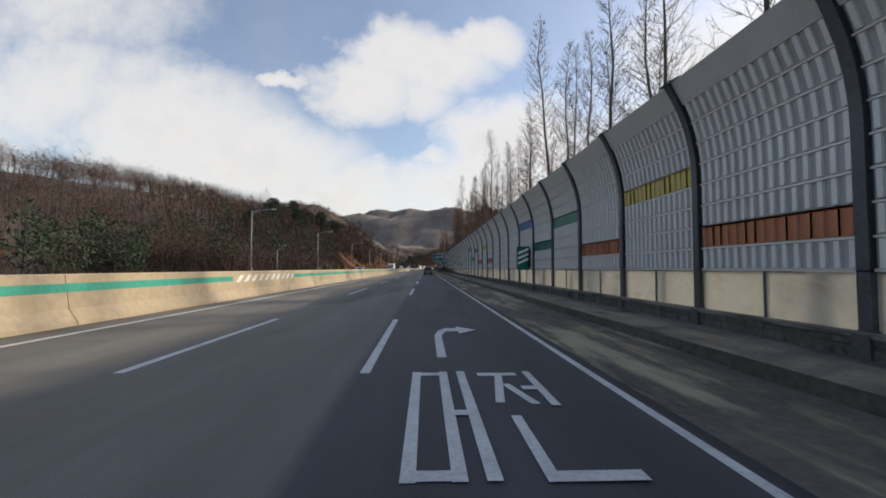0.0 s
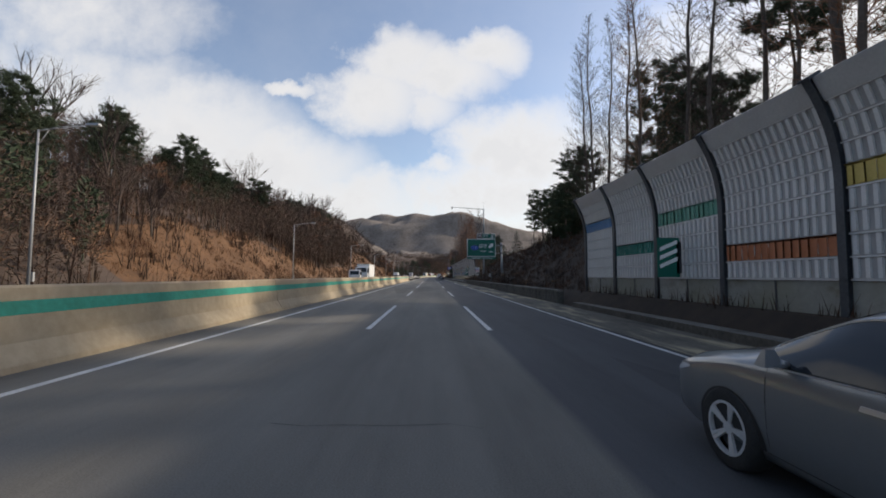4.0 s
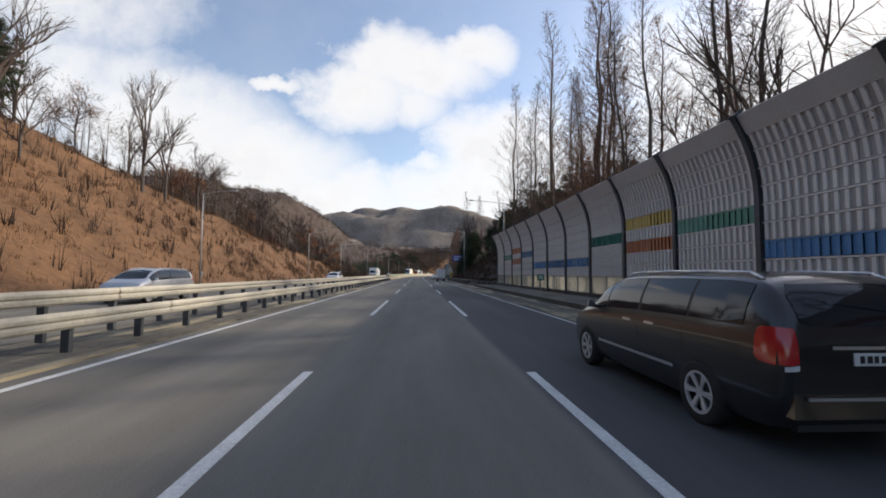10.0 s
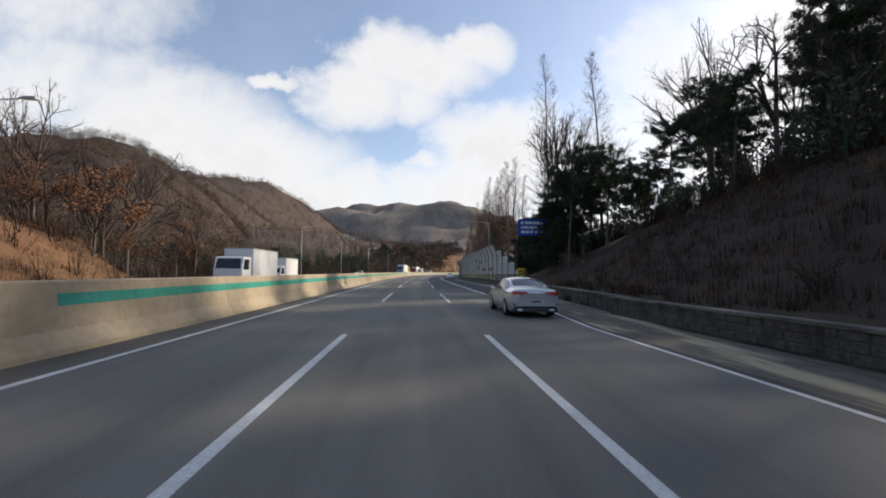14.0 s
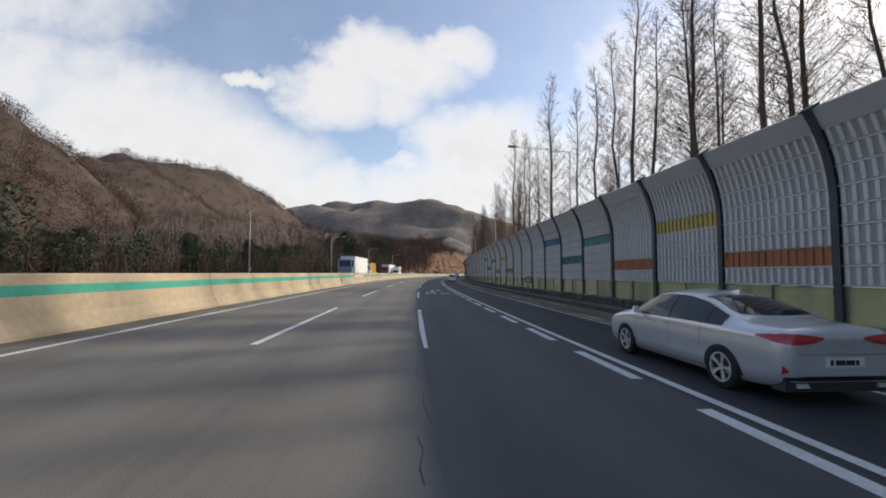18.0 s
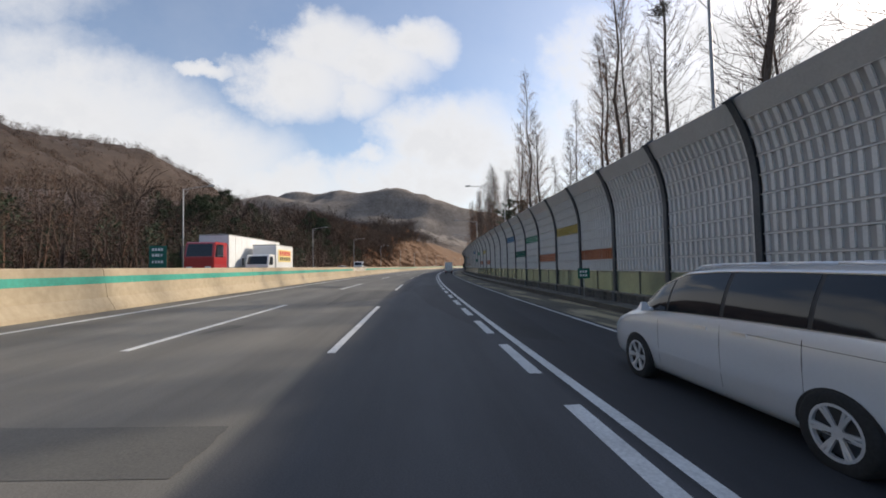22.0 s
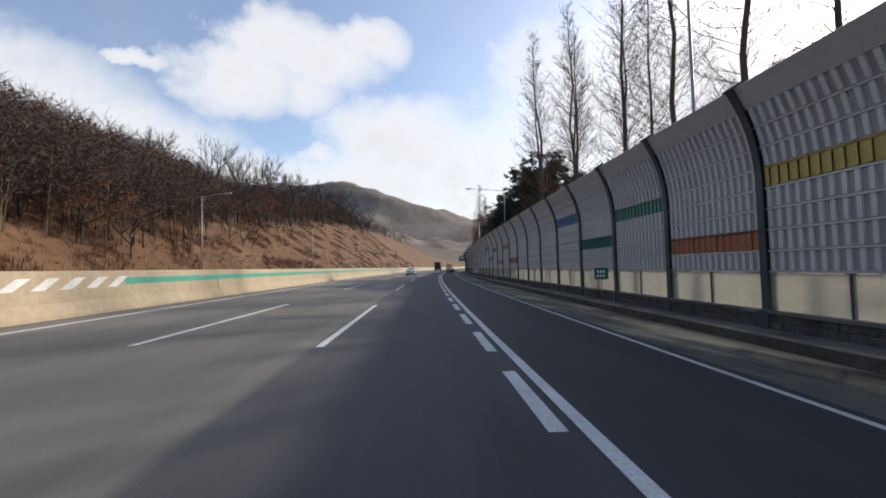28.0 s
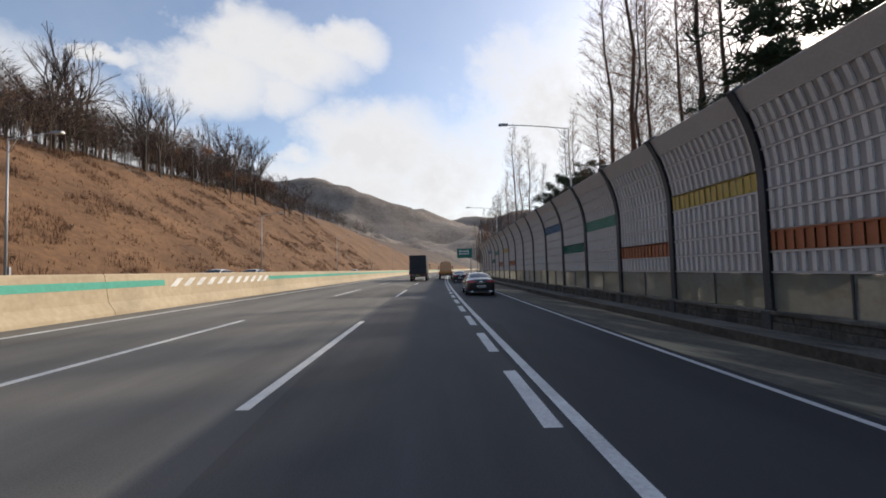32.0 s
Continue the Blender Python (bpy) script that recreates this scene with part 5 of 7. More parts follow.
def lamp(height, arm, label):
    """A tapered post with a gently rising arm to the left of its own x axis and a flat head."""
    e = empty("street_lamp", label, "street lamp", Matrix.Translation((0, 0, -900)))
    bm = bmesh.new()
    tube(bm, (0, 0, 0), (0, 0, height), .085, .05, 10)
    part("pole", bm, M_LAMPGREY, e)
    bm = bmesh.new()
    box(bm, -.22, .22, -.22, .22, 0, .04)
    for x in (-.15, .15):
        for y in (-.15, .15):
            tube(bm, (x, y, .03), (x, y, .12), .018, .018, 6)
    part("base_plate", bm, M_LAMPGREY, e)
    bm = bmesh.new()
    last = Vector((0, 0, height - .06))
    for i in range(5):
        k = (i + 1) / 5
        p = Vector((-arm * k, 0, height - .06 + .35 * math.sin(k * 1.4)))
        tube(bm, last, p, .035, .033, 8)
        last = p
    tube(bm, (0, 0, height - .9), (-arm * .22, 0, height + .05), .018, .018, 6)
    part("arm", bm, M_LAMPGREY, e)
    bm = bmesh.new()
    box(bm, last.x - .62, last.x + .05, -.13, .13, last.z - .02, last.z + .10, 0, .03)
    h = part("lamp_head", bm, M_LAMPGREY, e)
    bm = bmesh.new()
    box(bm, last.x - .56, last.x - .1, -.10, .10, last.z - .045, last.z - .02)
    part("lens", bm, M_LENS, h, "pale lamp lens")
    bm = bmesh.new()
    box(bm, -.14, .14, -.20, -.08, 1.0, 1.5)
    part("switch_box", bm, M_LAMPGREY, e)
    return e
LEFT_LAMPS = [-24, 16, 58.4, 93.5, 136, 178, 224, 270, 310, 350, 384, 440, 474, 514, 557, 600.8, 645.4, 682, 722, 764, 804, 846, 881, 921, 960, 1000]
RIGHT_LAMPS = [(325.5, 17.2), (365.2, 16.1), (448, 19.5), (490.5, 19.5), (528.2, 19.5), (571, 19.5), (611, 19.5), (652, 19.5), (695, 19.5), (732.2, 19.5), (773, 19.5), (811.8, 19.5), (851, 19.5), (892, 19.5), (932, 19.5), (972, 19.5)]
lampl = lamp(9.1, 2.6, "tall grey street lamp beside the opposite carriageway")
lampr = lamp(11.6, 4.3, "tall grey street lamp with a long arm behind the barrier")
lampl.matrix_basis = at(LEFT_LAMPS[0], -15.6, 0, 180)
tagged(lampl, group="lamps along the opposite side")
for s in LEFT_LAMPS[1:]:
    copy_thing(lampl, at(s, -15.6, 0, 180))
lampr.matrix_basis = at(*RIGHT_LAMPS[0], 0)
tagged(lampr, group="lamps behind the barrier")
for s, d in RIGHT_LAMPS[1:]:
    copy_thing(lampr, at(s, d, 0) @ Matrix.Scale(1.04 if s > 440 else 1.0, 4))
# utility pole with a long crossarm on the wooded slope
e = empty("utility_pole", "grey concrete utility pole with a long steel arm", "utility pole", at(231, -40, ground_height(231, -40) - .3))
bm = bmesh.new()
tube(bm, (0, 0, 0), (0, 0, 10.5), .20, .13, 10)
part("pole", bm, M_LAMPGREY, e)
bm = bmesh.new()
tube(bm, (-.6, 0, 9.7), (6.2, 0, 10.0), .06, .04, 8)
tube(bm, (0, 0, 8.6), (1.9, 0, 9.75), .035, .035, 6)
part("arm", bm, M_STEEL, e)
bm = bmesh.new()
box(bm, -.35, .35, -.5, -.12, 8.2, 9.1, 0, .04)
part("transformer_box", bm, M_LAMPGREY, e)
for x in (-.5, .1, .7):
    bm = bmesh.new()
    tube(bm, (x, 0, 9.75), (x, 0, 10.05), .05, .03, 8)
    part("insulator", bm, M_STEEL, e)
# short curved lamp on the far side
e = empty("street_lamp", "short grey lamp with a bent neck behind the median", "street lamp", at(71, -16.5, 0, 180))
bm = bmesh.new()
tube(bm, (0, 0, 0), (0, 0, 4.2), .06, .045, 8)
part("pole", bm, M_LAMPGREY, e)
bm = bmesh.new()
_l = Vector((0, 0, 4.2))
for i in range(5):
    a = (i + 1) / 5 * 1.3
    p = Vector((-.9 * math.sin(a), 0, 4.2 + .7 * (1 - math.cos(a)) + .4 * math.sin(a)))
    tube(bm, _l, p, .03, .03, 8)
    _l = p
part("arm", bm, M_LAMPGREY, e)
bm = bmesh.new()
box(bm, _l.x - .6, _l.x, -.12, .12, _l.z - .06, _l.z + .06, 0, .03)
part("lamp_head", bm, M_LAMPGREY, e)

def text_mesh(body, size, mat, stretch=1.0):
    """Flat lettering in the built-in font, as a mesh facing -y."""
    c = bpy.data.curves.new("lettering", "FONT")
    c.body, c.size, c.extrude, c.align_x, c.align_y = body, size, .004, "CENTER", "CENTER"
    ob = bpy.data.objects.new("lettering", c)
    scene.collection.objects.link(ob)
    dg = bpy.context.evaluated_depsgraph_get()
    me = bpy.data.meshes.new_from_object(ob.evaluated_get(dg))
    bpy.data.objects.remove(ob)
    me.transform(Matrix.Diagonal((stretch, 1, 1, 1)))
    me.transform(Matrix.Rotation(radians(90), 4, "X"))
    me.materials.clear()
    me.materials.append(mat)
    return me
def strokes(bm, glyph, x, y, w, h, t, depth=.02, z=True):
    """Bars along a list of stroke ends in a unit square, drawn w by h at (x, y), facing -y."""
    for ax, ay, bx, by in glyph:
        a, b = Vector((x + ax * w, 0, y + ay * h)), Vector((x + bx * w, 0, y + by * h))
        d = (b - a).normalized()
        n = Vector((-d.z, 0, d.x)) * t / 2
        a, b = a - d * t / 2, b + d * t / 2
        vs = [bm.verts.new(p + Vector((0, o, 0))) for o in (-depth, 0) for p in (a - n, b - n, b + n, a + n)]
        for q in ((0, 1, 2, 3), (4, 7, 6, 5), (0, 4, 5, 1), (1, 5, 6, 2), (2, 6, 7, 3), (3, 7, 4, 0)):
            bm.faces.new([vs[i] for i in q])
# Korean syllables as strokes: dae and jeon
DAE = [(.05, .92, .05, .12), (.05, .92, .45, .92), (.05, .12, .45, .12), (.62, 1, .62, 0), (.62, .52, .92, .52), (.92, 1, .92, 0)]
JEON = [(.05, .92, .55, .92), (.30, .90, .08, .50), (.32, .78, .55, .50), (.88, 1, .88, .42), (.62, .70, .88, .70), (.22, .30, .22, .03), (.22, .03, .92, .03)]
def board(bm, x0, x1, z0, z1, y0, y1, r=.12):
    """A rounded plate in the x-z plane."""
    pts = []
    for cx, cz, a0 in ((x1 - r, z1 - r, 0), (x0 + r, z1 - r, 90), (x0 + r, z0 + r, 180), (x1 - r, z0 + r, 270)):
        for k in range(5):
            a = radians(a0 + 22.5 * k)
            pts.append((cx + r * math.cos(a), cz + r * math.sin(a)))
    f = [bm.verts.new((x, y0, z)) for x, z in pts]
    g = [bm.verts.new((x, y1, z)) for x, z in pts]
    bm.faces.new(f[::-1])
    bm.faces.new(g)
    n = len(pts)
    for i in range(n):
        bm.faces.new((f[i], f[(i + 1) % n], g[(i + 1) % n], g[i]))
    bmesh.ops.recalc_face_normals(bm, faces=bm.faces)
def bars(bm, x0, x1, z, h, n, y, rng):
    x = x0
    while x < x1 - .02:
        w = min(x1 - x, (x1 - x0) / n * rng.uniform(.5, .9))
        box(bm, x, x + w, y - .006, y, z, z + h)
        x += (x1 - x0) / n
_r = random.Random(8)
# exit sign on its mast; x runs across the road
es = empty("exit_sign", "green motorway exit sign on a blue-grey mast beyond the wall", "road sign", at(179.6, 0, 0))
bm = bmesh.new()
tube(bm, (16.85, .35, .5), (16.60, .35, 6.9), .19, .15, 12)
part("mast", bm, M_SIGNPOLE, es)
for z in (5.2, 6.45):
    bm = bmesh.new()
    tube(bm, (16.65, .35, z), (11.6, .2, z), .06, .06, 8)
    part("bracket_arm", bm, M_SIGNPOLE, es)
    bm = bmesh.new()
    tube(bm, (16.75, .35, z - .12), (16.62, .35, z + .12), .24, .24, 12)
    part("clamp", bm, M_POST, es)
bm = bmesh.new()
board(bm, 11.15, 15.68, 4.62, 7.42, .0, .05)
panel = part("board", bm, M_SIGNWHITE, es)
bm = bmesh.new()
board(bm, 11.22, 15.61, 4.69, 7.35, -.012, .0)
part("board_face", bm, M_SIGNGREEN, panel, "dark green sign face")
bm = bmesh.new()
bmesh.ops.create_circle(bm, cap_ends=True, segments=36, radius=1.0)
for f in bm.faces[:]:
    bmesh.ops.extrude_face_region(bm, geom=[f])
bmesh.ops.transform(bm, matrix=Matrix.Translation((12.35, -.018, 6.02)) @ Matrix.Rotation(radians(90), 4, "X") @ Matrix.Diagonal((.66, .43, 1, 1)), verts=bm.verts)
part("shield_rim", bm, M_SIGNWHITE, panel)
bm = bmesh.new()
bmesh.ops.create_circle(bm, cap_ends=True, segments=36, radius=1.0)
bmesh.ops.transform(bm, matrix=Matrix.Translation((12.35, -.024, 6.02)) @ Matrix.Rotation(radians(90), 4, "X") @ Matrix.Diagonal((.60, .37, 1, 1)), verts=bm.verts)
part("shield", bm, M_SIGNBLUE, panel, "blue oval route shield")
part("lettering", text_mesh("17", .62, M_SIGNWHITE), None, panel, "", Matrix.Translation((12.35, -.034, 6.02)))
part("lettering", text_mesh("Daejeon", .36, M_SIGNWHITE, .85), None, panel, "", Matrix.Translation((13.70, -.024, 5.50)))
part("lettering", text_mesh("150m", .42, M_SIGNWHITE, .85), None, panel, "", Matrix.Translation((14.92, -.024, 5.42)))
bm = bmesh.new()
strokes(bm, DAE, 13.10, 6.02, .46, .58, .085)
strokes(bm, JEON, 13.76, 6.02, .50, .58, .075)
part("lettering", bm, M_SIGNWHITE, panel, "", Matrix.Translation((0, -.012, 0)))
bm = bmesh.new()
_arrow = [(-.36, -.36), (-.12, -.42), (.14, -.12), (.32, -.30), (.36, .36), (-.30, .32), (-.12, .14), (-.42, -.12)]
v = [bm.verts.new((14.95 + x, -.026, 6.38 + z)) for x, z in _arrow]
bm.faces.new(v)
part("arrow", bm, M_SIGNWHITE, panel, "slanting white arrow")
bm = bmesh.new()
board(bm, 11.15, 15.68, 4.24, 4.56, .0, .05, .05)
strip_ = part("lower_strip", bm, M_SIGNGREEN, es)
bm = bmesh.new()
bars(bm, 11.9, 13.3, 4.32, .15, 9, -.0, _r)
bars(bm, 13.5, 15.2, 4.34, .10, 16, -.0, _r)
part("lettering_bars", bm, M_SIGNWHITE, strip_, "small white lettering")
bm = bmesh.new()
board(bm, 12.72, 15.62, 7.50, 8.28, .0, .05, .05)
tag = part("number_board", bm, M_SIGNWHITE, es)
bm = bmesh.new()
board(bm, 12.77, 15.57, 7.55, 8.23, -.012, 0, .04)
part("number_face", bm, M_SIGNGREEN, tag)
bm = bmesh.new()
board(bm, 12.79, 13.55, 7.57, 8.21, -.02, -.012, .04)
part("number_patch", bm, M_BROWN, tag, "brown number patch")
part("lettering", text_mesh("30", .52, M_SIGNWHITE, .9), None, tag, "", Matrix.Translation((13.17, -.032, 7.89)))
bm = bmesh.new()
strokes(bm, DAE, 13.72, 7.74, .28, .32, .045)
strokes(bm, JEON, 14.12, 7.74, .32, .32, .04)
part("lettering", bm, M_SIGNWHITE, tag, "", Matrix.Translation((0, -.012, 0)))
bm = bmesh.new()
for pts in (((14.92, 7.62), (15.08, 7.62), (15.14, 8.14), (15.06, 8.14)), ((15.14, 7.62), (15.3, 7.62), (15.24, 8.14), (15.18, 8.14)), ((15.3, 7.95), (15.5, 8.16), (15.3, 8.16), (15.22, 7.95))):
    bm.faces.new([bm.verts.new((x, -.022, z)) for x, z in pts])
part("junction_symbol", bm, M_SIGNWHITE, tag)
for x in (13.1, 15.2):
    bm = bmesh.new()
    box(bm, x - .05, x + .05, .05, .1, 7.35, 7.6)
    part("tag_bracket", bm, M_SIGNPOLE, es)

# camera mast with its long arm
cm = empty("camera_mast", "tall blue-grey steel mast with a long arm and cabinet", "mast", at(208.9, 17.5, 0))
bm = bmesh.new()
tube(bm, (0, 0, .8), (0, 0, 9.0), .24, .19, 12)
part("lower_pole", bm, M_SIGNPOLE, cm)
bm = bmesh.new()
tube(bm, (0, 0, 8.9), (0, 0, 9.3), .25, .25, 12)
part("flange", bm, M_SIGNPOLE, cm)
bm = bmesh.new()
tube(bm, (0, 0, 9.2), (0, 0, 17.1), .17, .12, 12)
part("upper_pole", bm, M_SIGNPOLE, cm)
bm = bmesh.new()
tube(bm, (0, 0, 17.1), (0, 0, 18.9), .03, .012, 6)
part("lightning_rod", bm, M_POST, cm)
bm = bmesh.new()
tube(bm, (0, 0, 17.0), (-7.3, 0, 17.45), .07, .05, 8)
part("arm", bm, M_SIGNPOLE, cm)
bm = bmesh.new()
tube(bm, (0, 0, 13.2), (-4.0, 0, 17.2), .035, .035, 6)
part("brace", bm, M_SIGNPOLE, cm)
bm = bmesh.new()
box(bm, -7.5, -7.2, -.2, .2, 17.1, 17.5, 0, .04)
part("camera_head", bm, M_BLACK, cm)
bm = bmesh.new()
box(bm, -.1, .45, -.55, -.2, 1.0, 2.1, 0, .02)
part("cabinet", bm, M_SIGNBACK, cm, "grey control cabinet")
# small roadside cabinet post behind the wall
bp_ = empty("cabinet_post", "short pale concrete post with a white meter box", "post", at(174.8, 14.3, .8))
bm = bmesh.new()
box(bm, -.09, .09, -.09, .09, -.3, 1.45, 0, .01)
part("post", bm, M_KERB, bp_)
bm = bmesh.new()
box(bm, -.34, -.08, -.14, .14, .75, 1.25, 0, .02)
part("meter_box", bm, M_SIGNBACK, bp_)
# banner on the first low bay
bn = empty("banner", "white cloth banner with coloured lettering above the low barrier", "banner", at(211.7, 16.35, .1, -84))
bm = bmesh.new()
nx, nz = 14, 6
g = [[bm.verts.new((-2.1 + 4.2 * i / nx, .04 * math.sin(i * .9), 2.45 + 1.1 * j / nz)) for j in range(nz + 1)] for i in range(nx + 1)]
for i in range(nx):
    for j in range(nz):
        bm.faces.new((g[i][j], g[i + 1][j], g[i + 1][j + 1], g[i][j + 1]))
part("cloth", bm, plain("banner_cloth", (.72, .72, .74), .8), bn)
for z, n, m in ((3.05, 7, M_SIGNBLUE), (2.65, 6, M_SIGNRED)):
    bm = bmesh.new()
    bars(bm, -1.8, 1.8, z, .26, n, -.05, _r)
    part("lettering_bars", bm, m, bn)
for x in (-2.15, 2.15):
    bm = bmesh.new()
    tube(bm, (x, 0, 0), (x, 0, 3.6), .04, .04, 8)
    part("pole", bm, M_POST, bn)
# blue direction sign
bs = empty("direction_sign", "blue direction sign on a cantilever post past the wall", "road sign", at(413, 0, 0))
bm = bmesh.new()
tube(bm, (22.6, .3, 0), (22.6, .3, 8.4), .16, .12, 10)
part("mast", bm, M_SIGNPOLE, bs)
bm = bmesh.new()
tube(bm, (22.6, .3, 7.1), (18, .2, 7.1), .07, .07, 8)
part("arm", bm, M_SIGNPOLE, bs)
bm = bmesh.new()
board(bm, 17.4, 21.6, 6.0, 8.0, 0, .05)
bb = part("board", bm, M_SIGNBLUE, bs)
for z, n in ((7.4, 6), (6.85, 8), (6.3, 5)):
    bm = bmesh.new()
    bars(bm, 17.8, 20.6, z, .3, n, -.002, _r)
    part("lettering_bars", bm, M_SIGNWHITE, bb, "white lettering")
bm = bmesh.new()
v = [bm.verts.new((21.1 + x * .6, -.012, 6.75 + z * .6)) for x, z in _arrow]
bm.faces.new(v)
part("arrow", bm, M_SIGNWHITE, bb)
# far green exit board
gs = empty("exit_board", "green exit board standing before the noise barrier", "road sign", at(938, 0, 0))
bm = bmesh.new()
board(bm, 13.2, 17.4, 4.3, 6.9, 0, .05)
gb = part("board", bm, M_SIGNGREEN, gs)
for z, n in ((6.0, 5), (5.3, 7)):
    bm = bmesh.new()
    bars(bm, 13.8, 16.6, z, .36, n, -.002, _r)
    part("lettering_bars", bm, M_SIGNWHITE, gb, "white lettering")
bm = bmesh.new()
tube(bm, (17.0, .2, 0), (17.0, .2, 7.0), .16, .14, 10)
part("mast", bm, M_SIGNPOLE, gs)
# chevron plates and kilometre plates fixed to the barrier
def chevron(s, d, z, mat, label):
    e = empty("chevron_sign", label, "road sign", at(s, d, z))
    bm = bmesh.new()
    board(bm, -.42, .42, -.75, .75, 0, .04, .04)
    p = part("plate", bm, mat, e)
    for k in (-.42, -.1, .22):
        bm = bmesh.new()
        for q in (((-.34, k), (.34, k + .30), (.34, k + .45), (-.34, k + .15)),):
            bm.faces.new([bm.verts.new((x, -.006, zz)) for x, zz in q])
        part("bar", bm, M_SIGNWHITE if mat is M_SIGNGREEN else M_BLACK, p)
    bm = bmesh.new()
    box(bm, .3, .5, .0, .06, -.6, .6)
    part("bracket", bm, M_POST, e)
chevron(27.4, 14.4, 2.3, M_SIGNGREEN, "dark green plate with white slanting bars on the barrier")
chevron(129, 14.4, 2.4, M_SIGNGREEN, "dark green plate with white slanting bars on the barrier")
chevron(235.7, 15.8, 2.55, M_SIGNGREEN, "dark green plate with white slanting bars on the barrier")
chevron(408, 16.6, 1.5, M_YELLOW, "yellow and black hazard plate at the barrier's end")
def km_plate(s, d):
    e = empty("distance_plate", "small green distance plate on a thin post by the wall", "road sign", at(s, d, .2))
    bm = bmesh.new()
    tube(bm, (0, .03, 0), (0, .03, 1.25), .03, .03, 8)
    part("post", bm, M_STEEL, e)
    bm = bmesh.new()
    board(bm, -.3, .3, 1.0, 1.5, 0, .02, .03)
    p = part("plate", bm, M_SIGNGREEN, e)
    for z in (1.28, 1.1):
        bm = bmesh.new()
        bars(bm, -.2, .2, z, .11, 3, -.002, _r)
        part("lettering_bars", bm, M_SIGNWHITE, p)
for s, d in ((303.8, 15.9), (494, 16.9), (577, 16.9), (735, 16.9)):
    km_plate(s, d)

# tall green plate on two posts beyond the opposite carriageway
e = empty("roadside_sign", "tall green plate on two posts beyond the opposite carriageway", "road sign", at(598.6, -16.7, 0, 12))
for x in (-.45, .45):
    bm = bmesh.new()
    tube(bm, (x, .05, 0), (x, .05, 2.9), .04, .04, 8)
    part("post", bm, M_STEEL, e)
bm = bmesh.new()
board(bm, -.75, .75, .75, 3.15, 0, .03, .08)
pl = part("plate", bm, M_SIGNGREEN, e)
for z in (2.65, 2.1, 1.45):
    bm = bmesh.new()
    bars(bm, -.5, .5, z, .26, 4, -.003, _r)
    part("lettering_bars", bm, M_SIGNWHITE, pl)

# striped marker where the barrier begins
e = empty("hazard_marker", "black and orange striped marker board at the barrier's end", "road sign", at(408.6, 17.1))
bm = bmesh.new()
tube(bm, (0, .04, 0), (0, .04, 1.75), .03, .03, 8)
part("post", bm, M_LAMPGREY, e)
bm = bmesh.new()
box(bm, -.26, .26, -.01, .01, .80, 1.74, 0, .01)
pb = part("board", bm, M_BLACK, e)
for i in range(4):
    bm = bmesh.new()
    z = .84 + i * .22
    bm.faces.new([bm.verts.new(p) for p in ((-.24, -.014, z), (.24, -.014, z + .12), (.24, -.014, z + .22), (-.24, -.014, z + .10))])
    part("stripe", bm, COL["orange"], pb)
# ---- painted words and arrows on the road ----
def road_mark(name, polys, s, d, w, ln, label):
    """Polygons in a unit square, w across and ln along, laid flat on the road."""
    bm = bmesh.new()
    for i, poly in enumerate(polys):
        bm.faces.new([bm.verts.new((x * w, y * ln, .006 + .0015 * i)) for x, y in poly])
    bmesh.ops.recalc_face_normals(bm, faces=bm.faces)
    me = mesh_of(name, bm, M_PAINT)
    if me.polygons and me.polygons[0].normal.z < 0:
        me.flip_normals()
    part(name, me, None, road, label, at(s, d))
def bars_of(glyph, tx, ty):
    out = []
    for ax, ay, bx, by in glyph:
        if abs(ax - bx) < .02:
            out.append([(ax - tx / 2, min(ay, by)), (ax + tx / 2, min(ay, by)), (ax + tx / 2, max(ay, by)), (ax - tx / 2, max(ay, by))])
        elif abs(ay - by) < .02:
            out.append([(ax - tx / 2, ay - ty / 2), (bx + tx / 2, ay - ty / 2), (bx + tx / 2, ay + ty / 2), (ax - tx / 2, ay + ty / 2)])
        else:
            out.append([(ax - tx / 2, ay), (ax + tx / 2, ay), (bx + tx / 2, by), (bx - tx / 2, by)])
    return out
ARROW_R = [[(.10, 0), (.24, 0), (.24, .62), (.10, .62)], [(.10, .62), (.24, .62), (.34, .78), (.34, .92), (.18, .80)], [(.34, .78), (.62, .78), (.62, .92), (.34, .92)], [(.60, .68), (1.0, .84), (.60, 1.0)]]
DAE_R = bars_of([(.10, 0, .10, 1), (.12, .96, .46, .96), (.12, .03, .46, .03), (.58, 0, .58, 1), (.58, .45, .86, .45), (.90, 0, .90, 1)], .15, .05)
JEON_R = bars_of([(.05, .96, .60, .96), (.34, .94, .12, .56), (.36, .80, .60, .54), (.86, .52, .86, 1), (.64, .74, .86, .74), (.22, .02, .22, .42), (.22, .02, 1.0, .02)], .13, .05)
road_mark("road_word", DAE_R, 3.75, 7.90, .82, 3.3, "worn white word painted on the lane")
road_mark("road_word", JEON_R, 3.75, 8.90, .86, 3.3, "worn white word painted on the lane")
road_mark("road_arrow", ARROW_R, 8.1, 8.2, 1.2, 3.9, "white right-bending arrow painted on the lane")
road_mark("road_word", DAE_R, 229.8, 8.05, .85, 3.6, "worn white word painted on the lane")
road_mark("road_word", JEON_R, 229.8, 9.05, .86, 3.6, "worn white word painted on the lane")
road_mark("road_arrow", ARROW_R, 235, 8.3, 1.2, 4.5, "white right-bending arrow painted on the lane")
road_mark("road_word", DAE_R, 333.4, 8.05, .85, 3.4, "worn white word painted on the lane")
road_mark("road_word", JEON_R, 333.4, 9.05, .86, 3.4, "worn white word painted on the lane")
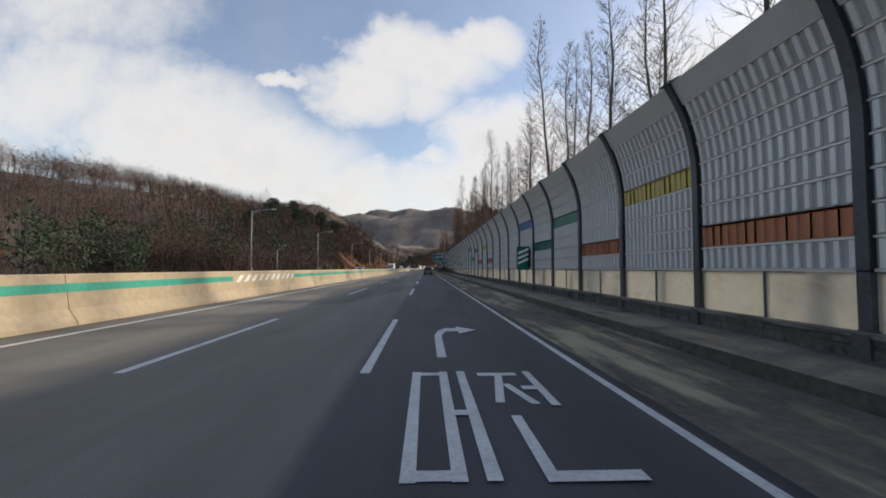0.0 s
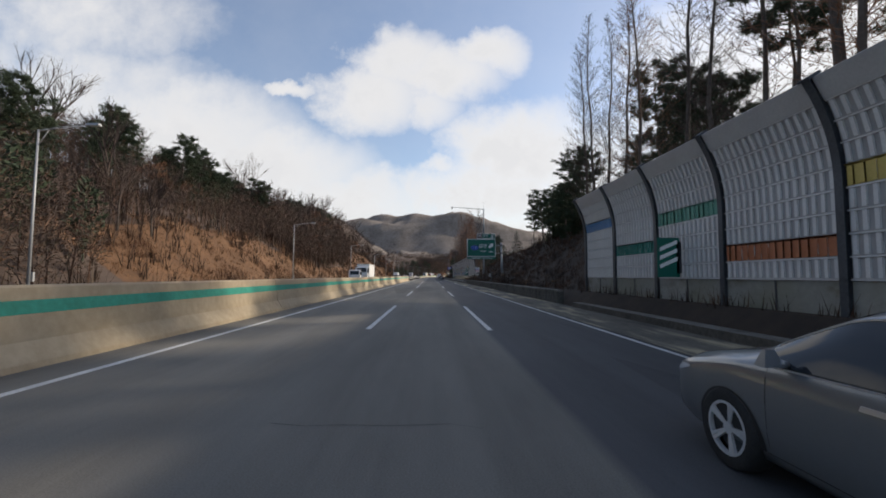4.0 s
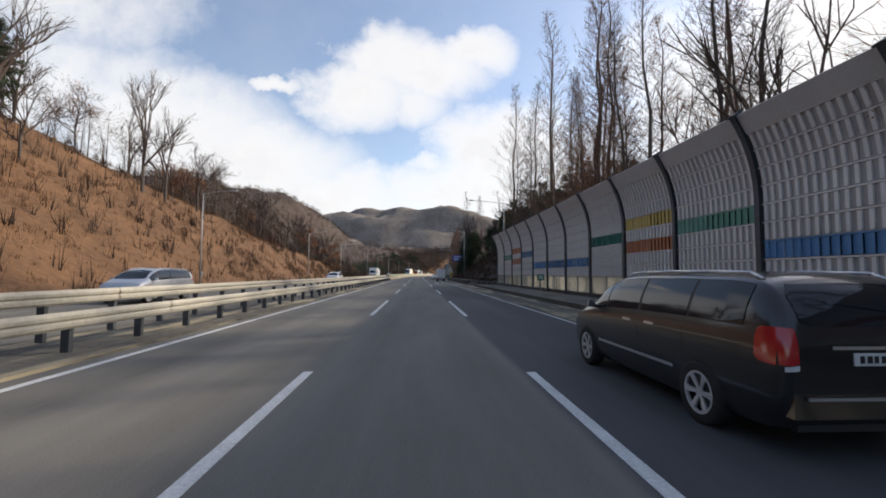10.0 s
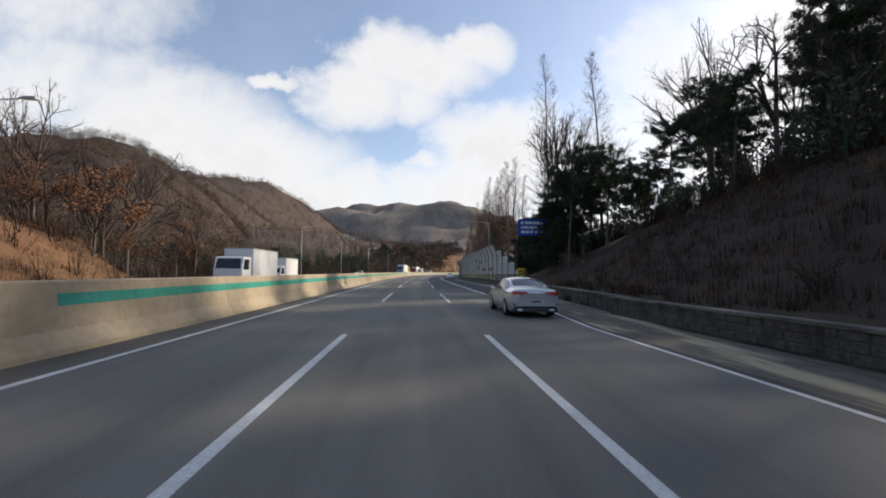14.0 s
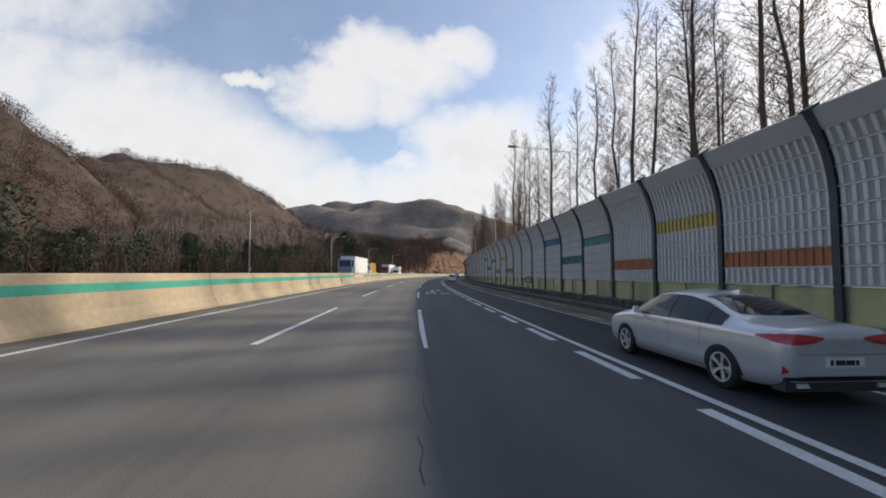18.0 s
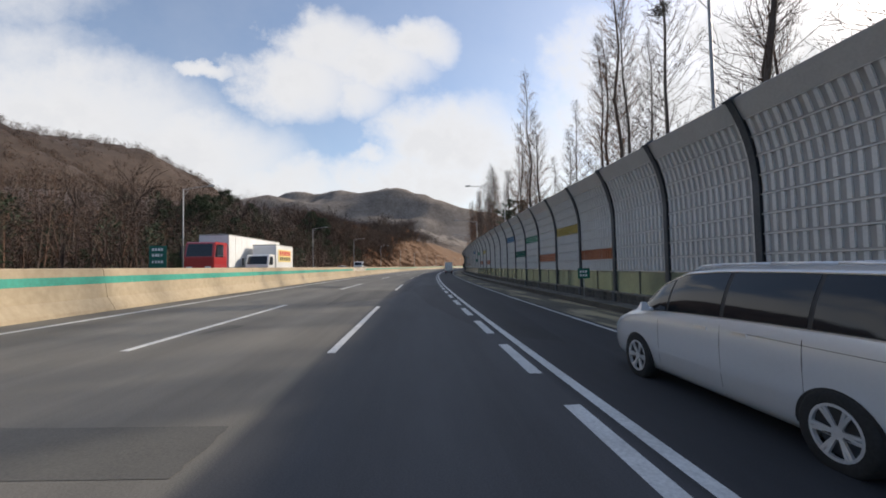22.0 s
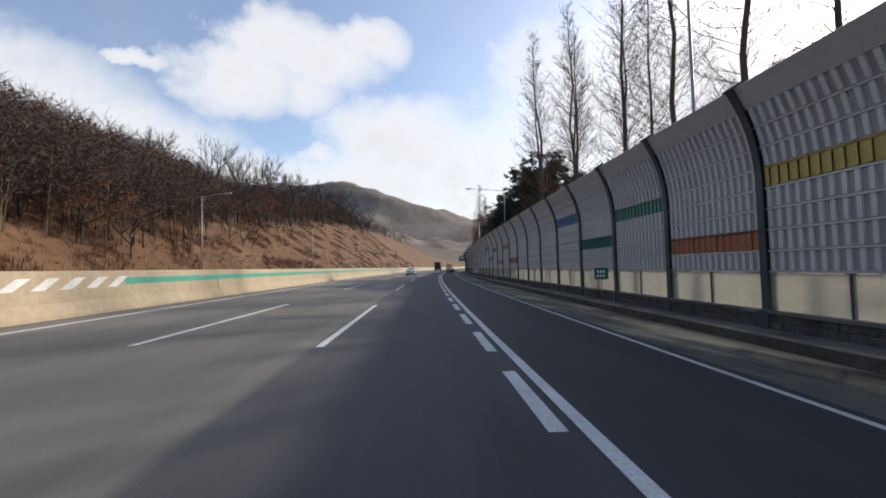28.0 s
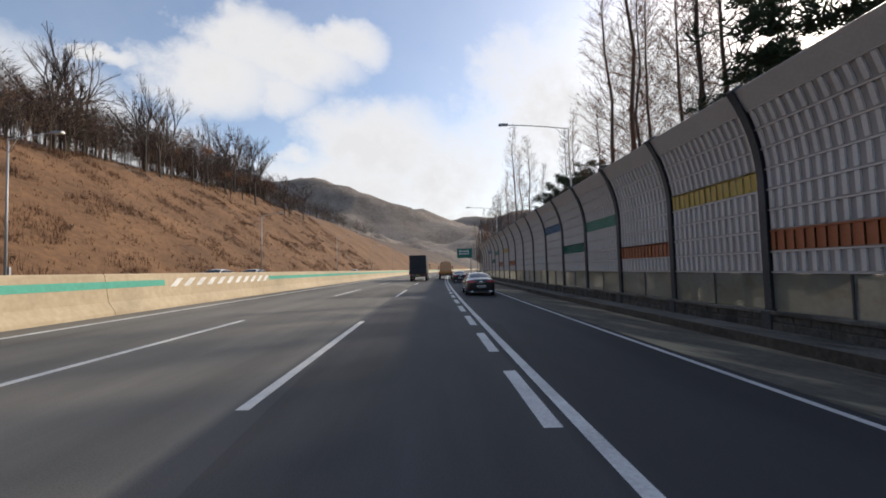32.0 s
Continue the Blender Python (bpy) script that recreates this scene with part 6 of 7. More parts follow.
road_mark("road_arrow", [[(.02, -1.6), (.22, -1.6), (.26, 2.45), (.05, 2.40)], [(.05, 2.40), (.26, 2.45), (.55, 2.70), (.54, 3.20), (.12, 2.90)], [(.55, 2.70), (.92, 3.10), (.54, 3.90), (.54, 3.20)], [(.55, 2.70), (.54, 2.50), (.57, 1.90), (.88, 2.50), (1.07, 2.90), (.92, 3.10)]], 342.8, 8.5, 1, 1, "worn white turning arrow painted on the lane")
MU = bars_of([(.08, .1, .08, 1), (.08, .97, .78, .97), (.08, .12, .78, .12), (.78, .1, .78, 1)], .15, .10)
road_mark("road_word", MU, 491.5, 7.85, .95, 2.5, "worn white word painted on the lane")
road_mark("road_word", bars_of([(.05, .93, .62, .93), (.34, .9, .1, .6), (.36, .82, .6, .6), (.88, .5, .88, 1), (.2, .05, .2, .38), (.2, .05, 1.0, .05)], .13, .08), 491.5, 9.0, .85, 2.5, "worn white word painted on the lane")
road_mark("road_arrow", ARROW_R, 495.2, 8.25, 1.3, 4.4, "white right-bending arrow painted on the lane")

# ---- apartment blocks ----
M_APT = material("apartment_render", (.50, .50, .48), (.62, .62, .60), .85, .05, 1, .05)
M_APTWIN = material("apartment_window", (.10, .12, .14), (.20, .22, .25), .25, .2, 1, 0)
M_APTTRIM = material("apartment_trim", (.38, .39, .40), (.46, .47, .48), .8, .1, 1, 0)
def apartment(x, y, w, dp, floors, rz, z0, label):
    e = empty("apartment_block", label, "building", pose(x, y, z0, 0, 0, rz))
    h = floors * 2.9
    bm = bmesh.new()
    box(bm, -w / 2, w / 2, -dp / 2, dp / 2, -12, h)
    part("wall", bm, M_APT, e)
    bm = bmesh.new()
    box(bm, -w / 2 - .3, w / 2 + .3, -dp / 2 - .3, dp / 2 + .3, h, h + .9)
    r = part("roof", bm, M_APTTRIM, e)
    bm = bmesh.new()
    box(bm, -w * .12, w * .12, -dp * .3, dp * .3, h + .9, h + 5.2)
    part("stair_tower", bm, M_APT, r)
    n = max(3, int(w / 6))
    bm = bmesh.new()
    box(bm, -w / n * .36, w / n * .36, -.08, .12, 0, 1.7)
    wm_ = mesh_of("window", bm, M_APTWIN)
    bm = bmesh.new()
    box(bm, -w / n * .42, w / n * .42, -1.2, 0, -.2, .75)
    bal = mesh_of("balcony", bm, M_APTTRIM)
    for f in range(floors):
        if f * 2.9 + z0 < 8:
            continue
        for i in range(n):
            xx = -w / 2 + w * (i + .5) / n
            part("window", wm_, None, e, "", Matrix.Translation((xx, -dp / 2, f * 2.9 + .9)))
            if i % 2 == 0:
                part("balcony", bal, None, e, "", Matrix.Translation((xx, -dp / 2, f * 2.9)))
apartment(68, 264, 21, 11, 7, 8, .5, "pale grey apartment block close behind the bank")
apartment(132, 417, 18, 14, 18, 5, 2, "narrow pale apartment tower beyond the trees")
apartment(290, 425, 44, 15, 41, -20, 4, "tall pale apartment tower beyond the hill")

# ---- vehicles ----
def paint(name, color, metal=0.0, rough=.28):
    m = material(name, tuple(c * .93 for c in color), color, rough, .6, 30, 0, metal)
    m.node_tree.nodes["Principled BSDF"].inputs["Coat Weight"].default_value = .9
    m.node_tree.nodes["Principled BSDF"].inputs["Coat Roughness"].default_value = .08
    return m
P_WHITE, P_SILVER, P_BLACK = paint("white_car_paint", (.80, .80, .79)), paint("silver_car_paint", (.62, .63, .65), .45), paint("black_car_paint", (.012, .012, .014))
P_GREY, P_BLUEGREY, P_RED, P_YELLOW, P_ORANGE = paint("grey_car_paint", (.20, .21, .22), .5), paint("blue_grey_cab_paint", (.20, .27, .34), .3), paint("red_cab_paint", (.38, .03, .03)), paint("yellow_crane_paint", (.72, .42, .02)), paint("orange_truck_paint", (.55, .20, .03))
M_GLASS = plain("tinted_glass", (.010, .013, .017), .05, 0, 0, .55)
M_TYRE = material("tyre_rubber", (.012, .012, .012), (.03, .03, .03), .9, 3, 30, .2)
M_ALLOY = material("alloy_rim", (.55, .55, .55), (.68, .68, .69), .35, 2, 20, 0, .4)
M_TAIL = plain("red_lamp_glass", (.42, .012, .015), .15, 0, 0, .7, .5)
M_HEAD = plain("clear_lamp_glass", (.62, .64, .66), .08, 0, 0, .9, .5)
M_CHROME = plain("chrome_trim", (.70, .70, .71), .28, .8)
M_PLATE = material("number_plate", (.62, .64, .62), (.72, .74, .72), .5, 2, 20, 0)
M_PLATEY = plain("yellow_number_plate", (.62, .48, .05), .5)
M_CARGO = material("white_cargo_box", (.62, .62, .61), (.78, .78, .77), .5, .4, 6, .02)
M_TARP = material("dark_tarpaulin", (.02, .022, .026), (.05, .052, .058), .8, .8, 8, .2)
WHEELS = {}
def wheel_meshes(r, w, spokes):
    key = (r, w, spokes)
    if key in WHEELS:
        return WHEELS[key]
    n = 28
    bm = bmesh.new()
    prof = [(r * .66, -w / 2 + .01), (r * .90, -w / 2), (r * .97, -w * .42), (r, -w * .28), (r, w * .28), (r * .97, w * .42), (r * .90, w / 2), (r * .66, w / 2 - .01)]
    rings = [[bm.verts.new((x, math.cos(6.2832 * i / n) * a, math.sin(6.2832 * i / n) * a)) for i in range(n)] for a, x in prof]
    for p, q in zip(rings, rings[1:]):
        for i in range(n):
            bm.faces.new((p[i], p[(i + 1) % n], q[(i + 1) % n], q[i])).smooth = True
    bmesh.ops.recalc_face_normals(bm, faces=bm.faces)
    tyre = mesh_of("tyre", bm, M_TYRE)
    bm = bmesh.new()
    for a0, a1, x0, x1 in ((r * .60, r * .67, w * .30, w * .47), (0, r * .16, w * .1, w * .40)):
        rr = [[bm.verts.new((x, math.cos(6.2832 * i / n) * a, math.sin(6.2832 * i / n) * a)) for i in range(n)] for a, x in ((max(a0, .002), x0), (max(a0, .002), x1), (a1, x1), (a1, x0))]
        for k in range(4):
            for i in range(n):
                bm.faces.new((rr[k][i], rr[k][(i + 1) % n], rr[(k + 1) % 4][(i + 1) % n], rr[(k + 1) % 4][i]))
    for k in range(spokes):
        for off in (-.11, .11):
            a, b = 6.2832 * k / spokes + off, 6.2832 * k / spokes + off * .9
            c0, c1 = Vector((w * .34, math.cos(a) * r * .12, math.sin(a) * r * .12)), Vector((w * .42, math.cos(b) * r * .62, math.sin(b) * r * .62))
            tube(bm, c0, c1, r * .045, r * .06, 4)
    bmesh.ops.recalc_face_normals(bm, faces=bm.faces)
    rim = mesh_of("rim", bm, M_ALLOY)
    bm = bmesh.new()
    v = [bm.verts.new((w * .12, math.cos(6.2832 * i / n) * r * .62, math.sin(6.2832 * i / n) * r * .62)) for i in range(n)]
    bm.faces.new(v)
    hub = mesh_of("brake_disc", bm, M_POST)
    WHEELS[key] = tyre, rim, hub
    return WHEELS[key]
def add_wheels(car, half, ys, r=.33, w=.22, spokes=5):
    tyre, rim, hub = wheel_meshes(r, w, spokes)
    for y in ys:
        for sgn in (1, -1):
            m = Matrix.Translation((sgn * (half - w / 2 + .005), y, r)) @ Matrix.Rotation(0 if sgn > 0 else math.pi, 4, "Z")
            wh = part("wheel", tyre, None, car, "", m)
            part("rim", rim, None, wh)
            part("brake_disc", hub, None, wh)
def slab(bm, pts, depth):
    """A plate through four corner points, given its thickness along their normal."""
    p = [Vector(q) for q in pts]
    n = (p[1] - p[0]).cross(p[2] - p[0]).normalized() * depth
    a, b = [bm.verts.new(q) for q in p], [bm.verts.new(q + n) for q in p]
    k = len(p)
    bm.faces.new(a[::-1])
    bm.faces.new(b)
    for i in range(k):
        bm.faces.new((a[i], a[(i + 1) % k], b[(i + 1) % k], b[i]))
class Shell:
    """A car's skin: rows of y, sill, belt, top, half width at the belt, half width of the roof, tail first."""
    def __init__(self, rows):
        self.rows = np.array(rows)
        self.long = rows[-1][0]
        self.half = max(r[4] for r in rows)
    def at(self, y):
        out = np.zeros(5)
        for o, w in ((-.10, .1), (-.05, .22), (0, .36), (.05, .22), (.10, .1)):
            k = o * min(1, y / .12, (self.long - y) / .12)
            out += w * np.array([np.interp(y + k, self.rows[:, 0], self.rows[:, i]) for i in range(1, 6)])
        return out
    def crown(self, q):
        return min(.075, (q[2] - q[1]) * .4)
    def side(self, y, z, q=None):
        q = self.at(y) if q is None else q
        sill, belt, top, wb, wr = q
        if z <= belt:
            return wb * float(np.interp((z - sill) / (belt - sill), (0, .12, .35, .7, .9, 1), (.90, .965, .993, 1, .988, .958)))
        f = min(1, (z - belt) / max(.01, top - self.crown(q) - belt))
        return wb * .958 * (1 - f) + wr * f + .03 * math.sin(math.pi * f) * min(1, (top - belt) / .4)
    def roof(self, y, x, q=None):
        q = self.at(y) if q is None else q
        return q[2] - self.crown(q) * min(1, abs(x) / q[4]) ** 2.6
    def inside(self, y, x, z):
        q = self.at(y)
        if z < q[0] or z > q[2]:
            return False
        if z > q[2] - self.crown(q):
            return abs(x) <= q[4] and z <= self.roof(y, x, q)
        return abs(x) <= self.side(y, z, q)
    def end(self, x, z, front=False, reach=2.0):
        """Where the skin is met from behind, or from ahead."""
        lo, hi = (self.long, self.long - reach) if front else (0.0, reach)
        for _ in range(18):
            mid = (lo + hi) / 2
            if self.inside(mid, x, z):
                hi = mid
            else:
                lo = mid
        return hi
    def ring(self, y):
        q = self.at(y)
        sill, belt, top, wb, wr = q
        e = self.crown(q)
        pts = [(wb * .80, sill - .01)]
        pts += [(self.side(y, sill + (belt - sill) * f, q), sill + (belt - sill) * f) for f in (0, .06, .14, .35, .6, .8, .92, 1)]
        pts += [(self.side(y, belt + (top - e - belt) * f, q), belt + (top - e - belt) * f) for f in (.12, .4, .7, 1)]
        pts += [(wr * f, top - e * f ** 2.6) for f in (.93, .8, .55, .25)]
        return [(x, y, z) for x, z in pts] + [(0, y, top)] + [(-x, y, z) for x, z in pts[::-1]]
    def body(self):
        bm = bmesh.new()
        ys = [0, .02, .05, .09, .14, .2, .28] + [.28 + (self.long - .56) * i / 40 for i in range(1, 40)] + [self.long - v for v in (.28, .2, .14, .09, .05, .02, 0)]
        rings = [[bm.verts.new(p) for p in self.ring(y)] for y in ys]
        k = len(rings[0])
        for a, b in zip(rings, rings[1:]):
            for j in range(k):
                bm.faces.new((a[j], a[(j + 1) % k], b[(j + 1) % k], b[j])).smooth = j != k - 1
        bm.faces.new(rings[0])
        bm.faces.new(rings[-1][::-1])
        bmesh.ops.recalc_face_normals(bm, faces=bm.faces)
        return bm
def patch(cols, fn, n=14, rows=6):
    """A sheet laid on a skin: columns of u, lowest v, highest v."""
    bm = bmesh.new()
    us = np.linspace(cols[0][0], cols[-1][0], n)
    grid = []
    for u in us:
        lo, hi = (float(np.interp(u, [c[0] for c in cols], [c[i] for c in cols])) for i in (1, 2))
        grid.append([bm.verts.new(fn(float(u), lo + (hi - lo) * j / rows)) for j in range(rows + 1)])
    for a, b in zip(grid, grid[1:]):
        for j in range(rows):
            bm.faces.new((a[j], a[j + 1], b[j + 1], b[j])).smooth = True
    return bm
def on_side(sh, sgn, out=.005):
    return lambda y, z: (sgn * (sh.side(y, z) + out), y, z)
def on_tail(sh, out=.006, sgn=1):
    return lambda x, z: (sgn * x, sh.end(x, z) - out, z)
def on_nose(sh, out=.006, sgn=1):
    return lambda x, z: (sgn * x, sh.end(x, z, True) + out, z)
def car(name, rows, body, label, axles, panes, rear, front, wheel=.335, spokes=5, category="car", group="", chrome=True):
    """panes: the side windows' spans; rear, front: columns of the rear window and windscreen."""
    e = empty(name, label, category, Matrix.Translation((0, 0, -900)), group)
    sh = Shell(rows)
    part("body", sh.body(), body, e)
    def low(y):
        return sh.at(y)[1] + .02
    def high(y):
        q = sh.at(y)
        return max(q[1] + .05, q[2] - sh.crown(q) - .03)
    y0, y1 = panes[0][0], panes[-1][1]
    for sgn in (1, -1):
        span = [y0 + (y1 - y0) * i / 30 for i in range(31)]
        cols = [(y, low(y) - .008, high(y) + .008) for y in span]
        sr = part("window_surround", patch(cols, on_side(sh, sgn, .003), 31, 5), M_BLACK, e)
        for a, b in panes:
            span = [a + (b - a) * i / 16 for i in range(17)]
            part("side_window", patch([(y, low(y) + .004, high(y) - .004) for y in span], on_side(sh, sgn, .007), 17, 5), M_GLASS, sr)
        if chrome:
            bm = bmesh.new()
            ring = [(y, high(y) + .012) for y in np.linspace(y0, y1, 22)] + [(y, low(y) - .012) for y in np.linspace(y1, y0, 12)]
            for p, q in zip(ring, ring[1:]):
                tube(bm, (sgn * (sh.side(*p) + .003), *p), (sgn * (sh.side(*q) + .003), *q), .008, .008, 4)
            part("window_trim", bm, M_CHROME, e)
        for yc in axles:
            bm = bmesh.new()
            n, r = 24, wheel + .055
            fan = []
            for k in (.55, .8, 1):
                fan.append([bm.verts.new((sgn * (sh.side(yc + math.cos(math.pi * i / n) * r * k, max(.24, wheel - .05 + math.sin(math.pi * i / n) * r * k)) + .004), yc + math.cos(math.pi * i / n) * r * k, max(.17, wheel - .05 + math.sin(math.pi * i / n) * r * k))) for i in range(n + 1)])
            for p, q in zip(fan, fan[1:]):
                for i in range(n):
                    bm.faces.new((p[i], p[i + 1], q[i + 1], q[i]))
            bm.faces.new(fan[0])
            foot = [fan[-1][0], fan[-1][n]]
            part("wheel_arch", bm, M_BLACK, e)
    part("rear_window", patch(rear, on_tail(sh), 20, 8), M_GLASS, e)
    part("windscreen", patch(front, on_nose(sh), 20, 8), M_GLASS, e)
    add_wheels(e, sh.half + .012, axles, wheel, .22, spokes)
    return e, sh
def plate(car_, x, y, z, mat=None, w=.5, h=.12):
    bm = bmesh.new()
    box(bm, x - w / 2, x + w / 2, y - .012, y, z - h / 2, z + h / 2)
    p = part("number_plate", bm, mat or M_PLATE, car_)
    bm = bmesh.new()
    bars(bm, x - w * .4, x + w * .4, z - h * .28, h * .56, 6, y - .012, _r)
    part("plate_bars", bm, M_BLACK, p)
def lamps(e, sh, cols, wrap, mat=None, name="tail_lamp", nose=False):
    """A pair of lamps on the end of a skin, wrapped round its corner."""
    for sgn in (1, -1):
        b = patch(cols, (on_nose if nose else on_tail)(sh, .010, sgn), 14, 4)
        p = part(name, b, mat or M_TAIL, e)
        if wrap:
            part("lamp_wing", patch(wrap, on_side(sh, sgn, .008), 10, 3), mat or M_TAIL, p)
def seam(e, sh, pts, name="panel_seam"):
    for sgn in (1, -1):
        bm = bmesh.new()
        for p, q in zip(pts, pts[1:]):
            tube(bm, (sgn * (sh.side(*p) - .001), *p), (sgn * (sh.side(*q) - .001), *q), .0032, .0032, 4)
        part(name, bm, M_BLACK, e)
def side_details(e, sh, handles, mirror, seams, trim, body):
    for sgn in (1, -1):
        for y, z in handles:
            x = sgn * sh.side(y, z)
            bm = bmesh.new()
            box(bm, x - .012, x + .024, y - .11, y + .11, z - .016, z + .016, 0, .006)
            part("door_handle", bm, trim, e)
        y, z = mirror
        x = sgn * sh.side(y, z)
        bm = bmesh.new()
        tube(bm, (x - sgn * .02, y, z - .02), (x + sgn * .08, y - .03, z + .02), .03, .025, 6)
        box(bm, x + sgn * .13 - .075, x + sgn * .13 + .075, y - .05, y + .06, z - .015, z + .105, 0, .04)
        part("wing_mirror", bm, body, e)
    for y, lo, hi in seams:
        seam(e, sh, [(y, lo + (hi - lo) * i / 8) for i in range(9)], "door_seam")
def sedan(body, label, group=""):
    st = [(0.0, .44, .82, .90, .66, .56), (.04, .35, .90, 1.02, .80, .68), (.12, .28, .93, 1.06, .875, .73), (.40, .23, .94, 1.085, .915, .745), (.80, .20, .945, 1.11, .93, .735), (1.15, .20, .95, 1.235, .93, .685), (1.6, .20, .95, 1.385, .93, .62), (2.1, .20, .95, 1.46, .93, .595), (2.6, .20, .945, 1.472, .93, .595), (3.0, .20, .94, 1.43, .93, .61), (3.4, .20, .935, 1.25, .93, .66), (3.75, .20, .93, 1.05, .93, .74), (4.1, .20, .88, .985, .925, .76), (4.5, .22, .80, .90, .90, .72), (4.70, .26, .72, .80, .85, .64), (4.82, .32, .64, .70, .74, .52), (4.86, .42, .58, .60, .60, .42)]
    c, sh = car("sedan", st, body, label, (1.03, 3.86), ((1.04, 1.36), (1.39, 2.30), (2.37, 3.52)),
                [(-.60, 1.15, 1.20), (-.56, 1.135, 1.36), (-.3, 1.13, 1.40), (.3, 1.13, 1.40), (.56, 1.135, 1.36), (.60, 1.15, 1.20)],
                [(-.66, 1.08, 1.14), (-.57, 1.06, 1.36), (-.3, 1.055, 1.41), (.3, 1.055, 1.41), (.57, 1.06, 1.36), (.66, 1.08, 1.14)], .335, 5, "car", group)
    lamps(c, sh, [(.28, .905, .92), (.42, .855, .95), (.62, .825, .965), (.78, .83, .965), (.87, .85, .955)], [(.09, .85, .955), (.22, .87, .95), (.40, .905, .925)])
    lamps(c, sh, [(.50, .62, .66), (.66, .62, .71), (.80, .64, .74)], [(4.40, .735, .76), (4.55, .69, .75), (4.72, .65, .73)], M_HEAD, "headlamp", True)
    plate(c, 0, sh.end(0, .62) - .002, .60, None, .54, .12)
    part("rear_bumper_trim", patch([(-.80, .36, .40), (-.6, .355, .42), (.6, .355, .42), (.80, .36, .40)], on_tail(sh, .008), 22, 2), M_BLACK, c)
    part("boot_seam", patch([(-.66, .735, .742), (-.60, .70, .707), (.60, .70, .707), (.66, .735, .742)], on_tail(sh, .004), 24, 1), M_BLACK, c)
    bm = bmesh.new()
    box(bm, -.82, .82, .03, .25, .22, .36, 0, .03)
    part("rear_diffuser", bm, M_BLACK, c)
    for sgn in (1, -1):
        bm = bmesh.new()
        box(bm, sgn * .58 - .09, sgn * .58 + .09, .01, .10, .27, .32, 0, .015)
        part("exhaust_tip", bm, M_CHROME, c)
        part("reflector", patch([(.76, .47, .49), (.82, .44, .56)], on_tail(sh, .006, sgn), 5, 2), M_TAIL, c)
    bm = bmesh.new()
    v = [bm.verts.new(p) for p in ((-.025, 1.70, 1.40), (.025, 1.70, 1.40), (.025, 1.92, 1.44), (-.025, 1.92, 1.44), (0, 1.72, 1.49), (0, 1.78, 1.485))]
    for f in ((0, 1, 4), (1, 2, 5, 4), (3, 0, 4, 5), (2, 3, 5)):
        bm.faces.new([v[i] for i in f])
    part("roof_antenna", bm, body, c)
    part("badge", patch([(-.10, .90, .92), (-.06, .875, .945), (.06, .875, .945), (.10, .90, .92)], on_tail(sh, .008), 8, 2), M_CHROME, c)
    part("model_bars", patch([(-.26, .80, .815), (.26, .80, .815)], on_tail(sh, .006), 8, 1), M_CHROME, c)
    side_details(c, sh, [(1.62, .855), (2.62, .845)], (3.30, .985), ((1.50, .55, .94), (2.34, .26, .94), (3.44, .28, .93)), M_CHROME, body)
    seam(c, sh, [(1.42 + .06 * i, .29) for i in range(35)], "sill_seam")
    return c
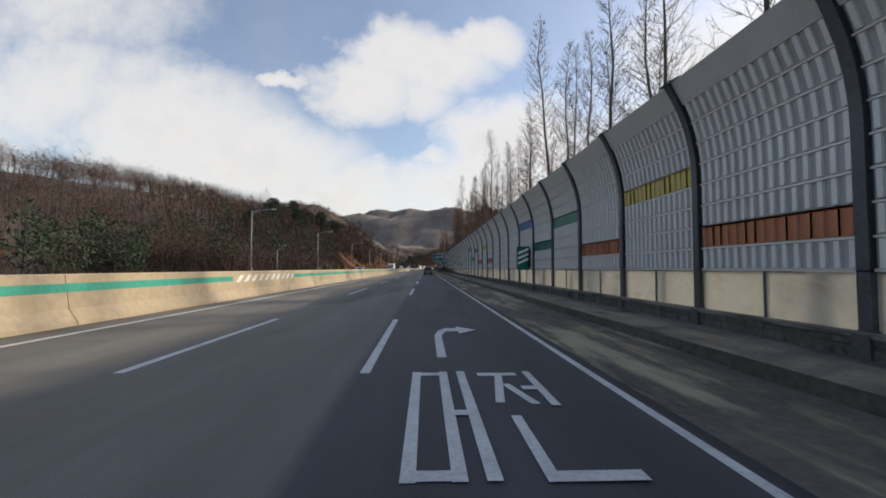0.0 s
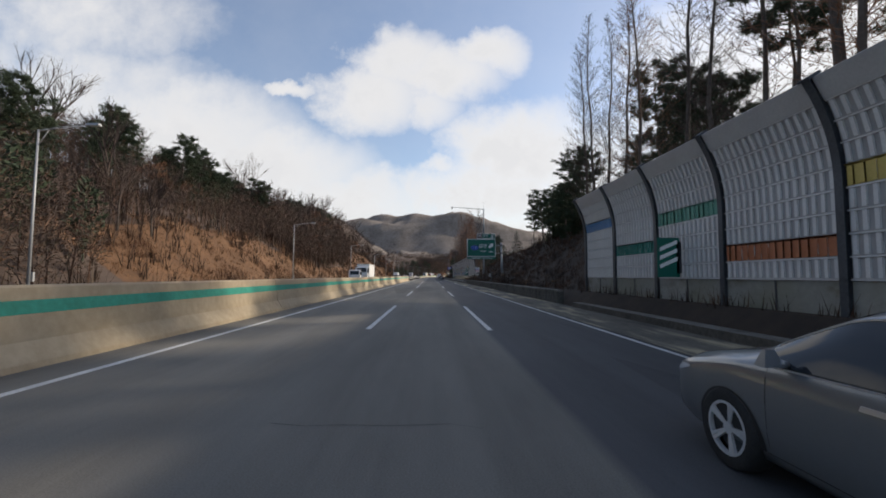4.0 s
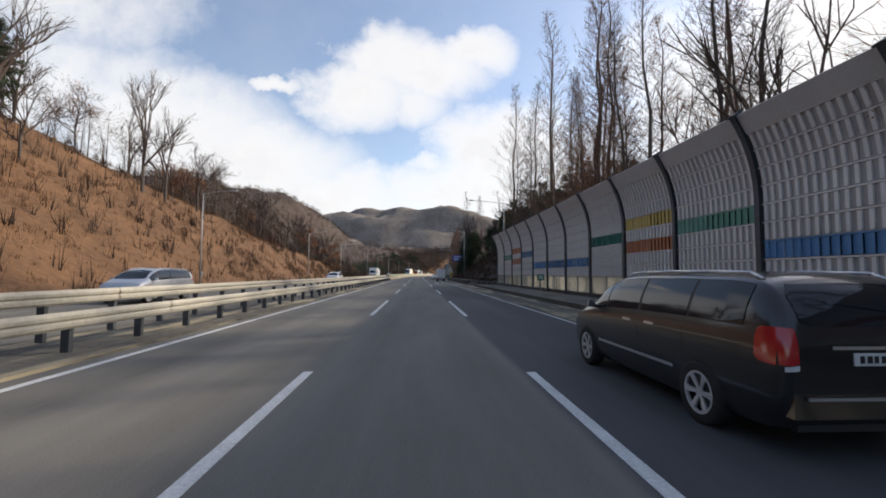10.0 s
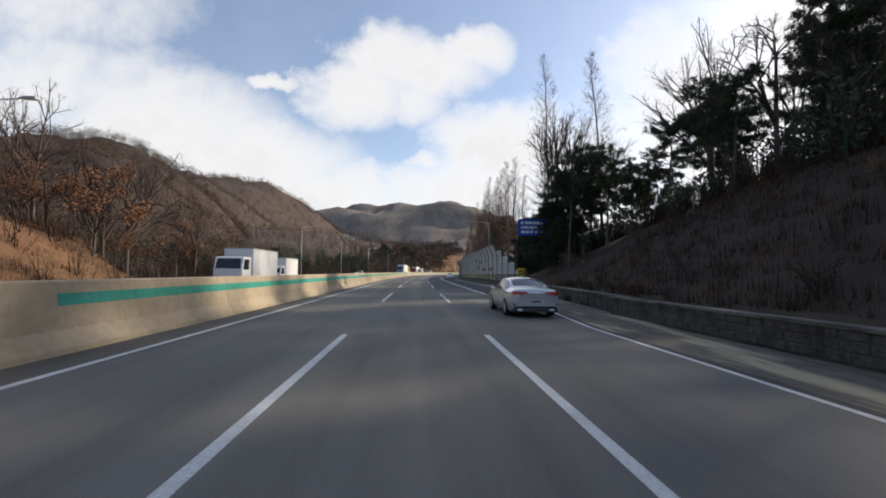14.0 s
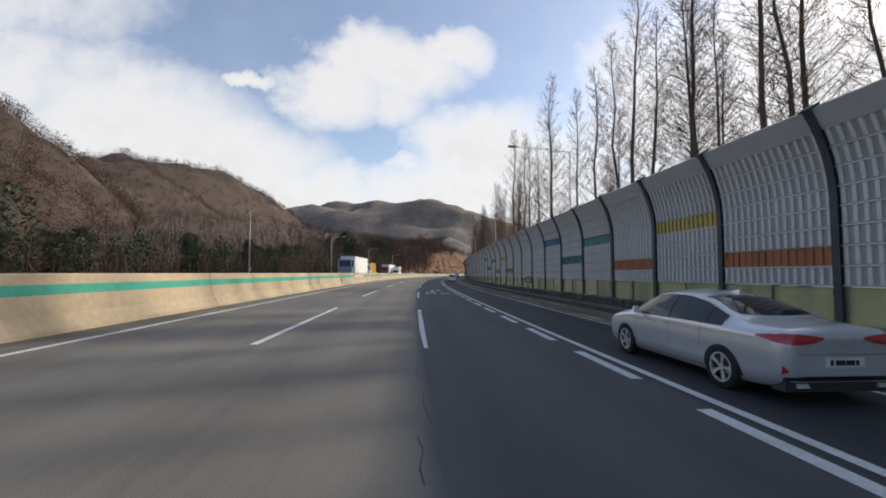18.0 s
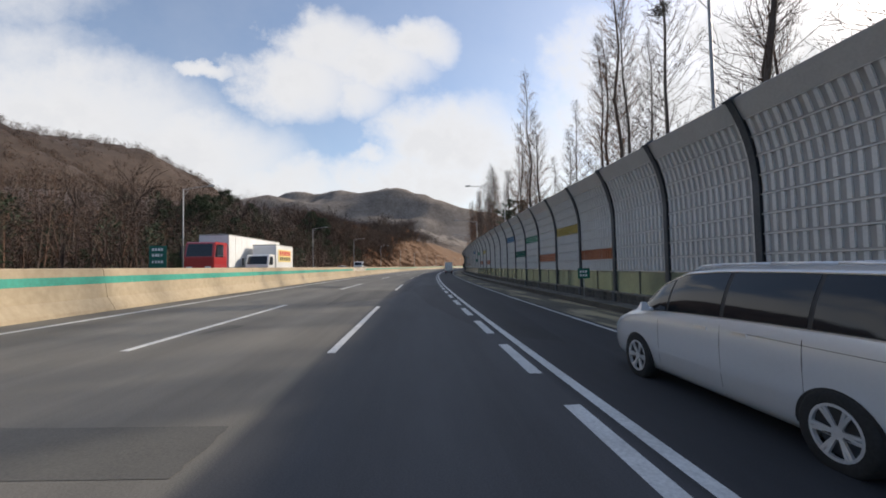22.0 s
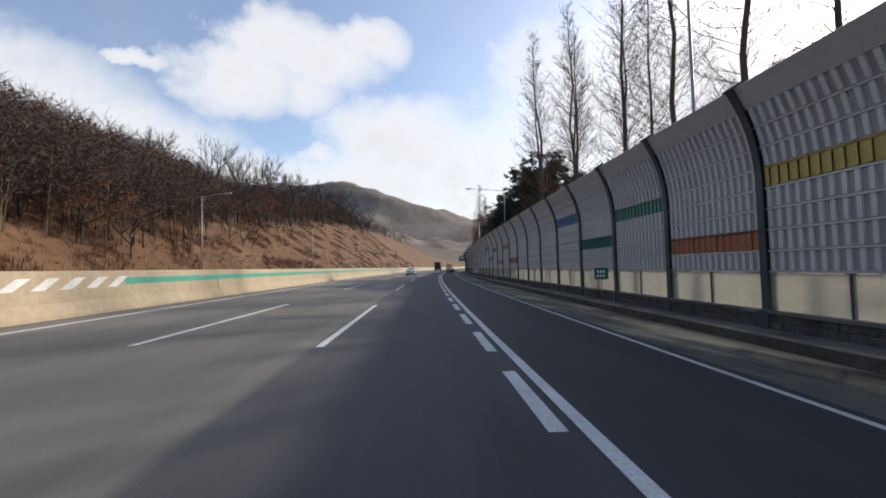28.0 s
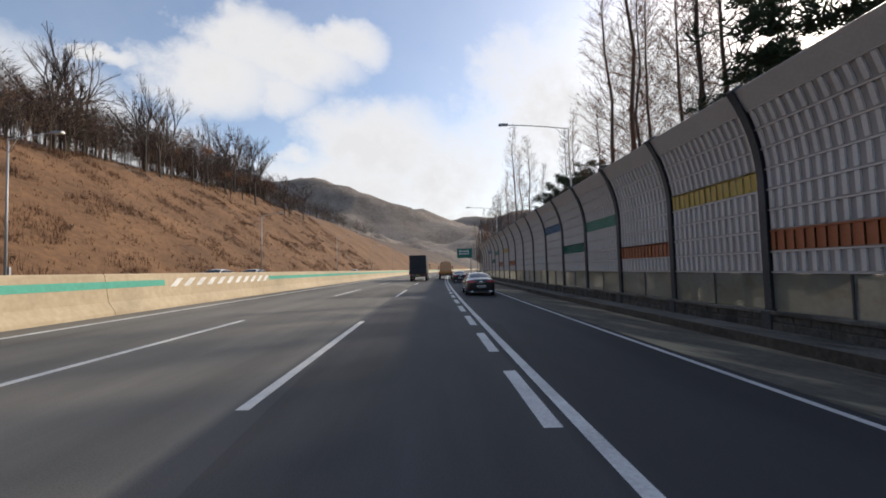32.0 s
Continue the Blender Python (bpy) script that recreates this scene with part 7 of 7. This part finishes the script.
def van(body, label, L=5.12, W=1.98, H=1.74, name="minivan", plate_mat=None, spokes=6, rail=True, tall_lamps=False):
    h = W / 2
    st = [(0.0, .42, .96, 1.04, h * .84, h * .72), (.03, .34, 1.05, 1.18, h * .92, h * .80), (.08, .29, 1.10, 1.36, h * .955, h * .80), (.20, .26, 1.12, H - .16, h * .975, h * .78), (.34, .24, 1.13, H - .05, h * .985, h * .765), (.7, .22, 1.14, H - .01, h, h * .755), (1.6, .22, 1.13, H, h, h * .75), (2.5, .22, 1.11, H - .005, h, h * .75), (3.1, .22, 1.09, H - .04, h, h * .755), (3.6, .22, 1.06, H - .20, h, h * .78), (4.12, .22, 1.02, 1.17, h, h * .82), (4.40, .23, .96, 1.06, h * .985, h * .82), (4.75, .26, .85, .93, h * .95, h * .74), (L - .16, .30, .74, .80, h * .88, h * .64), (L - .05, .36, .66, .70, h * .78, h * .54), (L, .44, .60, .62, h * .64, h * .42)]
    w = h * .70
    c, sh = car(name, st, body, label, (1.02, 4.06), ((.42, 1.22), (1.27, 2.28), (2.34, 3.30), (3.34, 3.92)),
                [(-w, 1.22, H - .24), (-w * .9, 1.19, H - .14), (0, 1.18, H - .12), (w * .9, 1.19, H - .14), (w, 1.22, H - .24)],
                [(-h * .74, 1.16, 1.26), (-h * .66, 1.15, H - .16), (0, 1.14, H - .09), (h * .66, 1.15, H - .16), (h * .74, 1.16, 1.26)], .345, spokes, "van", "", not tall_lamps)
    if tall_lamps:
        lamps(c, sh, [(h * .78, .86, 1.16), (h * .88, .84, 1.17), (h * .93, .85, 1.15)], [(.06, .84, 1.17), (.22, .86, 1.17), (.26, .90, 1.14)])
        lamps(c, sh, [(h * .78, .80, .85), (h * .90, .79, .83)], None, M_HEAD, "reversing_lamp")
    else:
        lamps(c, sh, [(h * .52, 1.03, 1.06), (h * .62, .99, 1.10), (h * .82, .97, 1.12), (h * .92, .98, 1.11)], [(.04, .98, 1.12), (.18, .99, 1.13), (.36, 1.06, 1.12)])
        lamps(c, sh, [(h * .54, .985, 1.03), (h * .86, .965, 1.01)], None, M_HEAD, "reversing_lamp")
    lamps(c, sh, [(h * .48, .62, .67), (h * .66, .63, .73), (h * .80, .66, .76)], [(4.55, .83, .86), (4.72, .74, .82), (L - .17, .67, .76)], M_HEAD, "headlamp", True)
    pz = .90 if tall_lamps else .80
    plate(c, 0, sh.end(0, pz) - .002, pz, plate_mat, .5, .11)
    part("tailgate_trim", patch([(-.45, pz + .085, pz + .115), (.45, pz + .085, pz + .115)], on_tail(sh, .014), 8, 1), M_CHROME, c)
    part("tailgate_seam", patch([(-h * .72, .62, .628), (h * .72, .62, .628)], on_tail(sh, .004), 18, 1), M_BLACK, c)
    bm = bmesh.new()
    box(bm, -h * .88, h * .88, -.045, .16, .40, .60, 0, .04)
    bp = part("rear_bumper", bm, body, c)
    bm = bmesh.new()
    box(bm, -h * .74, h * .74, -.052, -.03, .555, .58)
    part("bumper_trim", bm, M_CHROME, bp)
    bm = bmesh.new()
    box(bm, -h * .78, h * .78, .03, .3, .27, .41, 0, .03)
    part("bumper_skirt", bm, M_BLACK, c)
    if rail:
        for sgn in (1, -1):
            bm = bmesh.new()
            last = None
            for y in (.45, .6, 1.2, 1.9, 2.6, 2.95, 3.1):
                p = Vector((sgn * h * .68, y, sh.roof(y, h * .68) + (.0 if y in (.45, 3.1) else .05)))
                if last is not None:
                    tube(bm, last, p, .018, .018, 6)
                last = p
            part("roof_rail", bm, M_CHROME, c)
    side_details(c, sh, [(2.02, .99), (2.62, .98)], (3.68, 1.09), ((1.30, .55, 1.05), (2.31, .26, 1.05), (3.50, .28, 1.03)), M_CHROME, body)
    seam(c, sh, [(.32 + .1 * i, 1.0) for i in range(17)], "slide_rail")
    for sgn in (1, -1):
        part("door_moulding", patch([(1.48, .52, .56), (3.56, .52, .56)], on_side(sh, sgn, .012), 16, 1), M_CHROME if body is P_BLACK else body, c)
    return c
def cab(e, y0, y1, h, z0, z1, mat, slope=.28):
    """A cab-over cab, its face at y1."""
    bm = bmesh.new()
    zb = z0 + (z1 - z0) * .50
    prof = [(y0, z0), (y1 - .04, z0), (y1, z0 + .25), (y1, zb), (y1 - slope, z1 - .08), (y1 - slope - .15, z1), (y0, z1)]
    a = [bm.verts.new((h, y, z)) for y, z in prof]
    b = [bm.verts.new((-h, y, z)) for y, z in prof]
    bm.faces.new(a)
    bm.faces.new(b[::-1])
    for i in range(len(prof)):
        bm.faces.new((a[i], b[i], b[(i + 1) % len(prof)], a[(i + 1) % len(prof)]))
    bmesh.ops.recalc_face_normals(bm, faces=bm.faces)
    bmesh.ops.bevel(bm, geom=[x for x in bm.edges if abs(x.verts[0].co.x - x.verts[1].co.x) < .01], offset=.06, segments=2, affect="EDGES")
    c = part("cab", bm, mat, e)
    bm = bmesh.new()
    n = Vector((0, (z1 - .08 - zb), slope)).normalized() * .012
    q = [Vector((x, y, z)) + n for x, y, z in ((h * .88, y1 - slope * .08, zb + .06), (h * .82, y1 - slope * .94, z1 - .16), (-h * .82, y1 - slope * .94, z1 - .16), (-h * .88, y1 - slope * .08, zb + .06))]
    bm.faces.new([bm.verts.new(p) for p in q])
    part("windscreen", bm, M_GLASS, c)
    for sgn in (1, -1):
        bm = bmesh.new()
        x = sgn * (h + .006)
        bm.faces.new([bm.verts.new(p) for p in ((x, y0 + (y1 - y0) * .30, zb), (x, y1 - .18, zb), (x, y1 - slope - .16, z1 - .20), (x, y0 + (y1 - y0) * .30, z1 - .20))])
        part("side_window", bm, M_GLASS, c)
        bm = bmesh.new()
        box(bm, sgn * h * .62 - h * .2, sgn * h * .62 + h * .2, y1 - .01, y1 + .03, z0 + .30, z0 + .48, 0, .01)
        part("headlamp", bm, M_HEAD, c)
        bm = bmesh.new()
        tube(bm, (sgn * h, y1 - .25, z1 - .35), (sgn * (h + .22), y1 - .05, z1 - .35), .015, .015, 5)
        box(bm, sgn * (h + .24) - .06, sgn * (h + .24) + .06, y1 - .10, y1 - .02, zb - .02, z1 - .3, 0, .01)
        part("wing_mirror", bm, M_BLACK, c)
    bm = bmesh.new()
    box(bm, -h * .98, h * .98, y1 - .03, y1 + .07, z0 - .12, z0 + .22, 0, .02)
    part("front_bumper", bm, M_BLACK, c)
    return c
def truck(name, L, W, H, cab_len, cab_h, deck, cab_mat, box_mat, label, wheel, axles, load="box"):
    """A lorry, tail at y = 0."""
    e = empty(name, label, "truck", Matrix.Translation((0, 0, -900)))
    h = W / 2
    bm = bmesh.new()
    for sgn in (1, -1):
        box(bm, sgn * h * .4 - .06, sgn * h * .4 + .06, .15, L - cab_len * .6, deck - .32, deck - .06)
    for y in (.3, L * .35, L * .6):
        box(bm, -h * .4, h * .4, y - .05, y + .05, deck - .28, deck - .1)
    part("chassis", bm, M_POST, e)
    cab(e, L - cab_len, L, h * .93, deck - .35, cab_h, cab_mat)
    y1 = L - cab_len - .12
    if load == "box":
        bm = bmesh.new()
        box(bm, -h, h, 0, y1, deck, H, 0, 0)
        bmesh.ops.bevel(bm, geom=bm.edges[:], offset=.03, segments=1, affect="EDGES")
        b = part("cargo_box", bm, box_mat, e)
        for x0, x1 in ((-h + .06, -.012), (.012, h - .06)):
            bm = bmesh.new()
            box(bm, x0, x1, -.025, .01, deck + .06, H - .08, 0, .008)
            d = part("rear_door", bm, box_mat, b)
            for x in (x0 + (x1 - x0) * .36, x0 + (x1 - x0) * .70):
                bm = bmesh.new()
                tube(bm, (x, -.05, deck + .1), (x, -.05, H - .12), .016, .016, 6)
                box(bm, x - .10, x + .04, -.065, -.04, deck + .62, deck + .70)
                part("lock_bar", bm, M_STEEL, d)
        for z in (deck, H - .06):
            bm = bmesh.new()
            box(bm, -h - .01, h + .01, -.02, y1 + .01, z - .03, z + .05)
            part("edge_rail", bm, M_STEEL if load == "box" else box_mat, b)
        n = max(3, int(y1 / 1.1))
        for sgn in (1, -1):
            for i in range(1, n):
                bm = bmesh.new()
                y = y1 * i / n
                box(bm, sgn * h - .006, sgn * h + .010, y - .02, y + .02, deck + .06, H - .08)
                part("side_rib", bm, box_mat, b)
    elif load == "tarp":
        bm = bmesh.new()
        box(bm, -h, h, 0, y1, deck - .05, deck + .35)
        part("drop_side", bm, box_mat, e)
        bm = bmesh.new()
        box(bm, -h * .98, h * .98, .04, y1 - .04, deck + .35, H, 0, .04)
        part("tarpaulin", bm, M_TARP, e)
    elif load == "crane":
        bm = bmesh.new()
        box(bm, -h, h, 0, y1, deck - .05, deck + .25)
        part("flat_bed", bm, box_mat, e)
        for y in (y1 * .12, y1 * .42, y1 * .72):
            bm = bmesh.new()
            box(bm, -h * .8, h * .8, y, y + y1 * .22, deck + .25, H - .2 - .1 * (y > y1 * .5), 0, .10)
            part("load_unit", bm, box_mat, e, "yellow machine part")
        bm = bmesh.new()
        tube(bm, (0, y1 * .95, deck + .2), (0, y1 * .2, H), .14, .12, 8)
        part("boom", bm, box_mat, e)
    bm = bmesh.new()
    box(bm, -h * .95, h * .95, -.06, .02, deck - .42, deck - .26)
    bp = part("rear_bumper", bm, M_POST, e)
    for sgn in (1, -1):
        bm = bmesh.new()
        box(bm, sgn * h * .74 - .16, sgn * h * .74 + .16, -.085, -.05, deck - .26, deck - .13)
        part("tail_lamp", bm, M_TAIL, bp)
        bm = bmesh.new()
        box(bm, sgn * h - .02, sgn * h + .01, L * .22 + .6, L * .6, deck - .40, deck - .12)
        part("side_guard", bm, M_STEEL, e)
    plate(e, 0, -.062, deck - .20, M_PLATEY if H > 3 else None, .44, .14)
    for y in axles:
        for sgn in (1, -1):
            bm = bmesh.new()
            box(bm, sgn * (h - .02) - .12, sgn * (h - .02) + .0, y - wheel - .1, y + wheel + .1, wheel * 1.9, wheel * 2.05)
            part("mudguard", bm, M_BLACK, e)
    add_wheels(e, h - .03, axles, wheel, .24, 6)
    return e
LONG = {}
def put(e, s, d, back=False, copy=False):
    """Tail at s when it drives with the camera, nose at s when it comes the other way."""
    if e.name not in LONG:
        LONG[e.name] = max((c.matrix_basis @ v.co).y for c in e.children for v in c.data.vertices)
    m = at(s + (LONG[e.name] if back else 0), d, 0, 180 if back else 0)
    if copy:
        return copy_thing(e, m)
    e.matrix_basis = m
    return e
# driving the camera's way
white = sedan(P_WHITE, "white sedan with tinted windows in the next lane")
put(white, 796.9, 5.05)
silver = sedan(P_SILVER, "silver sedan with red tail lamps in the exit lane")
put(silver, 462.3, 12.54)
dark = sedan(P_BLACK, "black sedan far ahead in the exit lane")
put(dark, 847.2, 12.35)
grey = sedan(P_GREY, "dark grey sedan in the outer lane")
put(grey, 113.2, 8.9)
put(silver, 378.6, 9.7, copy=True)
put(dark, 874, 12.4, copy=True)
bvan = van(P_BLACK, "black van with a yellow number plate in the outer lane", 5.15, 1.94, 1.94, "passenger_van", M_PLATEY, 5, False)
put(bvan, 95.6, 8.6)
bmini = van(P_BLACK, "glossy black minivan with chrome roof rails in the outer lane", 5.0, 1.94, 1.69, tall_lamps=True)
put(bmini, 271.8, 9.40)
smini = van(paint("pale_silver_paint", (.70, .71, .73), .3), "silver minivan with large alloy wheels in the exit lane", 5.12, 1.98, 1.74)
put(smini, 558.95, 13.12)
tr = truck("box_truck", 5.4, 1.75, 2.75, 1.35, 1.95, .80, P_WHITE, M_CARGO, "small white box truck in the outer lane", .33, (1.0, 4.6))
put(tr, 359.4, 10.45)
put(tr, 657.3, 12.93, copy=True)
bt = truck("cargo_truck", 9.0, 2.35, 3.5, 1.9, 2.7, 1.05, P_BLUEGREY, M_TARP, "truck with a dark tarpaulin cover ahead", .48, (1.7, 3.0, 7.6), "tarp")
put(bt, 877, 6.9)
ot = truck("cargo_truck", 8.5, 2.3, 3.1, 1.9, 2.6, 1.05, P_ORANGE, P_ORANGE, "orange truck far ahead with a machine load", .48, (1.7, 7.2), "crane")
put(ot, 890, 10.6)
# coming the other way
ot1 = truck("box_truck", 7.4, 2.2, 3.2, 1.7, 2.5, .95, P_WHITE, M_CARGO, "white truck on the opposite carriageway", .42, (1.5, 6.2))
ot2 = truck("refrigerated_truck", 9.8, 2.45, 3.75, 2.1, 3.15, 1.15, P_WHITE, M_CARGO, "long white refrigerated truck on the opposite carriageway", .5, (1.8, 3.1, 8.1))
flat = truck("flatbed_truck", 6.2, 2.1, 1.5, 1.7, 2.45, .95, P_WHITE, P_BLUEGREY, "white cab-over truck on the opposite carriageway", .42, (1.3, 5.1), "crane")
put(flat, 188.5, -8.2, True)
put(ot2, 196.0, -8.2, True)
put(tr, 275.5, -8.2, True, True)
put(tr, 404, -8.2, True, True)
put(ot1, 394.8, -8.2, True)
big = truck("lorry", 15.5, 2.5, 4.15, 2.3, 3.5, 1.2, P_BLUEGREY, M_CARGO, "long lorry with a blue-grey cab and white trailer", .52, (1.8, 3.1, 4.4, 11.0, 13.6))
put(big, 529.0, -6.0, True)
cr = truck("crane_truck", 10.5, 2.45, 3.9, 2.1, 3.1, 1.1, P_WHITE, P_YELLOW, "truck loaded with yellow machine parts, white cab", .5, (1.8, 3.1, 8.9), "crane")
put(cr, 560.5, -8.2, True)
rt = truck("lorry", 14.0, 2.45, 3.95, 2.2, 3.2, 1.15, P_RED, M_CARGO, "lorry with a dark red cab and white box", .5, (1.8, 3.1, 12.2))
put(rt, 590.0, -8.2, True)
put(flat, 655, -8.2, True, True)
ad = truck("box_truck", 6.4, 2.1, 3.35, 1.6, 2.4, .9, P_WHITE, M_CARGO, "white box truck with a yellow and red printed panel", .4, (1.3, 5.3))
bm = bmesh.new()
box(bm, -1.075, -1.055, .7, 4.2, 1.75, 2.9)
pn = part("printed_panel", bm, plain("yellow_print", (.78, .62, .24), .5), ad, "yellow printed advertising panel")
bm = bmesh.new()
for i in range(5):
    box(bm, -1.085, -1.076, .95 + i * .62, .95 + i * .62 + .45, 2.35, 2.78)
part("print_bars", bm, M_SIGNRED, pn)
bm = bmesh.new()
for i in range(6):
    box(bm, -1.085, -1.076, .95 + i * .5, .95 + i * .5 + .32, 1.88, 2.22)
part("print_bars", bm, M_BLACK, pn)
put(ad, 594.0, -5.4, True)
suv = van(P_WHITE, "white estate car on the opposite carriageway", 4.9, 1.9, 1.66, "estate_car")
put(suv, 605.4, -8.2, True)
suv2 = van(P_SILVER, "silver estate car on the opposite carriageway", 4.9, 1.9, 1.68, "estate_car")
put(suv2, 103.7, -8.2, True)
put(suv2, 288.0, -8.2, True, True)
put(suv2, 335.5, -8.2, True, True)
for s, d, c in ((457.5, -8.2, white), (637.5, -8.2, silver), (802, -8.2, silver), (826.5, -8.2, white), (853, -8.2, white), (859.5, -8.2, silver), (905, -8.2, white)):
    put(c, s, d, True, True)
